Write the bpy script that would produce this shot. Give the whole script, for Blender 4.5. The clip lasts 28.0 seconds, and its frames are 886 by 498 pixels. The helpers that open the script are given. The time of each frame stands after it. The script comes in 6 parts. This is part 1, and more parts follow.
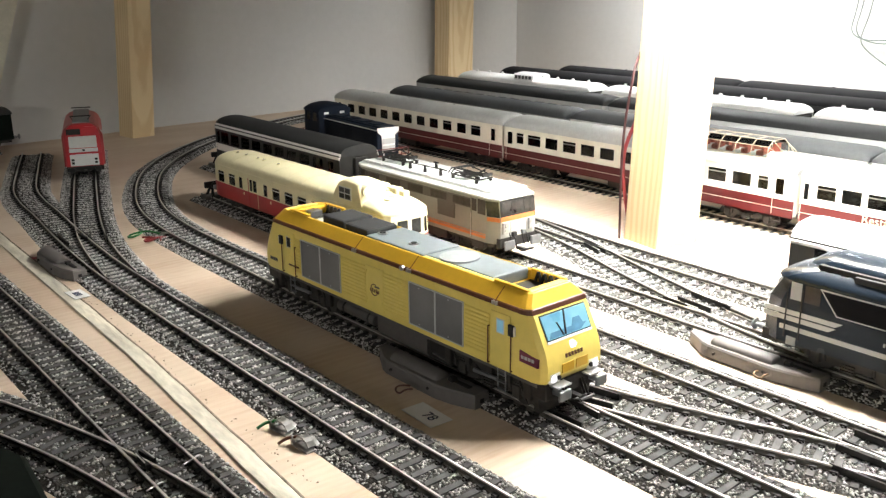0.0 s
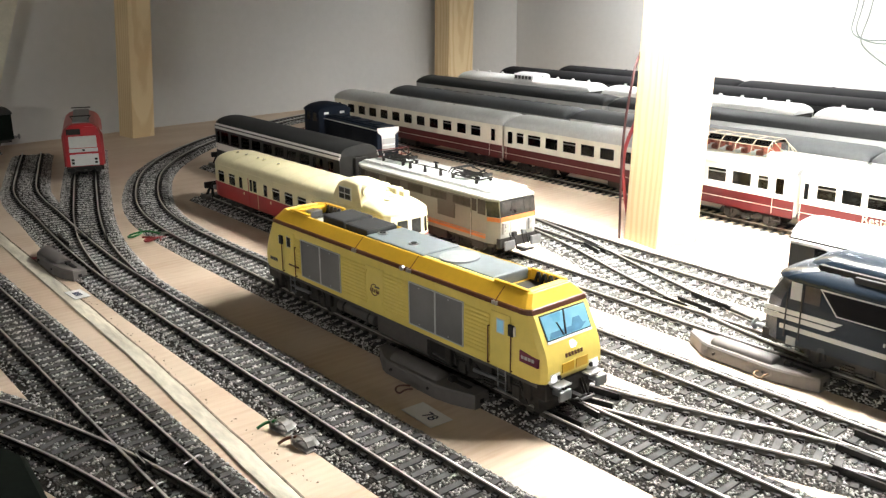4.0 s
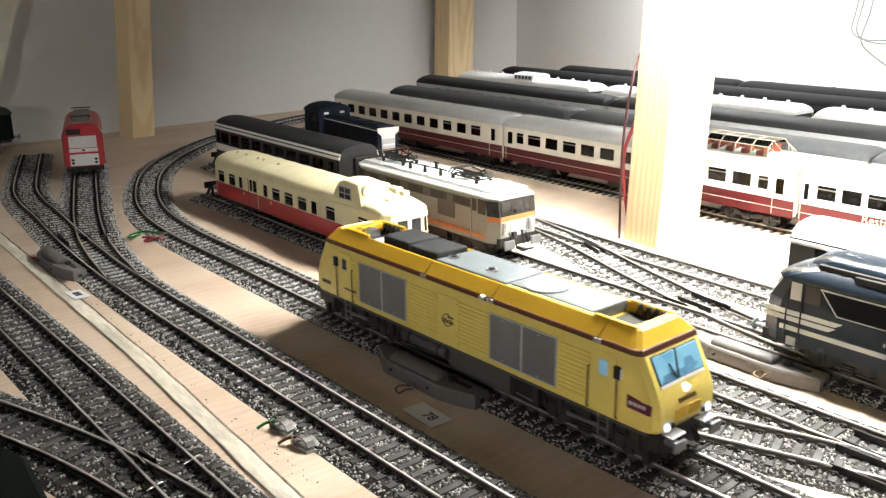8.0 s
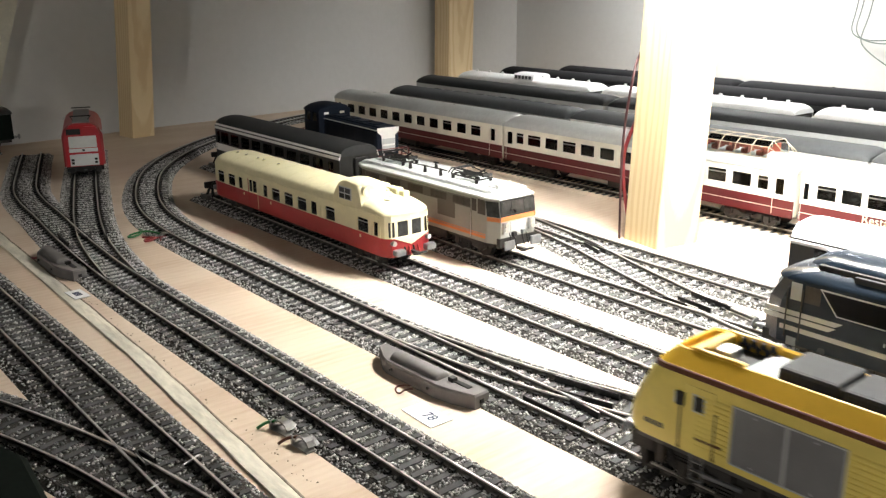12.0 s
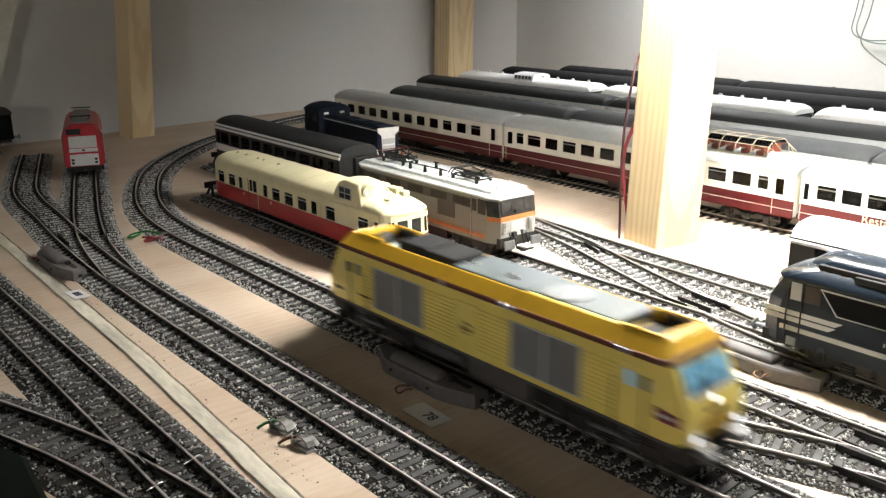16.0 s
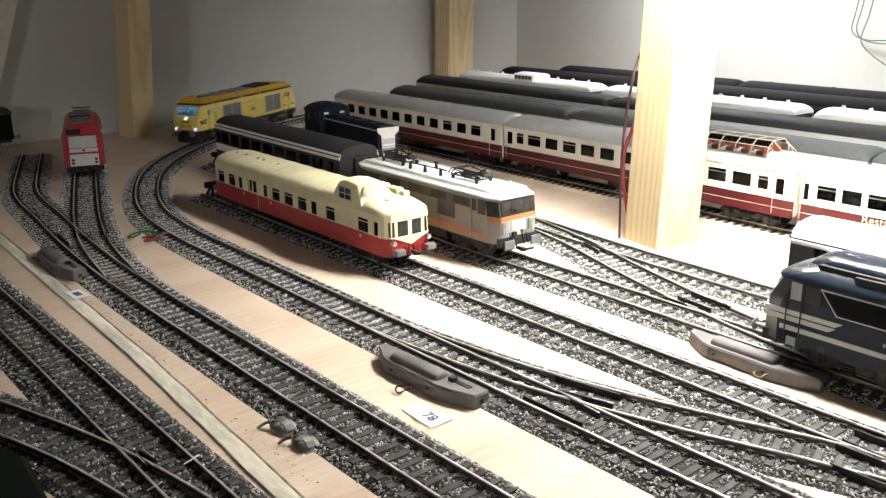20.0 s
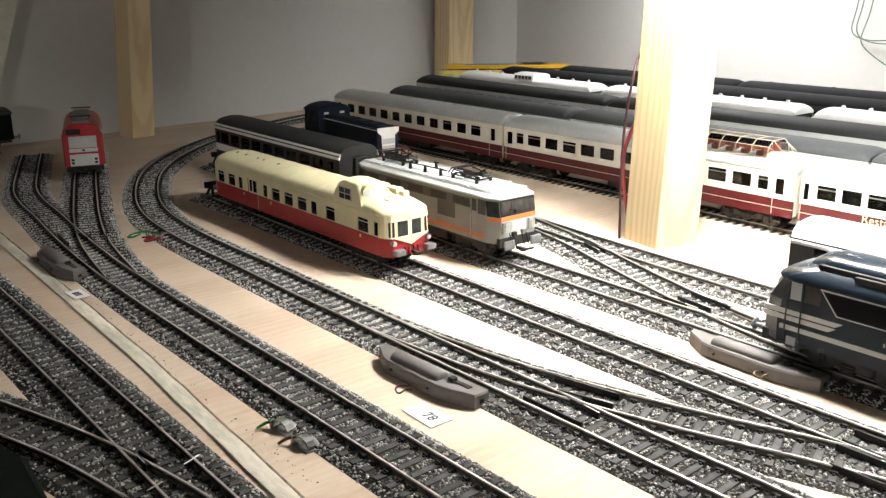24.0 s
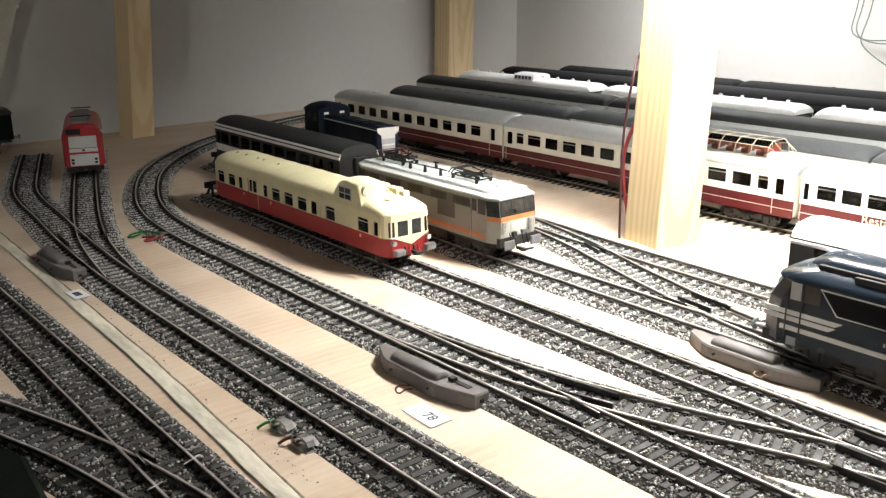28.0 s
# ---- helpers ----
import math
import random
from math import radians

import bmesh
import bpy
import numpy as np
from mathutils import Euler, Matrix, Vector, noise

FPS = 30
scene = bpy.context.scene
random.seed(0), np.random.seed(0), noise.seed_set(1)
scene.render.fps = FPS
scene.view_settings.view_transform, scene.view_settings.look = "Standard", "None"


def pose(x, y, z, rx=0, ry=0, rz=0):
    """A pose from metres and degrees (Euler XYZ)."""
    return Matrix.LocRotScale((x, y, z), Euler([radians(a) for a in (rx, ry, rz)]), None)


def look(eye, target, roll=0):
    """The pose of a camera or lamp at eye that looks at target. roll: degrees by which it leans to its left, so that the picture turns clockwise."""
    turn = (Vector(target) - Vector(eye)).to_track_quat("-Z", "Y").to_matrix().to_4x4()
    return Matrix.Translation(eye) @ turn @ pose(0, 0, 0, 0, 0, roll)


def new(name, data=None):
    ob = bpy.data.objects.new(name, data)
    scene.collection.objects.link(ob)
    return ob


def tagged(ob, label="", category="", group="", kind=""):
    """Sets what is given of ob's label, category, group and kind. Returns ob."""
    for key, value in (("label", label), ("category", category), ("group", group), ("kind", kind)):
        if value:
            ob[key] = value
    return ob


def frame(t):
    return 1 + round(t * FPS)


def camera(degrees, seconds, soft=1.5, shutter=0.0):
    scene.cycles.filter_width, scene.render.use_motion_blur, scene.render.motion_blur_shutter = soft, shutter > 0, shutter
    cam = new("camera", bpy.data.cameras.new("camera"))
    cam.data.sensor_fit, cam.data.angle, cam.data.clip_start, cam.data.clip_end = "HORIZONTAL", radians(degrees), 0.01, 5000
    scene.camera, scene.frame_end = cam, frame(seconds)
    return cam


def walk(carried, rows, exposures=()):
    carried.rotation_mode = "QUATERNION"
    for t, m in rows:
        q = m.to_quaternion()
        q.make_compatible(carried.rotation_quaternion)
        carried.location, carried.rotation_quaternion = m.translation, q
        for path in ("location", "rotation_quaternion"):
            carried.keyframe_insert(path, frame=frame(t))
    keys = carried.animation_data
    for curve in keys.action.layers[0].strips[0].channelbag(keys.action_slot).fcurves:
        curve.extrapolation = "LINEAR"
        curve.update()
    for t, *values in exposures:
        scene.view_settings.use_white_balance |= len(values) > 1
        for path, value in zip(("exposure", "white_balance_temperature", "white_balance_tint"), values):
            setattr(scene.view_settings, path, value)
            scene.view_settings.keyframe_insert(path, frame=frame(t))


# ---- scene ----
# camera: stands still on the board's near edge
A = radians(51.5)
PITCH = radians(16.6)
EYE = Vector((0, 0, 0.1545))
AIM = EYE + Vector((-math.sin(A) * math.cos(PITCH), math.cos(A) * math.cos(PITCH), -math.sin(PITCH)))
cam = camera(53.37, 28.0, soft=1.35, shutter=0.9)
STILL = look(EYE, AIM, -0.5)
walk(cam, [(0.0, STILL), (28.0, STILL)], [(0.0, 0.0), (10.8, 0.0), (12.0, -0.3), (14.5, -0.5), (28.0, -0.52)])

# light: a dark room, lit by the unseen lamps that are built below
world = bpy.data.worlds.new("room_light")
scene.world = world
world.use_nodes = True
world.node_tree.nodes["Background"].inputs[0].default_value = (1.0, 0.96, 0.9, 1)
world.node_tree.nodes["Background"].inputs[1].default_value = 0.0


# materials
def material(name, color, rough=0.6, metal=0.0, var=0.12, scale=60.0, bump=0.0, bscale=None, fine=400.0, dark=None, stretch=None, spread=0.0):
    """A surface with stains at one scale and grain at a second, and fine relief."""
    m = bpy.data.materials.new(name)
    m.use_nodes = True
    n, l = m.node_tree.nodes, m.node_tree.links
    b = n["Principled BSDF"]
    tc = n.new("ShaderNodeTexCoord")
    mp = n.new("ShaderNodeMapping")
    l.new(tc.outputs["Object"], mp.inputs[0])
    mp.inputs["Scale"].default_value = stretch or (1, 1, 1)
    n1, n2 = n.new("ShaderNodeTexNoise"), n.new("ShaderNodeTexNoise")
    n1.inputs["Scale"].default_value, n2.inputs["Scale"].default_value = scale, fine
    n1.inputs["Detail"].default_value, n2.inputs["Detail"].default_value = 4, 3
    l.new(mp.outputs[0], n1.inputs[0]), l.new(mp.outputs[0], n2.inputs[0])
    mean = n.new("ShaderNodeMath")
    mean.operation = "MULTIPLY_ADD"
    l.new(n1.outputs[0], mean.inputs[0])
    mean.inputs[1].default_value = 0.65
    half = n.new("ShaderNodeMath")
    half.operation = "MULTIPLY"
    l.new(n2.outputs[0], half.inputs[0])
    half.inputs[1].default_value = 0.35
    l.new(half.outputs[0], mean.inputs[2])
    ramp = n.new("ShaderNodeValToRGB")
    lo = dark or tuple(c * (1 - 2.2 * var) for c in color)
    hi = tuple(min(1, c * (1 + 1.2 * var)) for c in color)
    ramp.color_ramp.elements[0].position, ramp.color_ramp.elements[1].position = 0.28, 0.72
    ramp.color_ramp.elements[0].color, ramp.color_ramp.elements[1].color = (*lo, 1), (*hi, 1)
    l.new(mean.outputs[0], ramp.inputs[0])
    out = ramp.outputs[0]
    if spread:
        info, hsv, rng = n.new("ShaderNodeObjectInfo"), n.new("ShaderNodeHueSaturation"), n.new("ShaderNodeMapRange")
        l.new(info.outputs["Random"], rng.inputs[0])
        rng.inputs[3].default_value, rng.inputs[4].default_value = 1 - spread, 1 + spread
        l.new(rng.outputs[0], hsv.inputs["Value"])
        l.new(out, hsv.inputs["Color"])
        out = hsv.outputs[0]
    l.new(out, b.inputs["Base Color"])
    b.inputs["Metallic"].default_value = metal
    rr = n.new("ShaderNodeMapRange")
    l.new(n1.outputs[0], rr.inputs[0])
    rr.inputs[3].default_value, rr.inputs[4].default_value = max(0.03, rough - 0.1), min(1, rough + 0.1)
    l.new(rr.outputs[0], b.inputs["Roughness"])
    if bump:
        bp = n.new("ShaderNodeBump")
        bp.inputs["Strength"].default_value, bp.inputs["Distance"].default_value = 0.6, bump
        src = n2
        if bscale:
            src = n.new("ShaderNodeTexNoise")
            src.inputs["Scale"].default_value = bscale
            l.new(mp.outputs[0], src.inputs[0])
        l.new(src.outputs[0], bp.inputs["Height"])
        l.new(bp.outputs[0], b.inputs["Normal"])
    return m


def glass(name, tint, gloss=0.05):
    m = bpy.data.materials.new(name)
    m.use_nodes = True
    n, l = m.node_tree.nodes, m.node_tree.links
    n.remove(n["Principled BSDF"])
    t, g, f, mix = n.new("ShaderNodeBsdfTransparent"), n.new("ShaderNodeBsdfGlossy"), n.new("ShaderNodeFresnel"), n.new("ShaderNodeMixShader")
    t.inputs[0].default_value = (*tint, 1)
    g.inputs["Roughness"].default_value = gloss
    f.inputs[0].default_value = 1.5
    l.new(f.outputs[0], mix.inputs[0]), l.new(t.outputs[0], mix.inputs[1]), l.new(g.outputs[0], mix.inputs[2])
    l.new(mix.outputs[0], n["Material Output"].inputs[0])
    return m


def glow(name, color, strength):
    m = bpy.data.materials.new(name)
    m.use_nodes = True
    b = m.node_tree.nodes["Principled BSDF"]
    b.inputs["Base Color"].default_value = (*color, 1)
    b.inputs["Emission Color"].default_value = (*color, 1)
    b.inputs["Emission Strength"].default_value = strength
    return m


def wood(name, pale, deep, along=(1, 1, 1), scale=30.0, rings=0.5, rough=0.6, lines=False):
    """Sawn softwood: stretched grain lines over a slow change of tone."""
    m = bpy.data.materials.new(name)
    m.use_nodes = True
    n, l = m.node_tree.nodes, m.node_tree.links
    b = n["Principled BSDF"]
    tc, mp = n.new("ShaderNodeTexCoord"), n.new("ShaderNodeMapping")
    mp.inputs["Scale"].default_value = along
    l.new(tc.outputs["Object"], mp.inputs[0])
    w, n1, n2 = n.new("ShaderNodeTexWave"), n.new("ShaderNodeTexNoise"), n.new("ShaderNodeTexNoise")
    w.wave_type, w.bands_direction = "BANDS", "X"
    w.inputs["Scale"].default_value, w.inputs["Distortion"].default_value = scale, 3.5
    w.inputs["Detail"].default_value, w.inputs["Detail Scale"].default_value = 3, 0.6
    n1.inputs["Scale"].default_value, n2.inputs["Scale"].default_value = scale * 0.5, scale * 9
    for x in (w, n1, n2):
        l.new(mp.outputs[0], x.inputs[0])
    m1, m2 = n.new("ShaderNodeMath"), n.new("ShaderNodeMath")
    m1.operation = m2.operation = "MULTIPLY_ADD"
    l.new(w.outputs["Fac"], m1.inputs[0])
    m1.inputs[1].default_value = rings
    m2.inputs[1].default_value = 0.5
    l.new(n1.outputs[0], m2.inputs[0])
    l.new(m2.outputs[0], m1.inputs[2])
    h = n.new("ShaderNodeMath")
    h.operation = "MULTIPLY"
    h.inputs[1].default_value = 0.25
    l.new(n2.outputs[0], h.inputs[0])
    l.new(h.outputs[0], m2.inputs[2])
    r = n.new("ShaderNodeValToRGB")
    r.color_ramp.elements[0].position, r.color_ramp.elements[1].position = 0.34, 0.66
    r.color_ramp.elements[0].color, r.color_ramp.elements[1].color = (*pale, 1), (*deep, 1)
    if lines:
        # year rings round a pith that leans out of the timber
        w.wave_type, w.rings_direction = "RINGS", "Z"
        w.inputs["Distortion"].default_value, w.inputs["Detail Scale"].default_value = 9.0, 0.25
        mp.inputs["Location"].default_value, mp.inputs["Rotation"].default_value = (0.022, 0.006, 0.0), (radians(9.0), radians(-6.0), 0)
        r.color_ramp.elements[0].position, r.color_ramp.elements[1].position = 0.72, 1.15
    l.new(m1.outputs[0], r.inputs[0])
    l.new(r.outputs[0], b.inputs["Base Color"])
    b.inputs["Roughness"].default_value = rough
    bp = n.new("ShaderNodeBump")
    bp.inputs["Strength"].default_value, bp.inputs["Distance"].default_value = 0.3, 0.0003
    l.new(m1.outputs[0], bp.inputs["Height"])
    l.new(bp.outputs[0], b.inputs["Normal"])
    return m


def speckled(name, lo, hi):
    """Stones of mixed tone, each its own."""
    m = bpy.data.materials.new(name)
    m.use_nodes = True
    n, l = m.node_tree.nodes, m.node_tree.links
    g, r, t = n.new("ShaderNodeNewGeometry"), n.new("ShaderNodeValToRGB"), n.new("ShaderNodeTexNoise")
    r.color_ramp.elements[0].color, r.color_ramp.elements[1].color = (*lo, 1), (*hi, 1)
    r.color_ramp.elements[0].position = 0.1
    mid = r.color_ramp.elements.new(0.55)
    mid.color = (*[a * 0.6 + b * 0.4 for a, b in zip(lo, hi)], 1)
    l.new(g.outputs["Random Per Island"], r.inputs[0])
    l.new(r.outputs[0], n["Principled BSDF"].inputs["Base Color"])
    n["Principled BSDF"].inputs["Roughness"].default_value = 0.75
    t.inputs["Scale"].default_value = 2500
    bp = n.new("ShaderNodeBump")
    bp.inputs["Distance"].default_value = 0.0002
    l.new(t.outputs[0], bp.inputs["Height"]), l.new(bp.outputs[0], n["Principled BSDF"].inputs["Normal"])
    return m


PLY = wood("plywood", (0.66, 0.535, 0.415), (0.48, 0.325, 0.21), (1.0, 0.12, 1), 60, 0.05, 0.62)
PINE = wood("pine", (0.78, 0.62, 0.37), (0.70, 0.525, 0.29), (1.0, 1.0, 0.4), 80, 0.75, 0.5, True)
LATH = material("lath_wood", (0.70, 0.65, 0.54), 0.8, var=0.24, scale=60, fine=500, bump=0.0004, bscale=500, stretch=(0.25, 1, 1))
WALL = material("wall_paint", (0.56, 0.555, 0.54), 0.85, var=0.03, scale=6, fine=120, bump=0.0004)
FLOOR = material("grey_floor", (0.22, 0.21, 0.20), 0.8, var=0.1, scale=8)
BALLAST = material("ballast_bed", (0.055, 0.05, 0.045), 0.95, var=0.3, scale=900, fine=1800, bump=0.0012, bscale=1300)
STONE = speckled("ballast_stone", (0.28, 0.27, 0.255), (0.78, 0.765, 0.74))
SLEEPER = material("sleeper_plastic", (0.085, 0.083, 0.083), 0.8, var=0.2, scale=200, fine=1200, spread=0.22)
RAIL = material("nickel_rail", (0.66, 0.64, 0.60), 0.38, 0.7, var=0.15, scale=90, fine=700)
RAILWEB = material("rail_web", (0.12, 0.108, 0.092), 0.5, 0.4, var=0.25, scale=300)
BLACK = material("black_plastic", (0.022, 0.021, 0.02), 0.5, var=0.2)
UNDER = material("underframe_grey", (0.040, 0.037, 0.034), 0.6, var=0.25)
STEEL = material("bare_steel", (0.55, 0.55, 0.55), 0.35, 1.0, var=0.1)
DARKGLASS = glass("tinted_glass", (0.30, 0.32, 0.33))
CLEARGLASS = glass("clear_glass", (0.85, 0.88, 0.88))
CABIN = material("dark_interior", (0.06, 0.05, 0.045), 0.8, var=0.3)


# building helpers
def part(name, bm, mat, parent=None, label=""):
    me = bpy.data.meshes.new(name)
    bm.normal_update()
    bm.to_mesh(me)
    bm.free()
    for m in mat if isinstance(mat, (list, tuple)) else (mat,):
        me.materials.append(m)
    ob = new(name, me)
    ob.parent = parent
    return tagged(ob, label)


def mesh_part(name, me, parent, at=None):
    ob = new(name, me)
    ob.parent = parent
    if at is not None:
        ob.matrix_basis = at
    return ob


def thing(name, label, category, m=None, group="", kind=""):
    ob = new(name)
    ob.empty_display_size = 0.02
    if m is not None:
        ob.matrix_basis = m
    return tagged(ob, label, category, group, kind)


def box(x0, x1, y0, y1, z0, z1, bevel=0.0, bm=None):
    bm = bm or bmesh.new()
    r = bmesh.ops.create_cube(bm, size=1.0)
    vs = r["verts"]
    for v in vs:
        v.co = Vector(((x0 + x1) / 2 + v.co.x * (x1 - x0), (y0 + y1) / 2 + v.co.y * (y1 - y0), (z0 + z1) / 2 + v.co.z * (z1 - z0)))
    if bevel:
        es = list({e for v in vs for e in v.link_edges})
        bmesh.ops.bevel(bm, geom=es, offset=bevel, segments=2, profile=0.6, affect="EDGES")
    return bm


def tube(p0, p1, r, n=10, r2=None, bm=None, caps=True):
    bm = bm or bmesh.new()
    p0, p1 = Vector(p0), Vector(p1)
    d = p1 - p0
    m = Matrix.Translation((p0 + p1) / 2) @ d.to_track_quat("Z", "Y").to_matrix().to_4x4()
    bmesh.ops.create_cone(bm, cap_ends=caps, segments=n, radius1=r, radius2=r if r2 is None else r2, depth=d.length, matrix=m)
    return bm


def ball(p, r, squash=(1, 1, 1), bm=None, u=12, v=8):
    bm = bm or bmesh.new()
    bmesh.ops.create_uvsphere(bm, u_segments=u, v_segments=v, radius=r, matrix=Matrix.Translation(p) @ Matrix.Diagonal((*squash, 1)))
    return bm


def loft(rings, bm=None, cap=True, closed=True):
    """Skin over rings of equal count."""
    bm = bm or bmesh.new()
    vs = [[bm.verts.new(p) for p in r] for r in rings]
    k = len(vs[0])
    for a, b in zip(vs[:-1], vs[1:]):
        for i in range(k if closed else k - 1):
            j = (i + 1) % k
            bm.faces.new((a[i], a[j], b[j], b[i]))
    if cap and closed:
        bm.faces.new(list(reversed(vs[0])))
        bm.faces.new(vs[-1])
    bmesh.ops.recalc_face_normals(bm, faces=bm.faces)
    return bm


def prism(outline, axis, lo, hi, bm=None, bevel=0.0):
    """Outline pulled along an axis. outline: pairs in the other two axes, in order."""
    put = {"x": lambda p, t: (t, p[0], p[1]), "y": lambda p, t: (p[0], t, p[1]), "z": lambda p, t: (p[0], p[1], t)}[axis]
    bm2 = loft([[put(p, lo) for p in outline], [put(p, hi) for p in outline]])
    if bevel:
        bmesh.ops.bevel(bm2, geom=bm2.edges[:], offset=bevel, segments=1, affect="EDGES")
    if bm:
        me = bpy.data.meshes.new("tmp")
        bm2.to_mesh(me)
        bm.from_mesh(me)
        bpy.data.meshes.remove(me)
        bm2.free()
        return bm
    return bm2


def wire(name, pts, r, mat, parent=None, label=""):
    cu = bpy.data.curves.new(name, "CURVE")
    cu.dimensions, cu.bevel_depth, cu.bevel_resolution = "3D", r, 2
    sp = cu.splines.new("NURBS")
    sp.points.add(len(pts) - 1)
    for q, p in zip(sp.points, pts):
        q.co = (*p, 1)
    sp.use_endpoint_u, sp.order_u = True, min(4, len(pts))
    dg_ob = bpy.data.objects.new("tmp", cu)
    scene.collection.objects.link(dg_ob)
    me = bpy.data.meshes.new_from_object(dg_ob.evaluated_get(bpy.context.evaluated_depsgraph_get()))
    bpy.data.objects.remove(dg_ob)
    bpy.data.curves.remove(cu)
    me.materials.clear()
    me.materials.append(mat)
    for f in me.polygons:
        f.use_smooth = True
    ob = new(name, me)
    ob.parent = parent
    return tagged(ob, label)


def smooth(ob, angle=35):
    ob.data.shade_smooth()
    ob.data.set_sharp_from_angle(angle=radians(angle))
    return ob


def lettering(name, text, size, at, mat, parent, depth=0.00005):
    cu = bpy.data.curves.new(name, "FONT")
    cu.body, cu.size, cu.extrude, cu.align_x, cu.align_y = text, size, depth, "CENTER", "CENTER"
    tmp = bpy.data.objects.new("tmp", cu)
    scene.collection.objects.link(tmp)
    me = bpy.data.meshes.new_from_object(tmp.evaluated_get(bpy.context.evaluated_depsgraph_get()))
    bpy.data.objects.remove(tmp)
    bpy.data.curves.remove(cu)
    me.materials.clear()
    me.materials.append(mat)
    ob = new(name, me)
    ob.parent = parent
    ob.matrix_basis = at
    return ob


# structure
def structure(name, bm, mat, label):
    return tagged(part(name, bm, mat, None, label), kind="structure")


structure("baseboard_plywood", box(-1.12, 0.7, -0.12, 1.02, -0.018, 0.0), PLY, "pale plywood baseboard under the tracks").name = "ground"
WA, WB = Vector((-0.742, -2.65)), Vector((-1.066, 1.04))  # left wall line
wl = bmesh.new()
loft([[(WA.x, WA.y, -0.8), (WB.x, WB.y, -0.8), (WB.x - 0.08, WB.y, -0.8), (WA.x - 0.08, WA.y, -0.8)],
      [(WA.x, WA.y, 2.0), (WB.x, WB.y, 2.0), (WB.x - 0.08, WB.y, 2.0), (WA.x - 0.08, WA.y, 2.0)]], wl)
structure("wall_west", wl, WALL, "unseen off-white wall added to close the room behind the yard")
structure("wall_north", box(-1.15, 2.60, 1.0, 1.08, -0.02, 2.0), WALL, "unseen off-white wall added to close the room lit by the lamp")
# east and south walls and ceiling are unseen, added for bounced light
structure("wall_east", box(2.52, 2.60, -2.6, 1.0, -0.8, 2.0), WALL, "unseen off-white wall added to close the room")
structure("wall_south", box(-1.0, 2.52, -2.68, -2.60, -0.8, 2.0), WALL, "unseen off-white wall added to close the room")
structure("floor", box(-1.0, 2.6, -2.6, 1.08, -0.86, -2.0), FLOOR, "dull grey floor of the room below the board")
structure("ceiling", box(-1.2, 2.65, -2.7, 1.1, 1.9, 1.95), WALL, "unseen off-white ceiling added over the room")

# three unseen lamps over the yard; panel form and shades are made up
def shaded_lamp(x0, x1, y0, y1, z, strength, deep, tone=(0.985, 0.99, 0.98)):
    o = thing("hanging_lamp", "unseen panel lamp with a black shade, added over the yard", "lamp", None, "lamps over the yard")
    part("panel", box(x0, x1, y0, y1, z, z + 0.003), glow("lit_panel", tone, strength), o, "lit white panel")
    t = 0.003
    for a, b, c, d in ((x0 - t, x0, y0 - t, y1 + t), (x1, x1 + t, y0 - t, y1 + t), (x0, x1, y0 - t, y0), (x0, x1, y1, y1 + t)):
        # left and near sides reach lower, to cut the light thrown that way
        part("shade_wall", box(a, b, c, d, z - (deep if b <= x0 else 0.02 if d <= y0 else 0.004), z + 0.03), BLACK, o, "black side of the shade")
    part("fixture", box(x0 - t, x1 + t, y0 - t, y1 + t, z + 0.03, z + 0.034, 0.001), BLACK, o, "black top of the shade")
    xm, ym = (x0 + x1) / 2, (y0 + y1) / 2
    part("hanger", tube((xm, ym, z + 0.034), (xm, ym, 1.9), 0.003, 8), BLACK, o)


shaded_lamp(-0.345, -0.095, 0.362, 0.412, 0.265, 205.0, 0.055, (1.0, 0.98, 0.925))
# back pair added to brighten the far rows and the north wall
shaded_lamp(-0.740, -0.480, 0.830, 0.880, 0.290, 92.0, 0.09)
shaded_lamp(-0.400, -0.140, 0.830, 0.880, 0.290, 36.0, 0.02)


# unseen fill lamp with made-up stand, lights the fronts of things from far off
def fill_lamp(x, y, z, strength):
    o = thing("fill_lamp", "unseen fill lamp with a lit white globe behind the camera", "lamp", pose(x, y, 0))
    part("base", tube((0, 0, -0.86), (0, 0, -0.84), 0.13, 32, 0.12), BLACK, o)
    part("pole", tube((0, 0, -0.84), (0, 0, z - 0.07), 0.012, 16), BLACK, o)
    part("globe", ball((0, 0, z), 0.075, u=32, v=20), glow("lit_globe", (1.0, 0.97, 0.92), strength), o, "lit white globe")


fill_lamp(0.25, -0.98, 0.24, 58.0)
# timber posts
def post(label, foot, lean, w, d, turn, height=0.82):
    o = thing("wooden_post", label, "post", pose(foot[0], foot[1], 0.0, lean[0], lean[1], turn))
    bm = box(-w / 2, w / 2, -d / 2, d / 2, -0.004, height, 0.0012)
    part("timber", bm, PINE, o)
    return o


post("thick square pine post with bold grain standing on the board", (-0.3320, 0.4385), (-1.4, 1.1), 0.0305, 0.0330, -10, 0.96)
post("square pine post standing against the wall", (-0.9640, 0.3385), (-3.4, 1.6), 0.0300, 0.0260, 8, 0.96)
post("square pine post in the far corner of the room", (-1.022, 0.835), (-0.8, 0.6), 0.030, 0.050, 5, 0.96)


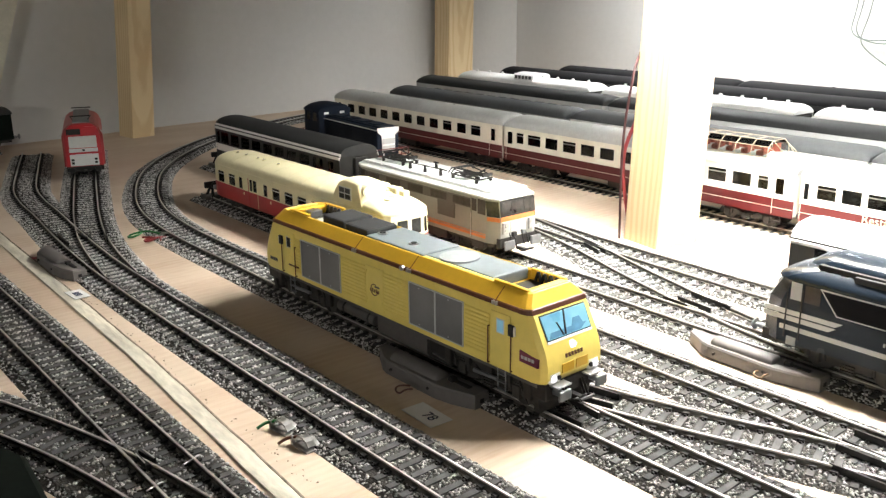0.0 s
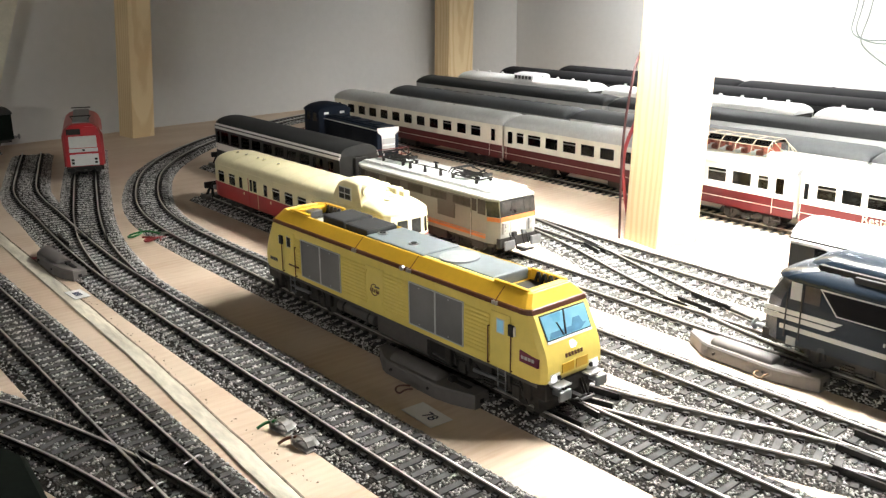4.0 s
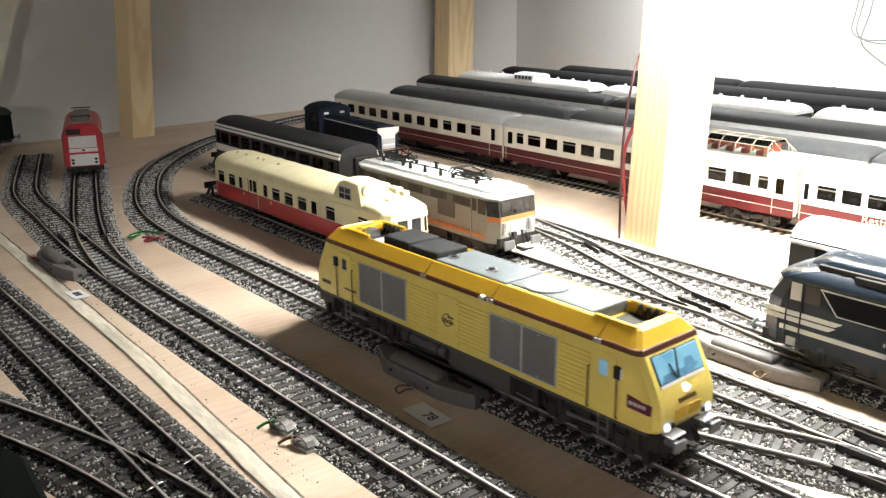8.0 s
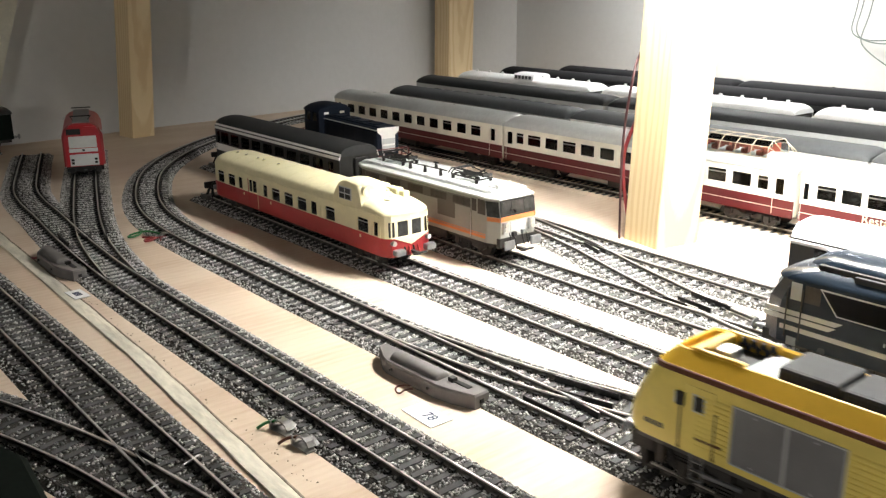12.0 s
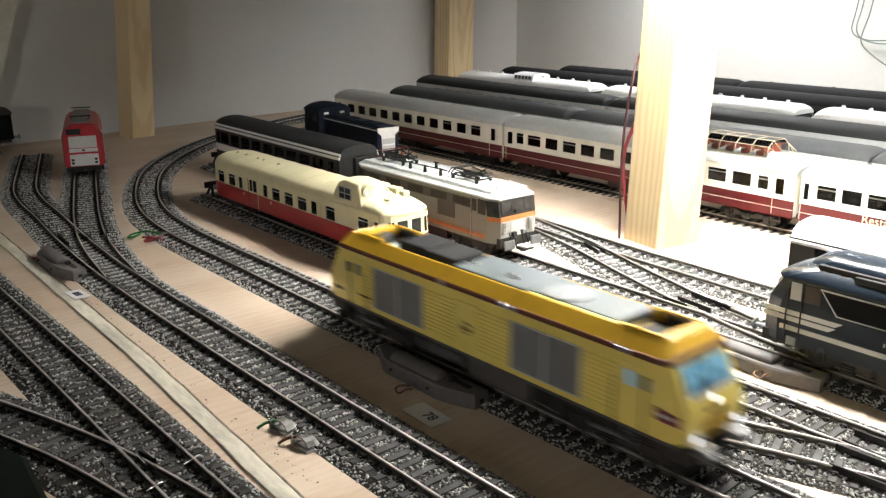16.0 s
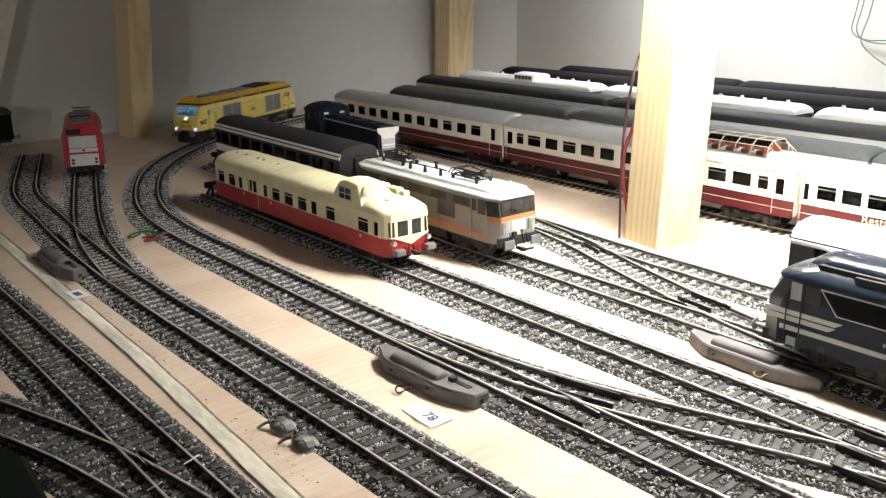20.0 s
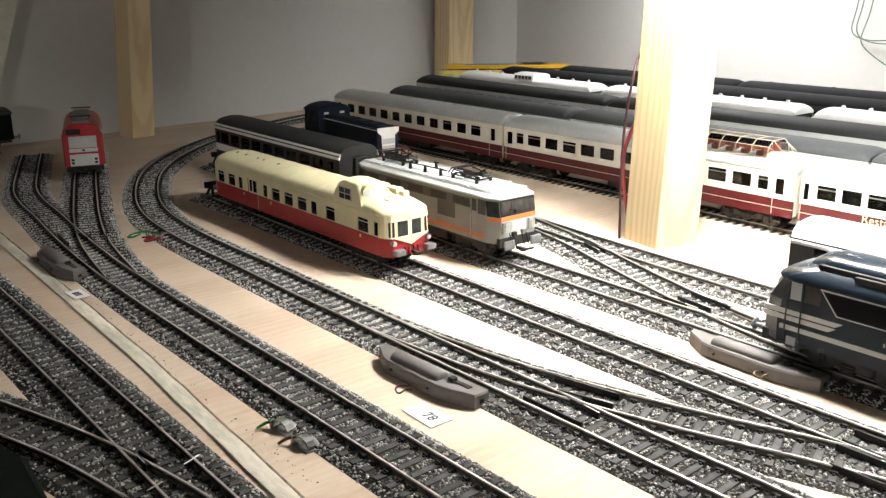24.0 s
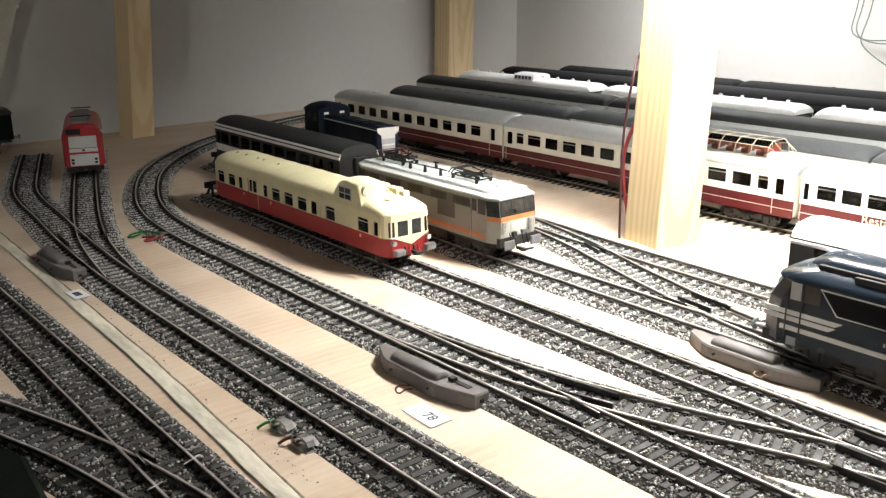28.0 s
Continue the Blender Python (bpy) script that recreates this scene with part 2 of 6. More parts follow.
# tracks
def spline(pts, step=0.004):
    """An even chain of points and unit tangents on a smooth line through pts."""
    p = [np.array(q, float) for q in pts]
    if len(p) == 2:
        p = [p[0], p[0] * 2 / 3 + p[1] / 3, p[0] / 3 + p[1] * 2 / 3, p[1]]
    p = [2 * p[0] - p[1]] + p + [2 * p[-1] - p[-2]]
    out = []
    for a, b, c, d in zip(p[:-3], p[1:-2], p[2:-1], p[3:]):
        ta, tb = np.linalg.norm(b - a) ** 0.5, np.linalg.norm(c - b) ** 0.5
        tc = np.linalg.norm(d - c) ** 0.5
        m1 = (c - b) / tb * tb + tb * ((b - a) / ta - (c - a) / (ta + tb))
        m2 = (c - b) + tb * ((d - c) / tc - (d - b) / (tb + tc))
        for s in np.linspace(0, 1, 24, endpoint=False):
            out.append((2 * s**3 - 3 * s**2 + 1) * b + (s**3 - 2 * s**2 + s) * m1 + (-2 * s**3 + 3 * s**2) * c + (s**3 - s**2) * m2)
    out.append(p[-2])
    out = np.array(out)
    seg = np.linalg.norm(np.diff(out, axis=0), axis=1)
    s = np.r_[0, np.cumsum(seg)]
    k = max(2, int(round(s[-1] / step)) + 1)
    t = np.linspace(0, s[-1], k)
    xy = np.c_[np.interp(t, s, out[:, 0]), np.interp(t, s, out[:, 1])]
    tan = np.gradient(xy, axis=0)
    tan /= np.linalg.norm(tan, axis=1)[:, None]
    return xy, tan, t


def sweep(xy, tan, profile, bm=None):
    nrm = np.c_[-tan[:, 1], tan[:, 0]]
    return loft([[(*(c + n * y), z) for y, z in profile] for c, n in zip(xy, nrm)], bm)


RAILTOP = 0.0045
GAUGE = 0.00825
SLEEPER_MESH = {}


def sleeper_mesh(length):
    key = round(length, 4)
    if key not in SLEEPER_MESH:
        bm = box(-0.0013, 0.0013, -length / 2, length / 2, -0.0010, 0.0, 0.00025)
        for s in (-1, 1):
            for e in (-1, 1):
                box(-0.0011, 0.0011, s * GAUGE + e * 0.0014 - 0.0008, s * GAUGE + e * 0.0014 + 0.0008, -0.0001, 0.0010, 0, bm)
                box(-0.0004, 0.0004, s * GAUGE + e * 0.0026 - 0.0004, s * GAUGE + e * 0.0026 + 0.0004, -0.0001, 0.0006, 0, bm)
        for f in bm.faces:
            f.material_index = 1 if f.calc_center_median().z > 0.0001 else 0
        me = bpy.data.meshes.new("sleeper")
        bm.to_mesh(me)
        bm.free()
        me.materials.append(SLEEPER)
        me.materials.append(BLACK)
        SLEEPER_MESH[key] = me
    return SLEEPER_MESH[key]


STONE_RNG = np.random.default_rng(4)


def stones(name, centres, sizes, parent, mat):
    """Many small angular stones in one mesh."""
    k = len(centres)
    base = np.array([(1, 0, 0), (-1, 0, 0), (0, 1, 0), (0, -1, 0), (0, 0, 1), (0, 0, -1)], float)
    tri = np.array([(0, 2, 4), (2, 1, 4), (1, 3, 4), (3, 0, 4), (2, 0, 5), (1, 2, 5), (3, 1, 5), (0, 3, 5)])
    jit = STONE_RNG.uniform(0.6, 1.35, (k, 6, 1))
    ang = STONE_RNG.uniform(0, 6.28, k)
    c, s = np.cos(ang)[:, None], np.sin(ang)[:, None]
    v = base[None] * jit * sizes[:, None, None]
    v[:, :, 2] *= 0.8
    x = v[:, :, 0] * c - v[:, :, 1] * s
    y = v[:, :, 0] * s + v[:, :, 1] * c
    v = np.stack([x, y, v[:, :, 2]], 2) + centres[:, None, :]
    f = (tri[None] + (np.arange(k) * 6)[:, None, None]).reshape(-1, 3)
    me = bpy.data.meshes.new(name)
    me.from_pydata(v.reshape(-1, 3).tolist(), [], f.tolist())
    me.shade_smooth()
    me.materials.append(mat)
    ob = new(name, me)
    ob.parent = parent
    return tagged(ob, "loose grey ballast stones", kind="stuff")


def track(label, pts, pitch=0.0067, drop=0.0, skip=(), wide=None, gravel=1.0, start=0.0, bed_mat=None):
    """One line of track: bed, two rails, sleepers. skip: stretches of length along it with no sleepers of its own."""
    o = thing("railway_track", label, "railway track", group="model railway tracks")
    xy, tan, s = spline(pts)
    z = -drop
    bed = [(-0.0185, 0.0), (-0.0150, 0.0017 + z), (0.0150, 0.0017 + z), (0.0185, 0.0)]
    part("track_bed", sweep(xy, tan, bed), bed_mat or BALLAST, o)
    for side in (-1, 1):
        y = side * GAUGE
        prof = [(y - 0.0011, 0.0021 + z), (y - 0.0011, 0.0024 + z), (y - 0.00035, 0.0027 + z), (y - 0.00035, 0.0038 + z), (y - 0.0004, 0.0039 + z), (y - 0.0004, RAILTOP + z),
                (y + 0.0004, RAILTOP + z), (y + 0.0004, 0.0039 + z), (y + 0.00035, 0.0038 + z), (y + 0.00035, 0.0027 + z), (y + 0.0011, 0.0024 + z), (y + 0.0011, 0.0021 + z)]
        bm = sweep(xy, tan, prof)
        for f in bm.faces:
            f.material_index = 0 if f.calc_center_median().z > 0.00385 + z else 1
        part("rail", bm, (RAIL, RAILWEB), o)
    k = int(s[-1] / pitch)
    for i in range(k):
        d = start + (i + 0.5) * pitch
        if d > s[-1] or any(a <= d <= b for a, b in skip):
            continue
        x, y = np.interp(d, s, xy[:, 0]), np.interp(d, s, xy[:, 1])
        ang = math.atan2(np.interp(d, s, tan[:, 1]), np.interp(d, s, tan[:, 0]))
        length, off = 0.030, 0.0
        if wide:
            length, off = wide(d)
        m = Matrix.Translation((x - math.sin(ang) * off, y + math.cos(ang) * off, 0.0022 + z)) @ Matrix.Rotation(ang, 4, "Z")
        mesh_part("sleeper", sleeper_mesh(length), o, m)
    if gravel:
        n = int(s[-1] * 36000 * gravel)
        d = STONE_RNG.uniform(0, s[-1], n)
        off = STONE_RNG.uniform(-0.0185, 0.0185, n)
        # keep the sleeper tops bare
        ph = np.abs(((d - start) / pitch) % 1 - 0.5) * pitch
        ok = (np.abs(off) > 0.0152) | (ph > 0.0019)
        d, off = d[ok], off[ok]
        x, y = np.interp(d, s, xy[:, 0]), np.interp(d, s, xy[:, 1])
        tx, ty = np.interp(d, s, tan[:, 0]), np.interp(d, s, tan[:, 1])
        zz = np.where(np.abs(off) > 0.015, 0.0018 - (np.abs(off) - 0.015) * 0.48, 0.00205) - drop
        stones("ballast", np.c_[x - ty * off, y + tx * off, zz], STONE_RNG.uniform(0.00044, 0.00070, len(d)), o, STONE)
    return o


MAIN = [(0.55, 0.2436), (0.2, 0.2326), (-0.13, 0.2223), (-0.43, 0.2130), (-0.54, 0.2113), (-0.60, 0.2175), (-0.66, 0.2345), (-0.745, 0.273), (-0.82, 0.330), (-0.885, 0.405), (-0.94, 0.51),
        (-0.975, 0.62), (-0.985, 0.72), (-0.96, 0.815), (-0.90, 0.89), (-0.82, 0.93), (-0.70, 0.945), (-0.4, 0.945), (0.1, 0.945)]
track("main line track curving along the wall on grey ballast", MAIN)
BRANCH = [(-0.36, 0.2150), (-0.30, 0.2185), (-0.2264, 0.2304), (-0.17, 0.2475), (-0.1272, 0.2635), (-0.07, 0.2800), (0.0, 0.2840), (0.4, 0.2900)]
track("branch track leading off the main line's points", BRANCH, drop=0.00015, skip=[(0, 0.115), (0.27, 0.9)])
track("siding track under the cream railcar", [(-0.632, 0.2746), (0.4, 0.2895)])
track("siding track under the grey locomotive", [(-0.745, 0.3324), (0.4, 0.3358)])
LADDER = [(-0.43, 0.4030), (-0.36, 0.3885), (-0.295, 0.3680), (-0.24, 0.3530), (-0.19, 0.3430), (-0.12, 0.3365)]
track("slanting connecting track between two sidings", LADDER, drop=0.00015, skip=[(0.0, 0.06), (0.21, 0.4)])
track("siding track beside the post", [(-0.80, 0.4320), (-0.55, 0.4120), (-0.42, 0.4022), (-0.33, 0.3960), (-0.2, 0.3930), (0.4, 0.3950)], drop=0.0003)
track("siding track under the red and cream coaches", [(-0.86, 0.5155), (0.4, 0.5155)], gravel=0, bed_mat=PLY)
for v in (0.585, 0.672, 0.76, 0.86):
    track("storage siding under parked coaches", [(-0.88, v), (0.4, v)], gravel=0)
NEARTRK = [(0.2, 0.167), (-0.1, 0.1577), (-0.42, 0.1478), (-0.50, 0.1475), (-0.575, 0.1510), (-0.64, 0.1560), (-0.69, 0.1590), (-0.735, 0.1655), (-0.82, 0.189), (-0.905, 0.2145)]
track("track bending away at the points on the plywood", NEARTRK)
track("diverging track under the red locomotive", [(-0.47, 0.1485), (-0.52, 0.1545), (-0.565, 0.1625), (-0.62, 0.1765), (-0.68, 0.1945), (-0.735, 0.2115), (-0.90, 0.265)], drop=0.00015, skip=[(0, 0.10)])
# short siding added to carry the van
track("siding added along the wall under the dark van", [(-0.962, 0.06), (-0.955, 0.196)], gravel=0.5)
track("outermost track at the edge of the board", [(-0.75, 0.0767), (-0.49, 0.0828), (-0.29, 0.0885), (0.1, 0.097)], gravel=0.6)
track("crossing track at the corner of the board", [(-0.40, 0.0270), (-0.3287, 0.0560), (-0.275, 0.0740), (-0.20, 0.0880), (-0.10, 0.0905)], drop=0.00015, gravel=0.6, skip=[(0.13, 0.5)])
# paints of the rolling stock
YEL = material("yellow_paint", (0.82, 0.66, 0.16), 0.36, var=0.05, scale=40)
# roof yellow, its own orange tone deepened for the shade on the shoulder
YELSHADE = material("shaded_roof_yellow", (0.68, 0.40, 0.025), 0.42, var=0.06, scale=40)
MAROON = material("brown_band_paint", (0.11, 0.032, 0.010), 0.45, var=0.1)
MESHGREY = material("grille_grey", (0.20, 0.20, 0.205), 0.55, 0.2, var=0.12, fine=2500, bump=0.0002)
ROOFGREY = material("roof_grey_paint", (0.155, 0.18, 0.195), 0.45, var=0.08)
LIGHTROOF = material("light_grey_roof", (0.46, 0.47, 0.45), 0.5, var=0.08)
DARKROOF = material("dark_grey_roof", (0.030, 0.031, 0.032), 0.65, var=0.14, scale=25)
MIDROOF = material("mid_grey_roof", (0.075, 0.079, 0.083), 0.6, var=0.12, scale=25)
SILVERROOF = material("silver_roof", (0.52, 0.53, 0.52), 0.40, 0.2, var=0.1, scale=25)
BLACKROOF = material("black_roof", (0.006, 0.006, 0.007), 0.9, var=0.15)
WHITEROOF = material("white_roof", (0.80, 0.80, 0.79), 0.45, var=0.05, scale=25)
CREAM = material("cream_paint", (0.80, 0.73, 0.47), 0.42, var=0.05)
IVORY = material("ivory_paint", (0.80, 0.77, 0.66), 0.42, var=0.04)
RED = material("red_paint", (0.38, 0.026, 0.030), 0.38, var=0.08)
WINE = material("wine_red_paint", (0.080, 0.006, 0.009), 0.36, var=0.08)
NAVY = material("navy_paint", (0.006, 0.011, 0.022), 0.7, var=0.1)
SLATEBLUE = material("slate_blue_paint", (0.010, 0.017, 0.027), 0.24, var=0.08)
CONCRETE = material("concrete_grey_paint", (0.27, 0.272, 0.25), 0.45, var=0.06)
DARKBAND = material("dark_grey_band", (0.085, 0.08, 0.07), 0.45, var=0.08)
ORANGE = material("orange_paint", (0.60, 0.19, 0.06), 0.42, var=0.06)
WHITE = material("white_paint", (0.80, 0.79, 0.76), 0.42, var=0.04)
PALEGREY = material("pale_grey_paint", (0.52, 0.53, 0.53), 0.45, var=0.05)
COACHGREY = material("slate_coach_paint", (0.030, 0.031, 0.032), 0.45, var=0.1)
SCARLET = material("scarlet_paint", (0.36, 0.022, 0.028), 0.36, var=0.08)
SEATRED = material("red_seat", (0.34, 0.08, 0.05), 0.7, var=0.15)
# cab pane: the light inside is put into its blue colour and glow
CABLIT = material("lit_cab_glass", (0.17, 0.33, 0.36), 0.30, var=0.35, scale=60, fine=160, dark=(0.06, 0.20, 0.34))
HEADLAMP = glow("lit_headlamp", (0.95, 0.97, 1.0), 1.8)
CABDESK = material("cab_desk_blue", (0.10, 0.26, 0.42), 0.35, var=0.2)
# faint glow on the pane in place of a lamp in the cab
lit_cab = CABLIT.node_tree.nodes["Principled BSDF"]
lit_cab.inputs["Emission Color"].default_value, lit_cab.inputs["Emission Strength"].default_value = (0.30, 0.68, 0.95, 1), 0.25
REARLAMP = glow("lit_rear_headlamp", (0.85, 0.92, 1.0), 5.0)
LENS = material("lamp_lens", (0.55, 0.55, 0.5), 0.15, var=0.1)
for dull in (BLACKROOF, DARKROOF, MIDROOF, NAVY, COACHGREY, BALLAST, SLEEPER, BLACK, UNDER):
    dull.node_tree.nodes["Principled BSDF"].inputs["Specular IOR Level"].default_value = 0.22
BUFFERGREY = material("buffer_grey", (0.25, 0.26, 0.27), 0.4, 0.6, var=0.15)


def holed_side(name, parent, mat, x0, x1, z0, z1, holes, y, side, th=0.0007, label=""):
    """A thin side wall with openings cut through. holes: (x0, x1, z0, z1)."""
    xs = sorted({x0, x1, *[h[0] for h in holes], *[h[1] for h in holes]})
    zs = sorted({z0, z1, *[h[2] for h in holes], *[h[3] for h in holes]})
    solid = {}
    for i in range(len(xs) - 1):
        for k in range(len(zs) - 1):
            cx, cz = (xs[i] + xs[i + 1]) / 2, (zs[k] + zs[k + 1]) / 2
            solid[i, k] = not any(h[0] < cx < h[1] and h[2] < cz < h[3] for h in holes)
    bm, vs = bmesh.new(), {}

    def v(i, k, d):
        if (i, k, d) not in vs:
            vs[i, k, d] = bm.verts.new((xs[i], side * (y - d * th), zs[k]))
        return vs[i, k, d]

    for (i, k), s in solid.items():
        if not s:
            continue
        for d in (0, 1):
            bm.faces.new((v(i, k, d), v(i + 1, k, d), v(i + 1, k + 1, d), v(i, k + 1, d)))
        for (a, b, n) in (((i, k), (i + 1, k), (i, k - 1)), ((i, k + 1), (i + 1, k + 1), (i, k + 1)), ((i, k), (i, k + 1), (i - 1, k)), ((i + 1, k), (i + 1, k + 1), (i + 1, k))):
            if not solid.get(n, False):
                bm.faces.new((v(*a, 0), v(*b, 0), v(*b, 1), v(*a, 1)))
    bmesh.ops.recalc_face_normals(bm, faces=bm.faces)
    return part(name, bm, mat, parent, label)


PANES = {}


def pane(parent, x0, x1, z0, z1, y, side, mat=None, name="window_pane"):
    mat = mat or DARKGLASS
    key = (round(x1 - x0, 4), round(z1 - z0, 4), mat.name)
    if key not in PANES:
        bm = box(-(x1 - x0) / 2, (x1 - x0) / 2, -0.0001, 0.0001, -(z1 - z0) / 2, (z1 - z0) / 2)
        me = bpy.data.meshes.new(name)
        bm.to_mesh(me)
        bm.free()
        me.materials.append(mat)
        PANES[key] = me
    return mesh_part(name, PANES[key], parent, pose((x0 + x1) / 2, side * y, (z0 + z1) / 2))


WHEELS = {}


def wheel_mesh(r):
    if r not in WHEELS:
        bm = tube((0, -0.0012, 0), (0, 0.0012, 0), r, 20)
        tube((0, -0.0016, 0), (0, -0.0011, 0), r + 0.0008, 20, None, bm)
        tube((0, 0.0011, 0), (0, 0.0016, 0), r * 0.35, 10, None, bm)
        me = bpy.data.meshes.new("wheel")
        bm.to_mesh(me)
        bm.free()
        me.materials.append(UNDER)
        WHEELS[r] = me
    return WHEELS[r]


def bogie(parent, x, base, r, mat=None, w=0.0125):
    """A bogie: two side frames with axle boxes and springs, a cross beam, four wheels."""
    bm = bmesh.new()
    for s in (-1, 1):
        out = [(-base / 2 - 0.006, r * 0.9), (-base / 2 - 0.005, r * 1.5), (-base * 0.25, r * 1.5), (-base * 0.15, r * 1.15), (base * 0.15, r * 1.15), (base * 0.25, r * 1.5), (base / 2 + 0.005, r * 1.5), (base / 2 + 0.006, r * 0.9),
               (base * 0.2, r * 0.75), (-base * 0.2, r * 0.75)]
        prism(out, "y", s * w - 0.0007, s * w + 0.0007, bm)
        for e in (-1, 1):
            box(e * base / 2 - 0.0019, e * base / 2 + 0.0019, s * w - 0.0016, s * w + 0.0016, r * 0.6, r * 1.4, 0.0003, bm)
            for q in (-1, 1):
                tube((e * base / 2 + q * 0.0035, s * (w + 0.0006), r * 0.85), (e * base / 2 + q * 0.0035, s * (w + 0.0006), r * 1.45), 0.0009, 8, None, bm)
        for q in range(3):
            box(-0.0028, 0.0028, s * w - 0.0012 + s * 0.0006, s * w + 0.0012 + s * 0.0006, r * 0.55 + q * 0.0012, r * 0.55 + q * 0.0012 + 0.0008, 0, bm)
    box(-0.003, 0.003, -w, w, r * 0.8, r * 1.3, 0, bm)
    b = part("bogie", bm, mat or UNDER, parent)
    b.matrix_basis = pose(x, 0, 0)
    for e in (-1, 1):
        for s in (-1, 1):
            mesh_part("wheel", wheel_mesh(r), b, pose(e * base / 2, s * 0.0087, r - 0.0001, 0, 0, 0 if s > 0 else 180))
    return b


def buffers(parent, x, z=0.0115, mat=None, gap=0.0100, head=0.0026):
    d = 1 if x > 0 else -1
    for s in (-1, 1):
        bm = tube((x, s * gap, z), (x + d * 0.0035, s * gap, z), 0.0013, 10)
        tube((x + d * 0.0035, s * gap, z), (x + d * 0.0058, s * gap, z), 0.0009, 10, None, bm)
        tube((x + d * 0.0058, s * gap, z), (x + d * 0.0066, s * gap, z), head, 16, head * 0.92, bm)
        part("buffer", bm, mat or BUFFERGREY, parent)


def coupler(parent, x, z=0.0085):
    d = 1 if x > 0 else -1
    bm = box(min(x, x + d * 0.007), max(x, x + d * 0.007), -0.0012, 0.0012, z - 0.0010, z + 0.0008, 0.0002)
    tube((x + d * 0.0065, -0.0035, z), (x + d * 0.0065, 0.0035, z), 0.0006, 8, None, bm)
    for s in (-1, 1):
        tube((x + d * 0.0065, s * 0.0035, z), (x + d * 0.0095, s * 0.0035, z + 0.001), 0.0006, 8, None, bm)
    tube((x + d * 0.0095, -0.0035, z + 0.001), (x + d * 0.0095, 0.0035, z + 0.001), 0.0006, 8, None, bm)
    part("coupling", bm, BLACK, parent)


def arch(w, z0, z1, n=13, flat=0.75):
    """Roof section: a rounded arch from one gutter over to the other."""
    return [(w * math.cos(math.pi * i / (n - 1)), z0 + (z1 - z0) * math.sin(math.pi * i / (n - 1)) ** flat) for i in range(n)]


def roof_part(parent, L, w, z0, z1, mat, dome=0.007, flat=0.75, name="roof", drop=0.5, label=""):
    rings = []
    for x, k in ((-L, drop), (-L + dome * 0.15, 1 - (1 - drop) * 0.6), (-L + dome * 0.45, 1 - (1 - drop) * 0.25), (-L + dome, 1), (L - dome, 1), (L - dome * 0.45, 1 - (1 - drop) * 0.25), (L - dome * 0.15, 1 - (1 - drop) * 0.6), (L, drop)):
        rings.append([(x, y * (0.95 + 0.05 * k), z) for y, z in arch(w, z0, z0 + (z1 - z0) * k, flat=flat)] + [(x, -w * 0.9, z0 - 0.0006), (x, w * 0.9, z0 - 0.0006)])
    return smooth(part(name, loft(rings), mat, parent, label))


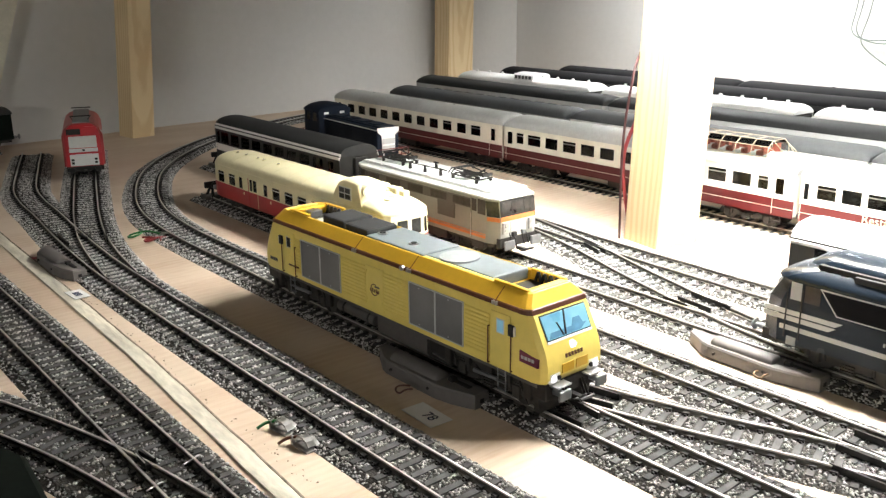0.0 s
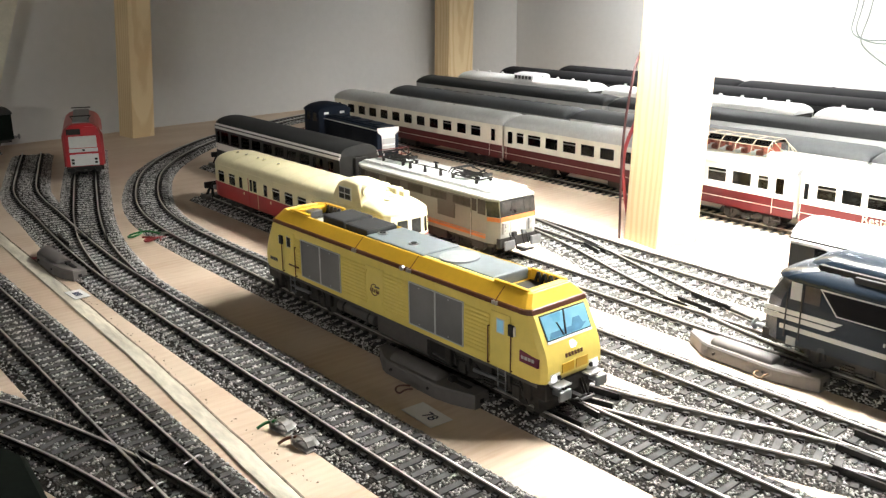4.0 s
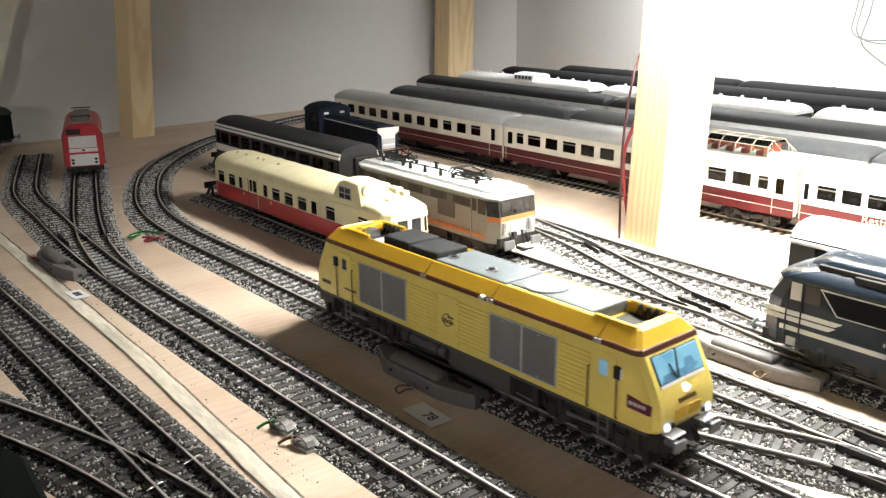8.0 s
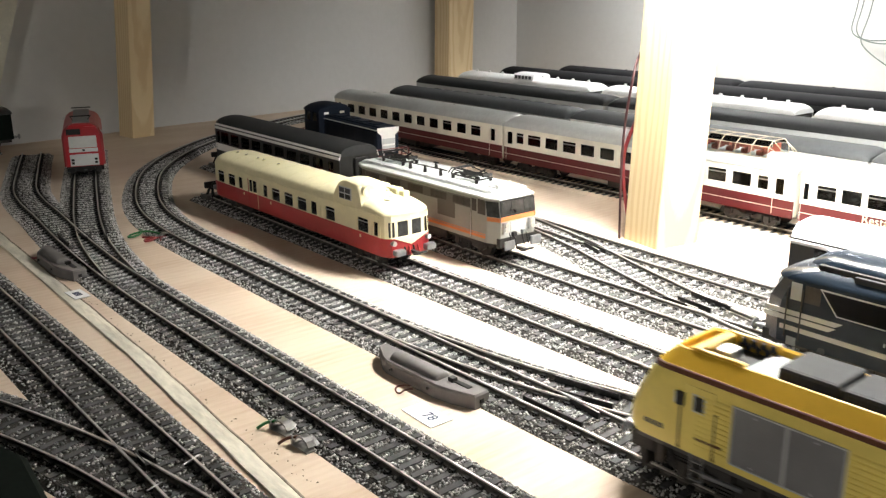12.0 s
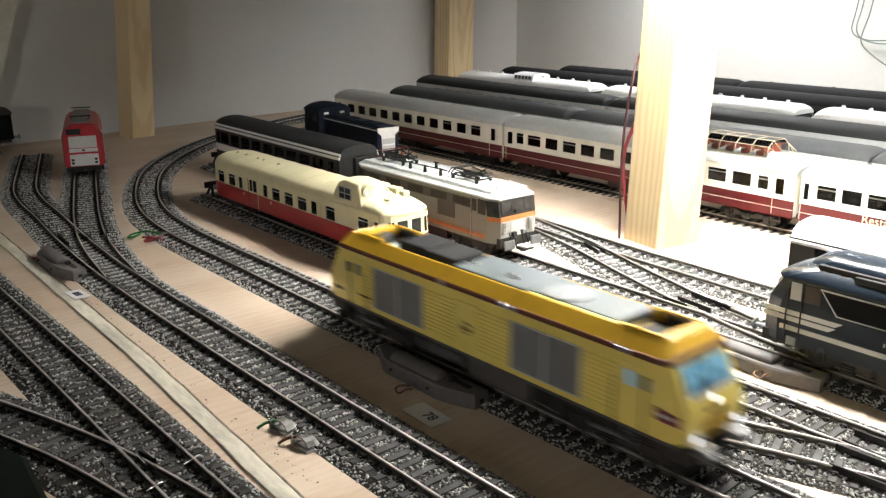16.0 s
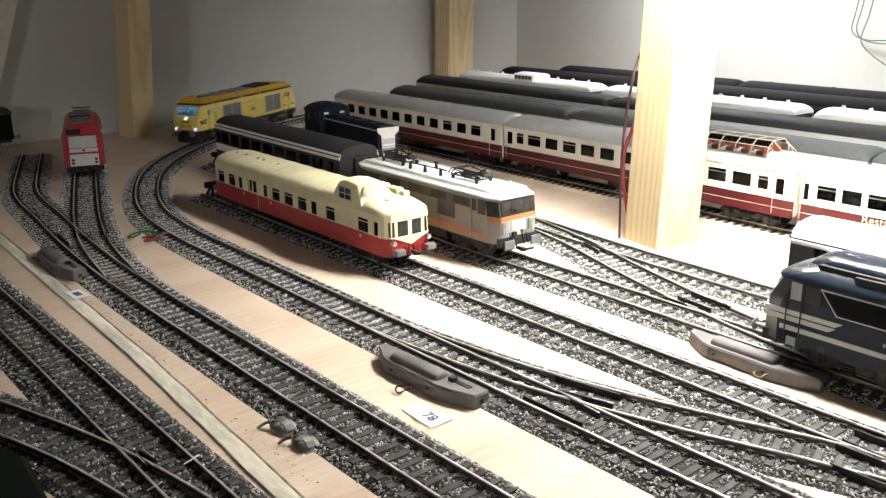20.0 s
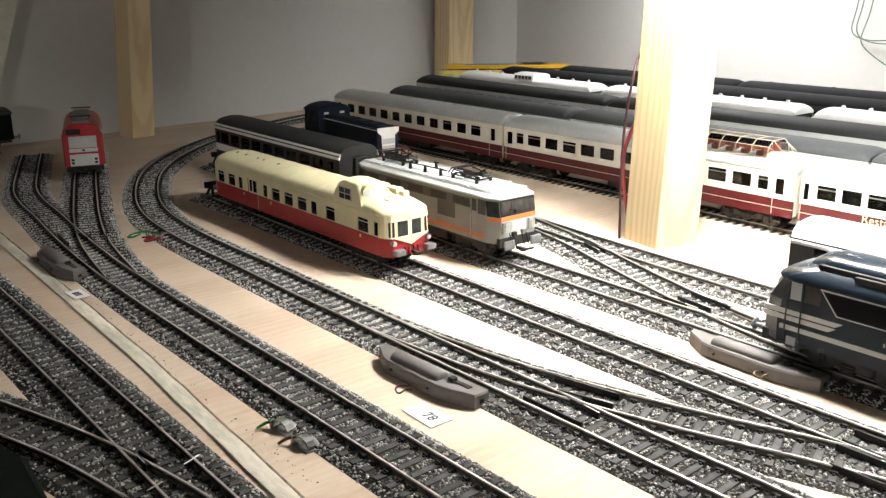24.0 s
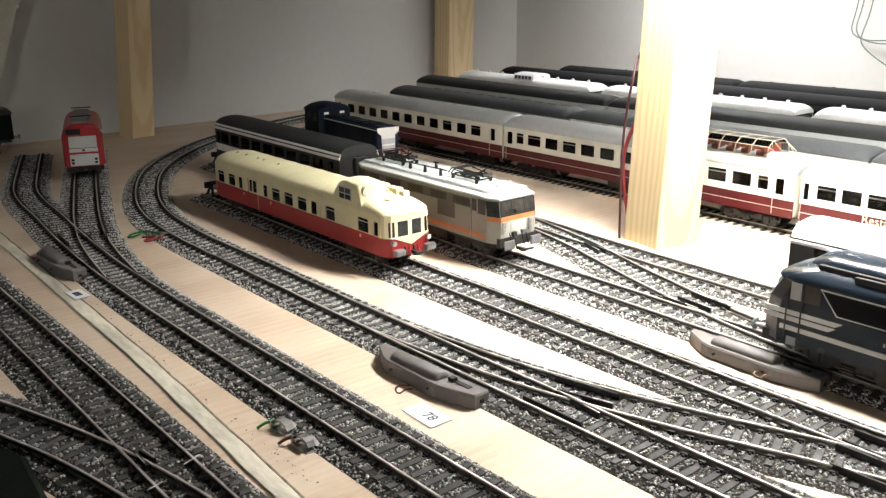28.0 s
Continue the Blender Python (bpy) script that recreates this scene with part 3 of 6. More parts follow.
def coach(label, m, length, lower, upper, roof, windows, doors=(), zf=0.0095, zs=0.0205, zw=(0.0250, 0.0335), zg=0.0375, zt=0.0460, w=0.0163, line=None, band=None, flat=0.75, vents=(), bars=(), seats=None, dome=0.007,
          group="parked coaches", end=None, detail=True, bands=()):
    """A coach on two bogies. windows and doors: (x0, x1) along the side; line, band: paints of a thin line and a cornice band."""
    o = thing("passenger_coach", label, "coach", m, group)
    L = length / 2
    holes = [(a, b, *zw) for a, b in windows] + [(a, b, zs + 0.003, zw[1]) for a, b in doors]
    for s in (-1, 1):
        part("lower_side", box(-L, L, min(s * (w - 0.0008), s * w), max(s * (w - 0.0008), s * w), zf, zs), lower, o)
        holed_side("upper_side", o, upper, -L, L, zs, zg, holes, w, s)
        for a, b, c, d in holes:
            pane(o, a, b, c, d, w - 0.0005, s)
        if line:
            part("trim_line", box(-L, L, min(s * w, s * (w + 0.00015)), max(s * w, s * (w + 0.00015)), zs - 0.0057, zs - 0.0054), line, o)
        if band:
            part("cornice_band", prism([(s * (w + 0.0003), zg - 0.0028), (s * (w + 0.0003), zg - 0.0014), (s * (w - 0.0011), zg + 0.0014), (s * (w - 0.0026), zg + 0.0014), (s * (w - 0.0002), zg - 0.0028)], "x", -L, L), band, o)
        for (z0, z1, mt) in bands:
            part("painted_band", box(-L, L, min(s * w, s * (w + 0.00015)), max(s * w, s * (w + 0.00015)), z0, z1), mt, o)
        for a in bars:
            part("window_bar", box(a[0], a[1], min(s * (w - 0.0004), s * (w + 0.0002)), max(s * (w - 0.0004), s * (w + 0.0002)), zw[1] - 0.0024, zw[1] - 0.0018), STEEL, o)
        for a, b in doors:
            part("door_seam", box(a - 0.0014, a - 0.0011, min(s * w, s * (w + 0.0002)), max(s * w, s * (w + 0.0002)), zf + 0.001, zg - 0.002), line or lower, o)
            part("step", box(a, b, min(s * (w - 0.002), s * w), max(s * (w - 0.002), s * w), zf - 0.004, zf - 0.003), UNDER, o)
    for e in (-1, 1):
        x0, x1 = sorted((e * L, e * (L - 0.0008)))
        part("end_wall", box(x0, x1, -w + 0.0008, w - 0.0008, zf, zg), end or upper, o)
        g0, g1 = sorted((e * L, e * (L + 0.0035)))
        part("gangway", box(g0, g1, -0.0052, 0.0052, zf + 0.001, zg - 0.002, 0.0012), BLACK, o)
        buffers(o, e * L, 0.0110, None, 0.0100, 0.0022)
        bogie(o, e * (L - 0.033), 0.029, 0.0053)
    roof_part(o, L + 0.0005, w - 0.0012 if band else w + 0.0004, zg, zt, roof, dome, flat, drop=0.93 if band else 0.5)
    part("floor_pan", box(-L, L, -w + 0.0008, w - 0.0008, zf, zf + 0.001), UNDER, o)
    part("equipment_box", box(-0.022, 0.004, -0.011, 0.011, 0.0035, zf, 0.0008), UNDER, o)
    part("equipment_box", box(0.012, 0.028, -0.012, 0.012, 0.0045, zf, 0.0008), UNDER, o)
    part("interior", box(-L + 0.003, L - 0.003, -w * 0.55, w * 0.55, zf + 0.001, zw[1]), seats or CABIN, o)
    for x, y in vents:
        part("roof_vent", ball((x, y, zt - abs(y) * 0.25), 0.0016, (1.2, 1, 0.55)), roof, o)
    return o


CABGLASS = material("dark_cab_glass", (0.030, 0.030, 0.028), 0.12, var=0.5, scale=160, dark=(0.008, 0.008, 0.008))


# ---- cream and red railcar
def railcar():
    o = thing("railcar", "cream and red diesel railcar with a raised roof cab", "railcar", pose(-0.4855, 0.2767, RAILTOP, 0, 0, 0.8))
    L, w = 0.1075, 0.0160
    off = 0.4855
    spans = [(-.5824, -.5738), (-.5665, -.5573), (-.5512, -.5464), (-.5167, -.5116), (-.5047, -.4953), (-.4887, -.4789), (-.4726, -.4626), (-.4566, -.4508), (-.4400, -.4307), (-.4062, -.3966), (-.3907, -.3858)]
    holes = [(a + off - 0.0003, b + off + 0.0003, 0.0184, 0.0263) for a, b in spans]
    door = (-.5376 + off, -.5246 + off)
    holes.append((door[0] + 0.0015, door[1] - 0.0075, 0.0188, 0.0268))
    holes.append((door[0] + 0.0062, door[1] - 0.0012, 0.0188, 0.0268))
    zs, zg, zt = 0.0180, 0.0304, 0.0385

    def plan(k, inset, z, n=6):
        """Plan outline with rounded ends."""
        pts = []
        for e, a0 in ((1, -90), (-1, 90)):
            for i in range(n + 1):
                a = radians(a0 + 180 * i / n)
                c, s = math.cos(a), math.sin(a)
                pts.append((e * (L - 0.009) + 0.009 * k * (abs(c) ** 0.8) * (1 if c > 0 else -1) * (1 if e > 0 else 1), (w - inset) * (abs(s) ** 0.35) * (1 if s > 0 else -1), z))
        return pts

    smooth(part("lower_body", loft([plan(0.97, 0.0006, 0.0072), plan(1.0, 0.0, 0.0090), plan(1.0, 0.0, zs)]), RED, o, "red lower body"), 40)
    for s in (-1, 1):
        holed_side("upper_side", o, CREAM, -L + 0.009, L - 0.009, zs, zg, holes, w, s)
        for h in holes:
            pane(o, *h, w - 0.0005, s)
            part("window_bar", box(h[0], h[1], min(s * (w - 0.0004), s * (w + 0.0001)), max(s * (w - 0.0004), s * (w + 0.0001)), h[3] - 0.0020, h[3] - 0.0017), PALEGREY, o) if h[1] - h[0] > 0.008 else None
        part("door_seam", box(door[0], door[0] + 0.0008, s * w - 0.0002, s * w + 0.0002, 0.0085, 0.0275), RED, o)
        part("door_seam", box(door[1], door[1] + 0.0003, s * w - 0.0002, s * w + 0.0002, 0.0085, 0.0275), CREAM, o)
        for hx in (-0.445 + off, -0.3935 + off, -0.384 + off):
            part("grab_rail", tube((hx, s * (w + 0.0005), 0.0182), (hx, s * (w + 0.0005), 0.0255), 0.0002, 6), CREAM, o)
        for hx in (-0.545 + off, -0.508 + off, -0.405 + off):
            part("step", box(hx, hx + 0.0015, s * w - 0.0001, s * w + 0.0003, 0.0148, 0.0165), CREAM, o)
    # rounded ends, with four front windows each
    for e in (-1, 1):
        ring0, ring1, ring2 = plan(1.0, 0, zs), plan(0.99, 0, 0.0195), plan(0.96, 0.0002, zg)
        n = len(ring0) // 2
        sl = slice(0, n) if e > 0 else slice(n, 2 * n)
        part("cab_front", loft([ring0[sl], ring1[sl], ring2[sl]], closed=False), CREAM, o)
        for y0, y1 in ((-0.0136, -0.0107), (-0.0083, -0.0018), (0.0008, 0.0073), (0.0102, 0.0134)):
            xf = lambda y: e * (L - 0.009 + 0.009 * 0.975 * (1 - (abs(y) / w) ** 5.7) ** 0.4)
            bm = loft([[(xf(y0) + e * 0.0002, y0, 0.0188), (xf(y1) + e * 0.0002, y1, 0.0188), (xf(y1) - e * 0.0001, y1, 0.0272), (xf(y0) - e * 0.0001, y0, 0.0272)],
                       [(xf(y0) - e * 0.0006, y0, 0.0188), (xf(y1) - e * 0.0006, y1, 0.0188), (xf(y1) - e * 0.0009, y1, 0.0272), (xf(y0) - e * 0.0009, y0, 0.0272)]])
            part("front_window", bm, CABGLASS, o, "dark front window")
        # red chevron under the windows
        bm = prism([(-0.0122, zs + 0.0006), (0.0, zs - 0.0046), (0.0122, zs + 0.0006)], "x", *sorted((e * (L - 0.0035), e * (L + 0.0004))))
        part("chevron", bm, CREAM, o)
        for s in (-1, 1):
            bm = tube((e * (L - 0.002), s * 0.0118, 0.0155), (e * (L + 0.0012), s * 0.0118, 0.0155), 0.0014, 14)
            lamp = part("headlamp", bm, STEEL, o, "chrome-rimmed headlamp")
            part("lens", tube((e * (L + 0.0012), s * 0.0118, 0.0155), (e * (L + 0.0014), s * 0.0118, 0.0155), 0.0011, 14), LENS, lamp)
            part("buffer", box(*sorted((e * (L + 0.001), e * (L + 0.0055))), s * 0.0105 - 0.0032, s * 0.0105 + 0.0032, 0.0092, 0.0126, 0.0009), BUFFERGREY, o, "pale grey buffer")
            part("buffer_stem", tube((e * (L - 0.002), s * 0.0105, 0.0109), (e * (L + 0.001), s * 0.0105, 0.0109), 0.0013, 8), RED, o)
        for q in range(4):
            part("brake_hose", tube((e * L, -0.0045 + q * 0.003, 0.0125), (e * (L + 0.002), -0.0048 + q * 0.003, 0.0085), 0.0005, 6), RED if q % 2 else BLACK, o)
        coupler(o, e * L, 0.0095)
        bogie(o, e * (L - 0.030), 0.026, 0.0050)
    rings = []
    for d, wy, k in ((-0.0004, 0.955, 0.0), (-0.0004, 0.955, 0.16), (0.0004, 0.965, 0.36), (0.0028, 0.98, 0.52), (0.0080, 0.99, 0.70), (0.0150, 1.0, 0.86), (0.0230, 1.0, 0.95), (0.0300, 1.0, 1.0)):
        rings.append([(L - 0.0008 - d - 0.0045 * (abs(y) / w) ** 4, y * wy, z) for y, z in arch(w + 0.0004, zg, zg + (zt - zg) * k, 17, 0.62)] + [(L - 0.0030 - d, -w * 0.9 * wy, zg - 0.0006), (L - 0.0030 - d, w * 0.9 * wy, zg - 0.0006)])
    for d, wy, k in reversed(((-0.0004, 0.955, 0.0), (-0.0004, 0.955, 0.20), (0.0006, 0.97, 0.50), (0.0025, 0.985, 0.75), (0.0060, 1.0, 0.93), (0.0100, 1.0, 1.0))):
        rings.append([(-L + 0.0008 + d + 0.0045 * (abs(y) / w) ** 4, y * wy, z) for y, z in arch(w + 0.0004, zg, zg + (zt - zg) * k, 17, 0.62)] + [(-L + 0.0030 + d, -w * 0.9 * wy, zg - 0.0006), (-L + 0.0030 + d, w * 0.9 * wy, zg - 0.0006)])
    smooth(part("roof", loft(rings), CREAM, o), 50)
    for s in (-1, 1):
        part("gutter", box(-L + 0.008, L - 0.008, min(s * w, s * (w + 0.0007)), max(s * w, s * (w + 0.0007)), zg - 0.0002, zg + 0.0003), CREAM, o)
    # ribs over the roof
    for x in (-0.0930, -0.0745, -0.0560, -0.0375, -0.0190, -0.0005, 0.0180, 0.0365):
        rings = [[(x + d, y * (1.0 + g * 0.006), z + g * 0.00018) for y, z in arch(w + 0.0004, zg, zt, 17, 0.62)] for d, g in ((-0.0007, 0), (-0.0004, 1), (0.0004, 1), (0.0007, 0))]
        part("roof_rib", loft(rings, closed=False), CREAM, o)
    # raised driving cab
    side = [(0.0530, 0.0300), (0.0550, 0.0345), (0.0572, 0.0392), (0.0605, 0.0434), (0.0645, 0.0458), (0.0690, 0.0464), (0.0785, 0.0460), (0.0808, 0.0448), (0.0822, 0.0405), (0.0834, 0.0350), (0.0850, 0.0300)]
    rings = []
    for y, k in ((-0.0163, 0.86), (-0.0160, 0.92), (-0.0148, 0.965), (-0.0115, 0.99), (-0.0080, 1.0), (-0.0040, 0.99), (-0.0012, 0.95), (0.0012, 0.87), (0.0024, 0.70)):
        rings.append([(x + (0.0014 * (1 - ((y + 0.0072) / 0.009) ** 2) if x > 0.07 else 0), y, 0.0300 + (z - 0.0300) * k) for x, z in side])
    cab = smooth(part("driving_cab", loft(rings), CREAM, o, "raised cream driving cab"), 40)
    fr = part("cab_window", box(0.0618, 0.0742, -0.0167, -0.0155, 0.0342, 0.0414, 0.0002), PALEGREY, cab)
    for q in range(2):
        part("pane", box(0.0625 + q * 0.0060, 0.0675 + q * 0.0060, -0.0169, -0.0160, 0.0347, 0.0374), BLACK, fr)
        part("pane", box(0.0625 + q * 0.0060, 0.0675 + q * 0.0060, -0.0169, -0.0160, 0.0381, 0.0409), MIDROOF, fr)
    for y in (-0.0112,):
        xp = 0.0826 + 0.0012 * (1 - ((y + 0.0072) / 0.009) ** 2)
        ph = part("porthole", tube((xp - 0.003, y, 0.0412), (xp + 0.0006, y, 0.0406), 0.0038, 24), CREAM, cab, "round cab window")
        part("pane", tube((xp + 0.0005, y, 0.0406), (xp + 0.0008, y, 0.0406), 0.0030, 20), PALEGREY, ph)
        part("bar", tube((xp + 0.0009, y, 0.0377), (xp + 0.0009, y, 0.0435), 0.0002, 6), CREAM, ph)
    # exhaust and vents on the low nose roof
    for x, y, r in ((0.066, -0.004, 0.0026), (0.078, -0.005, 0.0022), (0.078, 0.005, 0.0022), (0.090, 0.0, 0.0024), (0.072, 0.006, 0.002), (0.094, -0.006, 0.0018)):
        part("roof_vent", ball((x, y, 0.0384 - (0.0012 if x > 0.088 else 0)), r, (1.3, 1, 0.45)), CREAM, o)
    for x in (-0.088, -0.075, -0.058, -0.050, -0.030):
        bm = tube((x, -0.004, 0.0372), (x, -0.004, 0.0389), 0.0016, 12, 0.0014)
        v = part("roof_vent", bm, CREAM, o)
        part("vent_opening", tube((x, -0.004, 0.0388), (x, -0.004, 0.0391), 0.0008, 10), DARKBAND, v)
    for x0, x1, y0, y1, z1 in ((0.0680, 0.0760, 0.0050, 0.0100, 0.0412), (0.0770, 0.0830, 0.0055, 0.0105, 0.0404), (0.0840, 0.0885, 0.0045, 0.0100, 0.0408), (0.0895, 0.0940, 0.0055, 0.0100, 0.0398)):
        part("engine_cowl", box(x0, x1, y0, y1, 0.0350, z1, 0.0009), CREAM, o, "cream cowl on the nose roof")
    part("floor_pan", box(-L + 0.01, L - 0.01, -w + 0.001, w - 0.001, 0.0066, 0.0085), UNDER, o)
    part("interior", box(-L + 0.012, L - 0.014, -0.008, 0.008, 0.0085, 0.0225), CABIN, o)
    part("engine_tank", box(-0.03, 0.02, -0.010, 0.010, 0.0028, 0.0068, 0.001), UNDER, o)
    return o


railcar()


# ---- yellow diesel locomotive (it moves)
SKIRT = material("skirt_grey", (0.075, 0.070, 0.066), 0.55, var=0.2)


def smooth_tube(a, b, r):
    bm = tube(a, b, r, 20)
    for f in bm.faces:
        f.smooth = len(f.verts) == 4
    return bm


def yellow_loco():
    o = thing("diesel_locomotive", "yellow diesel locomotive with grey grilles and a brown band", "locomotive")

    def ring(X, Y, z, tip=0.86, cut=0.0045):
        R = X + 0.004  # the rear end is a little longer
        k = tip + (1 - tip) * 0.72
        return [(X, -Y * tip, z), (X, Y * tip, z), (X - cut * 0.45, Y * k, z), (X - cut, Y, z), (-R + cut, Y, z), (-R + cut * 0.45, Y * k, z), (-R, Y * tip, z), (-R, -Y * tip, z),
                (-R + cut * 0.45, -Y * k, z), (-R + cut, -Y, z), (X - cut, -Y, z), (X - cut * 0.45, -Y * k, z)]

    body = part("body", loft([ring(0.0946, 0.0163, 0.0142), ring(0.0956, 0.0165, 0.0160), ring(0.0956, 0.0165, 0.0205), ring(0.0946, 0.0165, 0.0250), ring(0.0925, 0.0165, 0.0295, 0.86), ring(0.0886, 0.0162, 0.0372, 0.87, 0.0040), ring(0.0876, 0.0158, 0.0386, 0.88, 0.0038)]), YEL, o, "yellow body shell")
    smooth(body, 22)
    part("brown_band", loft([ring(0.0879, 0.0162, 0.0384, 0.88, 0.0038), ring(0.0878, 0.0163, 0.0387, 0.88, 0.0038), ring(0.0872, 0.0162, 0.0400, 0.88, 0.0038), ring(0.0868, 0.0158, 0.0403, 0.88, 0.0038)]), MAROON, o, "dark brown band under the roof")
    # the shoulder's shade is in its ochre colour
    part("roof_side", loft([ring(0.0867, 0.0157, 0.0402, 0.88, 0.0038), ring(0.0836, 0.0112, 0.0446, 0.88, 0.0034), ring(0.0830, 0.0106, 0.0448, 0.88, 0.0034), ring(0.0824, 0.0098, 0.0442, 0.88, 0.0034), ring(0.0821, 0.0098, 0.0406, 0.88, 0.0034)]), YELSHADE, o, "sloping roof shoulder in yellow darkened for shade")
    # grey top plates and the open wells
    part("roof_plate", box(-0.0180, 0.0220, -0.0104, 0.0102, 0.0401, 0.0454, 0.0010), ROOFGREY, o, "grey roof hatch with two exhausts")
    part("roof_plate", box(0.0220, 0.0620, -0.0085, 0.0102, 0.0401, 0.0450, 0.0008), ROOFGREY, o)
    part("roof_edge_plate", box(0.0222, 0.0640, -0.0104, -0.0086, 0.0401, 0.0448, 0.0005), YEL, o, "bright yellow roof edge")
    for x in (-0.0145, 0.0075):
        e = part("exhaust", tube((x, -0.0035, 0.0453), (x, -0.0035, 0.0459), 0.0024, 18, 0.0022), STEEL, o, "chrome exhaust ring")
        part("exhaust_bore", tube((x, -0.0035, 0.0459), (x, -0.0035, 0.0462), 0.0014, 14), BLACK, e)
    part("fan_cover", tube((0.0340, -0.0010, 0.0444), (0.0340, -0.0010, 0.0456), 0.0085, 28, 0.0083), material("fan_grey", (0.27, 0.29, 0.30), 0.5, var=0.2, fine=1500), o, "pale grey round fan cover")
    part("roof_box", box(-0.0555, -0.0378, -0.0085, 0.0085, 0.0406, 0.0474, 0.0012), DARKROOF, o, "dark grey roof box")
    part("roof_box", box(-0.0370, -0.0192, -0.0085, 0.0085, 0.0406, 0.0468, 0.0012), DARKROOF, o, "dark grey roof box")
    for e in (-1, 1):
        a, b = sorted((e * 0.064, e * 0.0815))
        part("well_floor", box(a, b, -0.0094, 0.0094, 0.0404, 0.0410), BLACK, o, "dark open well in the roof")
        part("roof_hood", box(*sorted((e * 0.0790, e * 0.0828)), -0.0102, 0.0102, 0.0406, 0.0451, 0.0009), YELSHADE, o)
        for s in (-1, 1):
            part("well_wall", box(a, b, min(s * 0.0090, s * 0.0108), max(s * 0.0090, s * 0.0108), 0.0406, 0.0456, 0.0006), YELSHADE, o)
        for q in range(4):
            x = e * 0.0675 + q * 0.0032 * e
            bm = tube((x, 0.0080, 0.0412), (x + 0.0016, 0.0080, 0.0452), 0.0007, 6)
            tube((x + 0.0016, 0.0080, 0.0452), (x + 0.0032, 0.0080, 0.0412), 0.0007, 6, None, bm)
            part("pipe", bm, BLACK, o)
        part("horn", tube((e * 0.0760, -0.0015, 0.0422), (e * 0.0790, 0.0010, 0.0426), 0.0013, 12, 0.0018), BLACK, o)
    part("well_floor", box(-0.0655, -0.0560, -0.0094, 0.0094, 0.0406, 0.0426), LIGHTROOF, o, "pale grey equipment tray")
    part("equipment", box(-0.078, -0.073, -0.004, 0.003, 0.0412, 0.0444, 0.0005), STEEL, o)
    # sides
    for s in (-1, 1):
        y = 0.0165
        for x0, x1 in ((-0.0625, -0.0300), (0.0207, 0.0533)):
            g = part("grille", box(x0, x1, min(s * (y - 0.0002), s * (y + 0.00025)), max(s * (y - 0.0002), s * (y + 0.00025)), 0.0170, 0.0346), MESHGREY, o, "grey ventilation grille")
            xm = (x0 + x1) / 2
            for a, b, c, d in ((x0 - 0.0004, x1 + 0.0004, 0.0166, 0.0170), (x0 - 0.0004, x1 + 0.0004, 0.0346, 0.0350), (x0 - 0.0004, x0, 0.0170, 0.0346), (x1, x1 + 0.0004, 0.0170, 0.0346), (xm - 0.0004, xm + 0.0004, 0.0170, 0.0346)):
                part("frame", box(a, b, min(s * (y - 0.0001), s * (y + 0.0005)), max(s * (y - 0.0001), s * (y + 0.0005)), c, d), PALEGREY, g)
        for x0, x1 in ((-0.0287, -0.0102), (0.0030, 0.0196), (0.0545, 0.0682), (-0.0745, -0.0640)):
            for q in range(11):
                z = 0.0170 + q * 0.0016
                bm = prism([(s * (y - 0.0002), z), (s * (y + 0.00040), z + 0.0004), (s * (y + 0.00032), z + 0.0010), (s * (y - 0.0002), z + 0.0014)], "x", x0, x1)
                part("louvre", bm, YEL, o)
        part("service_door", box(-0.0098, 0.0028, min(s * (y - 0.0002), s * (y + 0.0003)), max(s * (y - 0.0002), s * (y + 0.0003)), 0.0160, 0.0350, 0.0001), YEL, o, "plain yellow service door with a small emblem")
        em = part("emblem", loft([[(-0.0036 + r * math.cos(a), s * (y + d), 0.0250 + r * math.sin(a)) for r, d in ((0.0027, 0.0002), (0.0027, 0.00045), (0.0023, 0.00045), (0.0023, 0.0002))] for a in [radians(60 + 14 * k) for k in range(22)]]), MAROON, o, "thin brown ring emblem with small bars")
        for q in range(5):
            part("emblem_bar", box(-0.0066 + q * 0.0014, -0.0058 + q * 0.0014, min(s * y, s * (y + 0.0005)), max(s * y, s * (y + 0.0005)), 0.0238, 0.0252 + 0.0004 * (q % 2)), MAROON, em)
        part("emblem_bar", box(-0.0032, 0.0000, min(s * y, s * (y + 0.0005)), max(s * y, s * (y + 0.0005)), 0.0262, 0.0269), DARKBAND, em)
        for x0, x1 in ((-0.0186, -0.0183), (0.0202, 0.0205), (0.0704, 0.0707)):
            part("roof_seam", loft([[(x, s * (0.0159 - 0.0046 * k), 0.0403 + 0.0043 * k) for k in (0, 1)] + [(x, s * (0.0156 - 0.0046 * k), 0.0401 + 0.0043 * k) for k in (1, 0)] for x in (x0, x1)]), MAROON, o, "thin seam across the roof shoulder")
        for xh in (-0.0560, -0.0380, 0.0270, 0.0450):
            for z in (0.0180, 0.0335):
                part("grille_bolt", ball((xh, s * (y + 0.0003), z), 0.0003, u=8, v=6), PALEGREY, o)
        for xh in (-0.0092, 0.0020):
            for z in (0.0195, 0.0320):
                part("hinge", box(xh - 0.0004, xh + 0.0004, min(s * y, s * (y + 0.0006)), max(s * y, s * (y + 0.0006)), z, z + 0.0011), YEL, o)
        for e in (-1, 1):
            xd = e * 0.0740
            part("cab_door", box(xd - 0.0050, xd + 0.0050, min(s * (y - 0.0002), s * (y + 0.00025)), max(s * (y - 0.0002), s * (y + 0.00025)), 0.0152, 0.0362, 0.0001), YEL, o)
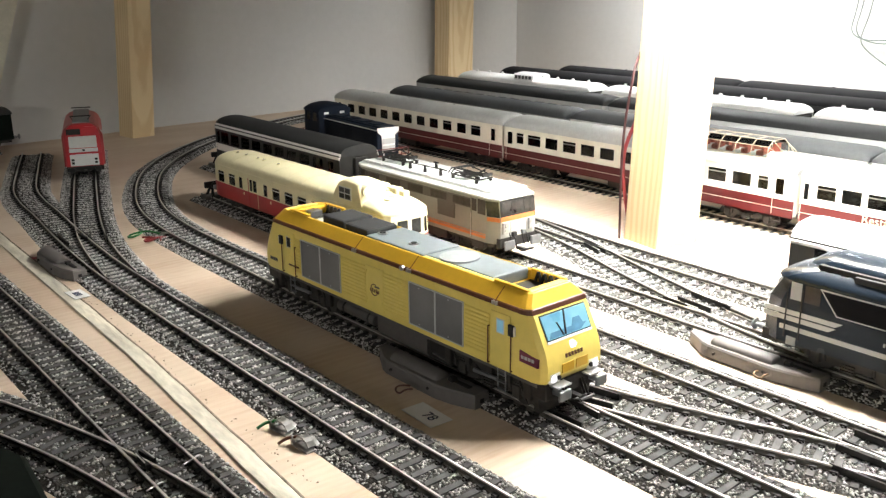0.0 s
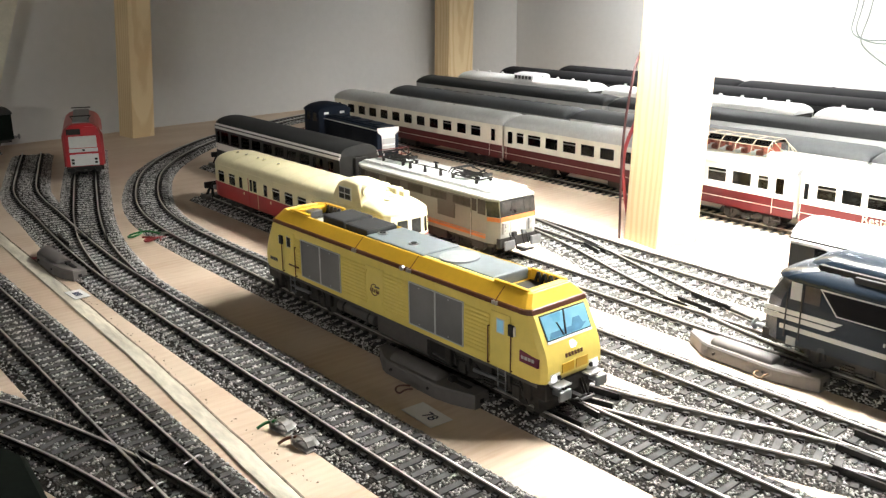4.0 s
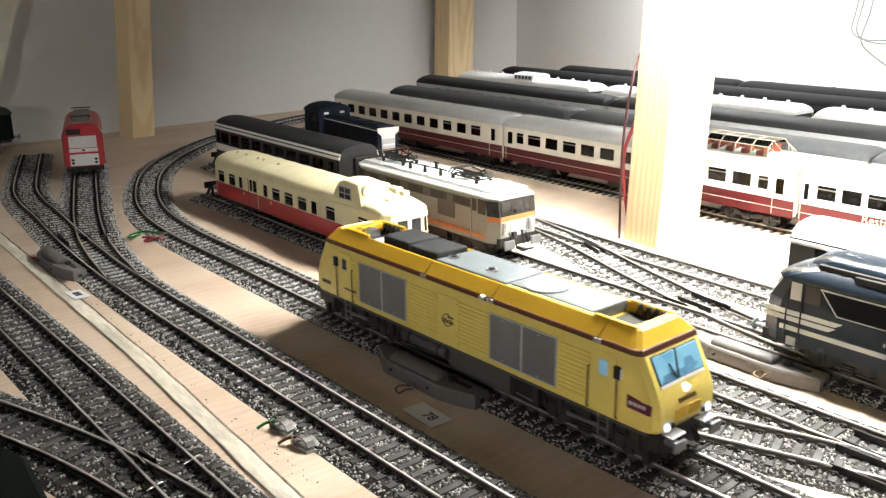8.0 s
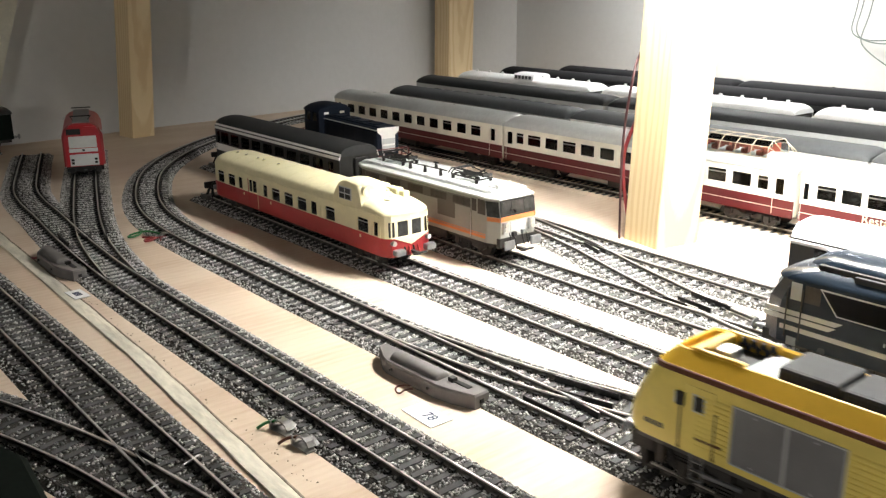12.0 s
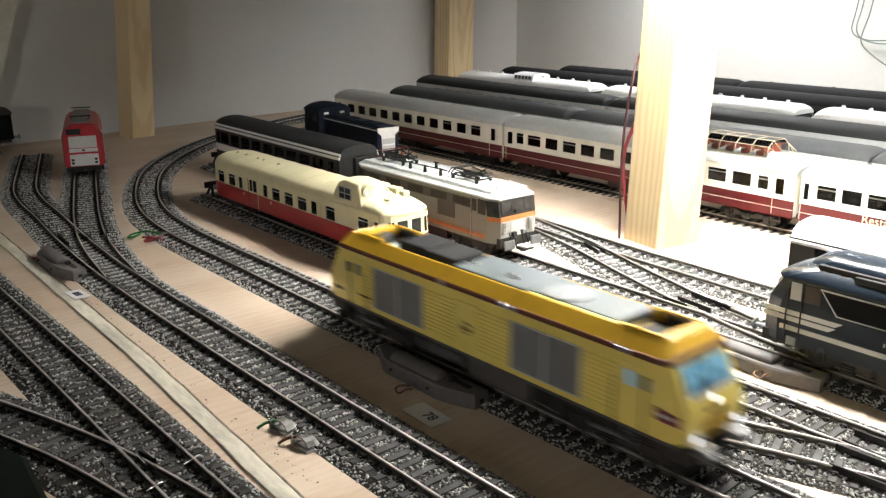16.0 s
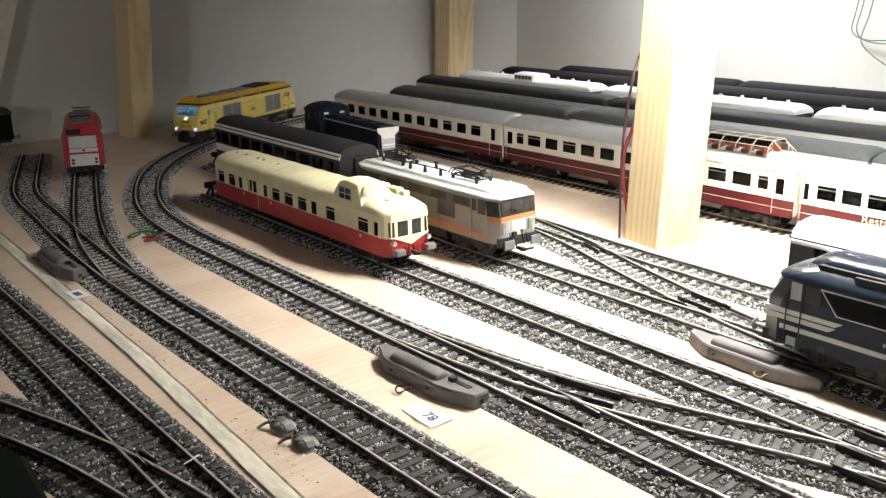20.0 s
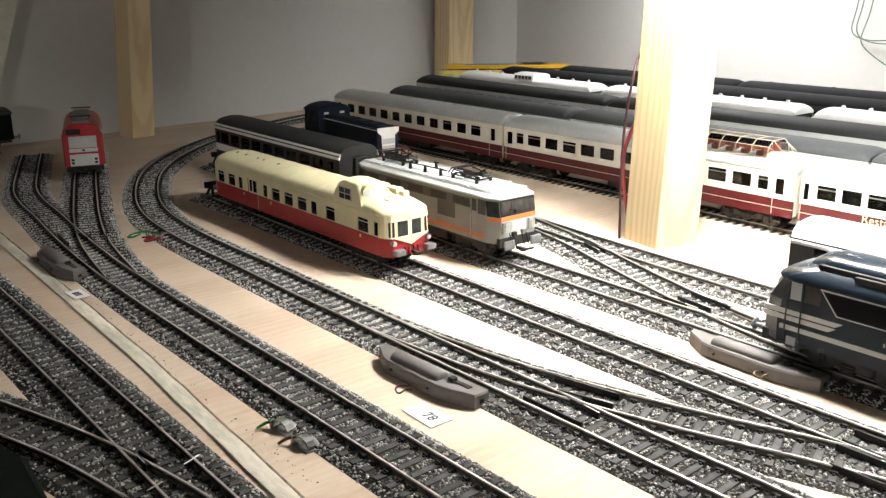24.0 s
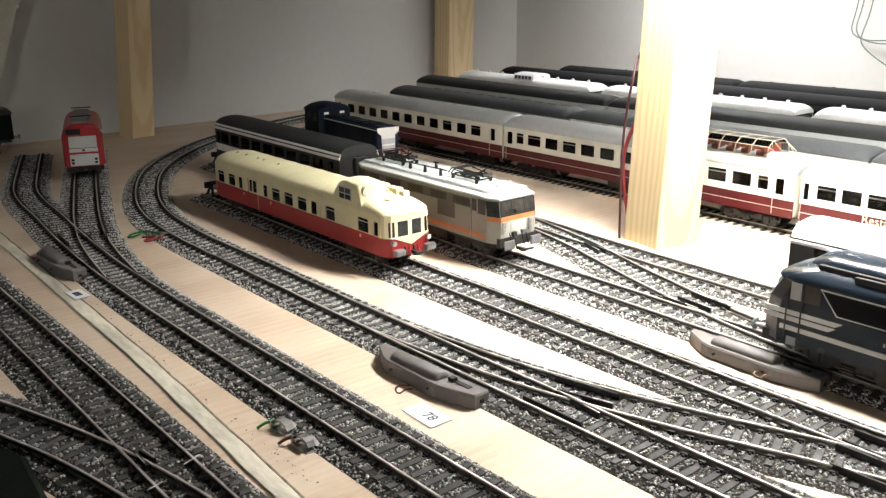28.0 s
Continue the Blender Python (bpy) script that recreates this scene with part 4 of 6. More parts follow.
            wn = part("door_window", box(xd - 0.0016, xd + 0.0016, min(s * y, s * (y + 0.0004)), max(s * y, s * (y + 0.0004)), 0.0288, 0.0336, 0.0001), CABLIT if e > 0 else BLACK, o)
            part("window_rim", box(xd - 0.0021, xd + 0.0021, min(s * y, s * (y + 0.0003)), max(s * y, s * (y + 0.0003)), 0.0283, 0.0341), PALEGREY, wn)
            for dx in (-0.0060, 0.0060):
                part("handrail", tube((xd + dx, s * (y + 0.0008), 0.0150), (xd + dx, s * (y + 0.0008), 0.0300), 0.00025, 6), MAROON, o)
                for z in (0.0152, 0.0298):
                    part("handrail_foot", tube((xd + dx, s * y, z), (xd + dx, s * (y + 0.0008), z), 0.0003, 6), MAROON, o)
            mr = part("mirror", box(xd + e * 0.0062 - 0.0014, xd + e * 0.0062 + 0.0014, min(s * (y + 0.0003), s * (y + 0.0014)), max(s * (y + 0.0003), s * (y + 0.0014)), 0.0292, 0.0336, 0.0004), BLACK, o, "black wing mirror")
            part("mirror_glass", box(xd + e * 0.0078 - 0.0001, xd + e * 0.0078 + 0.0003, min(s * (y + 0.0004), s * (y + 0.0013)), max(s * (y + 0.0004), s * (y + 0.0013)), 0.0296, 0.0332), WHITE, mr)
            # ladder
            lad = bmesh.new()
            for dx in (-0.0020, 0.0020):
                tube((xd + dx, s * 0.0155, 0.0050), (xd + dx, s * 0.0158, 0.0145), 0.0003, 6, None, lad)
            for z in (0.0055, 0.0085, 0.0115):
                box(xd - 0.0020, xd + 0.0020, min(s * 0.0148, s * 0.0162), max(s * 0.0148, s * 0.0162), z, z + 0.0004, 0, lad)
            part("ladder", lad, BUFFERGREY, o, "pale grey cab ladder")
            # plate with pale bars, and a row of small dark characters as bars
            if e > 0:
                pt = part("emblem_plate", prism([(0.0840, 0.0208), (0.0840, 0.0252), (0.0880, 0.0246), (0.0930, 0.0238), (0.0930, 0.0206)], "y", min(s * (y - 0.0016), s * (y + 0.0003)), max(s * (y - 0.0016), s * (y + 0.0003))), material("plum_plate", (0.16, 0.02, 0.05), 0.4), o, "plum-coloured plate with pale bars")
                for q in range(4):
                    part("emblem_bar", box(0.0850 + q * 0.0017, 0.0862 + q * 0.0017, min(s * y, s * (y + 0.0005)), max(s * y, s * (y + 0.0005)), 0.0222, 0.0234), PALEGREY, pt)
            else:
                for q in range(6):
                    part("number_bar", box(-0.0930 + q * 0.0012, -0.0922 + q * 0.0012, min(s * (y - 0.002), s * (y + 0.0002)), max(s * (y - 0.002), s * (y + 0.0002)), 0.0186, 0.0202), DARKBAND, o)
        for q in range(9):
            part("number_bar", box(-0.0745 + q * 0.001, -0.0738 + q * 0.001, min(s * y, s * (y + 0.0005)), max(s * y, s * (y + 0.0005)), 0.0196, 0.0203), MAROON, o)
        for x in (-0.0196, 0.0190, 0.0696):
            for dx in (0.0, 0.0017):
                part("band_clip", box(x + dx, x + dx + 0.0008, min(s * 0.0160, s * 0.0172), max(s * 0.0160, s * 0.0172), 0.0386, 0.0402, 0.0002), STEEL, o)
        part("band_lamp", tube((0.0160, s * 0.0160, 0.0396), (0.0160, s * 0.0174, 0.0396), 0.0011, 12), STEEL, o, "small round chrome lamp on the brown band")
        part("skirt", box(-0.0960, 0.0920, min(s * 0.0140, s * 0.0158), max(s * 0.0140, s * 0.0158), 0.0126, 0.0144), SKIRT, o, "dark grey skirt")
        part("tank", smooth_tube((-0.0346, s * 0.0135, 0.0092), (-0.0064, s * 0.0135, 0.0092), 0.0027), SKIRT, o, "round dark grey air tank")
        for x in (-0.0300, -0.0110):
            part("tank_strap", tube((x, s * 0.0135, 0.0092), (x + 0.0010, s * 0.0135, 0.0092), 0.0029, 16), BLACK, o)
        part("fuel_tank", prism([(s * 0.0080, 0.0035), (s * 0.0135, 0.0035), (s * 0.0154, 0.0058), (s * 0.0154, 0.0128), (s * 0.0080, 0.0128)], "x", -0.0040, 0.0300), SKIRT, o, "plain dark grey fuel tank")
        part("battery_box", box(0.0310, 0.0440, min(s * 0.009, s * 0.0150), max(s * 0.009, s * 0.0150), 0.0045, 0.0122, 0.0006), BLACK, o)
        part("battery_handle", tube((0.0335, s * 0.0153, 0.0070), (0.0415, s * 0.0153, 0.0064), 0.00025, 6), STEEL, o)
        for e in (-1, 1):
            # brake gear, sand pipes and dampers round the bogie
            for dx, w2, z0, z1 in ((-0.0225, 0.0030, 0.0055, 0.0122), (-0.0110, 0.0022, 0.0085, 0.0125), (0.0, 0.0060, 0.0092, 0.0124), (0.0115, 0.0022, 0.0085, 0.0125), (0.0215, 0.0040, 0.0060, 0.0126)):
                x = e * 0.0650 + dx
                part("bogie_fitting", box(x - w2 / 2, x + w2 / 2, min(s * 0.0134, s * 0.0152), max(s * 0.0134, s * 0.0152), z0, z1, 0.0004), UNDER, o)
            for dx in (-0.0190, 0.0175):
                part("sand_pipe", tube((e * 0.0650 + dx, s * 0.0150, 0.0120), (e * 0.0650 + dx + 0.0030, s * 0.0135, 0.0030), 0.0004, 6), BLACK, o)
            part("damper", tube((e * 0.0650 - 0.0070, s * 0.0150, 0.0080), (e * 0.0650 + 0.0060, s * 0.0150, 0.0086), 0.0008, 10), BUFFERGREY, o)
    # noses
    for e in (-1, 1):
        sh = 0.0041 if e > 0 else 0.0
        fx = lambda z: np.interp(z, [0.0142, 0.016, 0.0205, 0.025, 0.0295, 0.0372, 0.0386], [0.0946, 0.0956, 0.0956, 0.0946, 0.0925, 0.0886, 0.0876]) + 0.0041 - sh
        def slab(y0, y1, z0, z1, t0, t1, top=None):
            ya, yb = top or (y0, y1)
            return loft([[(e * (fx(z0) + t0), y0, z0), (e * (fx(z0) + t0), y1, z0), (e * (fx(z1) + t0), yb, z1), (e * (fx(z1) + t0), ya, z1)],
                         [(e * (fx(z0) + t1), y0, z0), (e * (fx(z0) + t1), y1, z0), (e * (fx(z1) + t1), yb, z1), (e * (fx(z1) + t1), ya, z1)]])
        rim = part("windscreen_rim", slab(-0.0118, 0.0118, 0.0292, 0.0378, -0.001, 0.00025, (-0.0122, 0.0122)), BLACK, o)
        ws = part("windscreen", slab(-0.0113, 0.0113, 0.0297, 0.0374, -0.001, 0.0005, (-0.0117, 0.0117)), CABLIT if e > 0 else DARKBAND, o, "windscreen coloured and glowing pale blue for cab light" if e > 0 else "dark windscreen")
        if e > 0:
            part("cab_desk", slab(-0.0105, 0.0060, 0.0299, 0.0318, 0.0004, 0.00055, (-0.0090, 0.0100)), CABDESK, ws, "blue desk in the lit cab")
            part("cab_seat", slab(0.0020, 0.0080, 0.0318, 0.0342, 0.0004, 0.00055, (0.0035, 0.0070)), CABDESK, ws, "blue seat in the lit cab")
        part("wiper", slab(-0.0026, -0.0020, 0.0300, 0.0380, 0.0005, 0.0009, (0.0000, 0.0006)), BLACK, ws)
        part("wiper", slab(-0.0035, -0.0030, 0.0300, 0.0345, 0.0005, 0.0009, (-0.0052, -0.0047)), BLACK, ws)
        part("sill", slab(-0.0118, 0.0118, 0.0284, 0.0292, -0.001, 0.0004), WHITE, o)
        part("top_lamp", tube((e * (0.0975 - sh), 0, 0.0262), (e * (0.0990 - sh), 0, 0.0258), 0.0014, 14), HEADLAMP, o, "lit top headlamp")
        for s in (-1, 1):
            hs = part("lamp_housing", box(*sorted((e * (0.0940 - sh), e * (0.0999 - sh))), min(s * 0.0076, s * 0.0130), max(s * 0.0076, s * 0.0130), 0.0140, 0.0180, 0.0006), WHITE, o, "white headlamp housing")
            part("headlamp", tube((e * (0.0997 - sh), s * 0.0112, 0.0160), (e * (0.1003 - sh), s * 0.0112, 0.0160), 0.0013, 14), HEADLAMP if e > 0 else REARLAMP, hs)
            part("marker_lamp", tube((e * (0.0997 - sh), s * 0.0086, 0.0160), (e * (0.1004 - sh), s * 0.0086, 0.0160), 0.0009, 14), BLACK, hs)
        for y0 in (-0.0068, 0.0006):
            part("front_grille", slab(y0, y0 + 0.0062, 0.0170, 0.0205, -0.0005, 0.0003), YELSHADE, o)
        for q in range(6):
            part("number_bar", slab(-0.0046 + q * 0.0016, -0.0035 + q * 0.0016, 0.0222, 0.0236, -0.0005, 0.0002), MAROON, o)
        part("buffer_beam", box(*sorted((e * (0.0900 - sh), e * (0.0992 - sh))), -0.0145, 0.0145, 0.0075, 0.0140, 0.0008), UNDER, o)
        part("step_plate", box(*sorted((e * (0.0960 - sh), e * (0.1030 - sh))), -0.0125, -0.0050, 0.0132, 0.0138, 0.0001), STEEL, o)
        part("step_plate", box(*sorted((e * (0.0960 - sh), e * (0.1030 - sh))), 0.0050, 0.0125, 0.0132, 0.0138, 0.0001), STEEL, o)
        part("snow_plough", prism([(-0.0135, 0.0016), (0.0135, 0.0016), (0.0145, 0.0080), (-0.0145, 0.0080)], "x", *sorted((e * (0.0930 - sh), e * (0.0955 - sh)))), UNDER, o)
        for s in (-1, 1):
            bm = tube((e * (0.0985 - sh), s * 0.0098, 0.0108), (e * (0.1035 - sh), s * 0.0098, 0.0108), 0.0014, 12)
            bh = box(*sorted((e * (0.1035 - sh), e * (0.1048 - sh))), s * 0.0098 - 0.0031, s * 0.0098 + 0.0031, 0.0088, 0.0128, 0.0008, bm)
            part("buffer", bh, BUFFERGREY, o)
        for y in (-0.0055, -0.0040, 0.0040, 0.0055):
            part("brake_hose", tube((e * (0.0990 - sh), y, 0.0115), (e * (0.1015 - sh), y * 1.05, 0.0060), 0.00045, 6), BLACK, o)
        coupler(o, e * (0.0965 - sh), 0.0065)
        bogie(o, e * 0.0650, 0.0300, 0.0063, None, 0.0128)
    part("underframe", box(-0.0960, 0.0920, -0.0130, 0.0130, 0.0075, 0.0144), UNDER, o)
    return o


loco = yellow_loco()


ROOFPALE = material("pale_roof_paint", (0.62, 0.65, 0.64), 0.4, var=0.1, scale=50)


# ---- grey electric locomotive with folded pantographs
def electric_loco():
    o = thing("electric_locomotive", "concrete-grey electric locomotive with orange stripe and folded pantographs", "locomotive", pose(-0.4225, 0.3336, RAILTOP, 0, 0, 0.2))
    L, w = 0.0710, 0.0164

    def ring(X, Y, z, tip=0.80, cut=0.008):
        return [(X, -Y * tip, z), (X, Y * tip, z), (X - cut, Y, z), (-X + cut, Y, z), (-X, Y * tip, z), (-X, -Y * tip, z), (-X + cut, -Y, z), (X - cut, -Y, z)]

    part("body", loft([ring(L, w, 0.0105), ring(L, w, 0.0250), ring(L - 0.0014, w, 0.0355), ring(L - 0.0017, w - 0.0004, 0.0362)]), CONCRETE, o, "concrete-grey body shell")
    part("roof", loft([ring(L - 0.0006, w + 0.0002, 0.0360), ring(L - 0.0008, w + 0.0001, 0.0368), ring(L - 0.0040, w - 0.0035, 0.0390), ring(L - 0.0085, w - 0.007, 0.0397)]), ROOFPALE, o, "pale grey roof")
    for s in (-1, 1):
        y = w
        def strip(name, x0, x1, z0, z1, mat, t=0.0002, label=""):
            return part(name, box(x0, x1, min(s * (y - 0.0002), s * (y + t)), max(s * (y - 0.0002), s * (y + t)), z0, z1), mat, o, label)
        strip("window_band", -0.0580, 0.0490, 0.0285, 0.0342, DARKBAND, label="dark grey window band")
        for x in (-0.049, -0.026, -0.003, 0.020, 0.041):
            strip("side_window", x - 0.0075, x + 0.0075, 0.0292, 0.0335, CABIN, 0.0004)
        strip("grille", 0.0190, 0.0350, 0.0195, 0.0338, DARKBAND, 0.0003, "dark louvred grille")
        strip("stripe", -L + 0.009, L - 0.009, 0.0128, 0.0144, ORANGE, 0.0003, "orange stripe")
        strip("stripe", -L + 0.009, L - 0.009, 0.0150, 0.0154, ORANGE, 0.0003)
        strip("cab_window", L - 0.0205, L - 0.0168, 0.0275, 0.0345, CABIN, 0.0003)
        strip("cab_window", L - 0.0155, L - 0.0090, 0.0265, 0.0350, CABIN, 0.0003)
        strip("door_seam", L - 0.0214, L - 0.0212, 0.0110, 0.0350, DARKBAND, 0.0002)
        strip("cab_window", -L + 0.0090, -L + 0.0135, 0.0275, 0.0345, CABIN, 0.0003)
        part("handrail", tube((L - 0.0210, s * (y + 0.0008), 0.0120), (L - 0.0210, s * (y + 0.0008), 0.0260), 0.00025, 6), STEEL, o)
        part("skirt", box(-0.026, 0.026, min(s * 0.010, s * 0.0155), max(s * 0.010, s * 0.0155), 0.0045, 0.0105, 0.0008), UNDER, o)
        part("step", box(L - 0.018, L - 0.010, min(s * 0.0145, s * 0.0166), max(s * 0.0145, s * 0.0166), 0.0062, 0.0105, 0.0003), UNDER, o)
        part("roof_rail", tube((-0.064, s * 0.0135, 0.0392), (0.064, s * 0.0135, 0.0392), 0.00035, 6), PALEGREY, o)
        for q in range(6):
            part("roof_walkway", box(-0.064 + q * 0.0215, -0.0445 + q * 0.0215, min(s * 0.0100, s * 0.0128), max(s * 0.0100, s * 0.0128), 0.0393, 0.0398), PALEGREY, o)
    for e in (-1, 1):
        def slab(y0, y1, z0, z1, t0, t1):
            f = lambda z: L - 0.0014 * max(0, z - 0.0250) / 0.0105
            return loft([[(e * (f(z) + t), y, z) for y, z in ((y0, z0), (y1, z0), (y1, z1), (y0, z1))] for t in (t0, t1)])
        part("front_band", slab(-0.0129, 0.0129, 0.0262, 0.0352, -0.001, 0.0003), BLACK, o, "black window surround")
        for y0, y1 in ((-0.0122, -0.0050), (-0.0045, 0.0045), (0.0050, 0.0122)):
            part("front_window", slab(y0, y1, 0.0275, 0.0342, -0.001, 0.0006), CABGLASS, o)
        part("front_stripe", box(*sorted((e * (L - 0.001), e * (L + 0.0003))), -0.0129, 0.0129, 0.0235, 0.0262), ORANGE, o, "orange front stripe")
        part("lower_front", box(*sorted((e * (L - 0.001), e * (L + 0.0002))), -0.0129, 0.0129, 0.0142, 0.0234), LIGHTROOF, o, "pale grey lower front")
        part("emblem_plate", box(*sorted((e * L, e * (L + 0.0005))), -0.004, 0.004, 0.0198, 0.0218), WHITE, o)
        part("jumper_socket", box(*sorted((e * L, e * (L + 0.0020))), -0.0050, -0.0020, 0.0142, 0.0168, 0.0004), BLACK, o)
        part("jumper_socket", box(*sorted((e * L, e * (L + 0.0020))), 0.0022, 0.0048, 0.0148, 0.0172, 0.0004), BUFFERGREY, o)
        for s in (-1, 1):
            cx = lambda z: L - 0.0014 * max(0, z - 0.0250) / 0.0105
            part("corner_window", loft([[(e * (cx(z) - 0.0078 + t), s * (w - 0.0001 + t), z) for z in (0.0262, 0.0348)] + [(e * (cx(z) - 0.0002 + t), s * (w * 0.80 + 0.0003 + t), z) for z in (0.0348, 0.0262)] for t in (-0.0004, 0.0003)]), CABGLASS, o, "dark corner window")
            part("corner_stripe", loft([[(e * (L - 0.0078 + t), s * (w - 0.0001 + t), z) for z in (0.0235, 0.0258)] + [(e * (L - 0.0002 + t), s * (w * 0.80 + 0.0003 + t), z) for z in (0.0258, 0.0235)] for t in (-0.0004, 0.0003)]), ORANGE, o, "orange corner stripe")
        for s in (-1, 1):
            h = part("headlamp", box(*sorted((e * (L - 0.001), e * (L + 0.0016))), s * 0.0100 - 0.0024, s * 0.0100 + 0.0024, 0.0165, 0.0232, 0.0005), STEEL, o, "chrome headlamp unit")
            for z in (0.0182, 0.0214):
                part("lens", tube((e * (L + 0.0015), s * 0.0100, z), (e * (L + 0.0019), s * 0.0100, z), 0.0012, 12), LENS, h)
            part("buffer", box(*sorted((e * (L + 0.0035), e * (L + 0.0052))), s * 0.0102 - 0.0040, s * 0.0102 + 0.0040, 0.0080, 0.0134, 0.0009), BUFFERGREY, o)
            part("buffer_stem", tube((e * (L - 0.001), s * 0.0102, 0.0108), (e * (L + 0.0035), s * 0.0102, 0.0108), 0.0016, 10), UNDER, o)
            for dy in (0.0030, 0.0062):
                part("brake_hose", tube((e * L, s * dy, 0.0165), (e * (L + 0.0028), s * dy, 0.0085), 0.0003, 6), BLACK, o)
            part("handrail", tube((e * (L + 0.001), s * 0.0060, 0.0150), (e * (L + 0.001), s * 0.0060, 0.0230), 0.00025, 6), STEEL, o)
        part("beam", box(*sorted((e * (L - 0.003), e * (L + 0.0008))), -0.0140, 0.0140, 0.0085, 0.0140, 0.0004), UNDER, o)
        coupler(o, e * L, 0.0070)
        bogie(o, e * 0.0440, 0.0200, 0.0062)
        part("roof_horn", tube((e * 0.0625, 0.002, 0.0395), (e * 0.0625, 0.002, 0.0438), 0.0005, 8), WHITE, o)
        part("roof_hatch", box(*sorted((e * 0.053, e * 0.060)), -0.006, 0.0, 0.0396, 0.0404, 0.0003), PALEGREY, o)
    for px, d in ((-0.0410, 1), (0.0310, 1)):
        # pantograph, folded flat
        p = part("pantograph", box(px - 0.0014, px + 0.0014, -0.0075, 0.0075, 0.0414, 0.0424, 0.0003), BLACK, o, "black folded pantograph")
        for q in (-0.007, 0.007):
            part("base_bar", tube((px - 0.0145, q, 0.0420), (px + 0.0145, q, 0.0420), 0.00045, 6), BLACK, p)
        for q in (-0.014, 0.014):
            part("base_bar", tube((px + q, -0.0085, 0.0420), (px + q, 0.0085, 0.0420), 0.00045, 6), BLACK, p)
        for s in (-1, 1):
            for q in (-0.0125, 0.0125):
                part("insulator", tube((px + q, s * 0.0078, 0.0392), (px + q, s * 0.0078, 0.0422), 0.0014, 10), BLACK, p)
            part("arm", tube((px - 0.013, s * 0.0050, 0.0428), (px + 0.016, s * 0.0036, 0.0446), 0.0004, 6), BLACK, p)
            part("arm", tube((px + 0.016, s * 0.0036, 0.0446), (px - 0.010, s * 0.0078, 0.0462), 0.0004, 6), BLACK, p)
            part("arm", tube((px + 0.013, s * 0.0050, 0.0428), (px - 0.015, s * 0.0036, 0.0442), 0.0004, 6), BLACK, p)
            part("spring", tube((px - 0.009, s * 0.0030, 0.0425), (px + 0.006, s * 0.0022, 0.0430), 0.0007, 8), BLACK, p)
        for dx in (-0.0115, -0.0085):
            for a, b in (((-0.0105, 0.0462), (0.0105, 0.0462)), ((-0.0105, 0.0462), (-0.0140, 0.0438)), ((0.0105, 0.0462), (0.0140, 0.0438))):
                part("contact_bar", tube((px + dx, *a), (px + dx, *b), 0.00045, 6), BLACK, p)
        part("knuckle", tube((px + 0.016, -0.0050, 0.0446), (px + 0.016, 0.0050, 0.0446), 0.0011, 8), BLACK, p)
        for dx, dy in ((-0.0060, -0.0045), (0.0030, 0.0050), (0.0090, -0.0050), (-0.0110, 0.0030)):
            part("spring_box", box(px + dx, px + dx + 0.0034, dy - 0.0010, dy + 0.0010, 0.0418, 0.0436, 0.0003), BLACK, p)
        part("raising_lever", tube((px + 0.002, 0.0, 0.0424), (px + 0.013, 0.0012, 0.0472), 0.0006, 8), BLACK, p)
        p.matrix_basis = Matrix.Translation((px, 0, 0)) @ Matrix.Diagonal((0.86, 0.70, 1, 1)) @ Matrix.Translation((-px, 0, 0))
    part("roof_busbar", tube((-0.052, -0.0080, 0.0436), (0.016, -0.0066, 0.0436), 0.0004, 6), BLACK, o)
    part("roof_busbar", tube((-0.030, 0.0040, 0.0430), (0.018, 0.0040, 0.0430), 0.0004, 6), PALEGREY, o)
    for x, y in ((-0.0200, -0.0074), (-0.0050, -0.0072), (0.0100, -0.0068), (-0.008, 0.004)):
        part("insulator", tube((x, y, 0.0392), (x, y, 0.0440), 0.0012, 10, 0.0008), BLACK, o)
        part("insulator_cap", box(x - 0.0022, x + 0.0022, y - 0.0006, y + 0.0006, 0.0434, 0.0441), BLACK, o)
    for q in range(7):
        part("roof_panel", box(-0.062 + q * 0.0178, -0.0452 + q * 0.0178, -0.0058, 0.0058, 0.0396, 0.0401, 0.0002), ROOFPALE, o, "pale raised roof panel")
    part("horn_mount", box(0.0540, 0.0580, -0.0040, -0.0015, 0.0396, 0.0412, 0.0004), ROOFPALE, o)
    for x in (0.0560, 0.0575):
        part("horn", tube((x, -0.0030, 0.0412), (x + 0.0030, -0.0045, 0.0420), 0.0004, 8, 0.0009), WHITE, o)
    part("underframe", box(-L + 0.004, L - 0.004, -0.0140, 0.0140, 0.0080, 0.0106), UNDER, o)
    return o


electric_loco()


DARKRED = material("dark_red_paint", (0.16, 0.025, 0.022), 0.45, var=0.12)


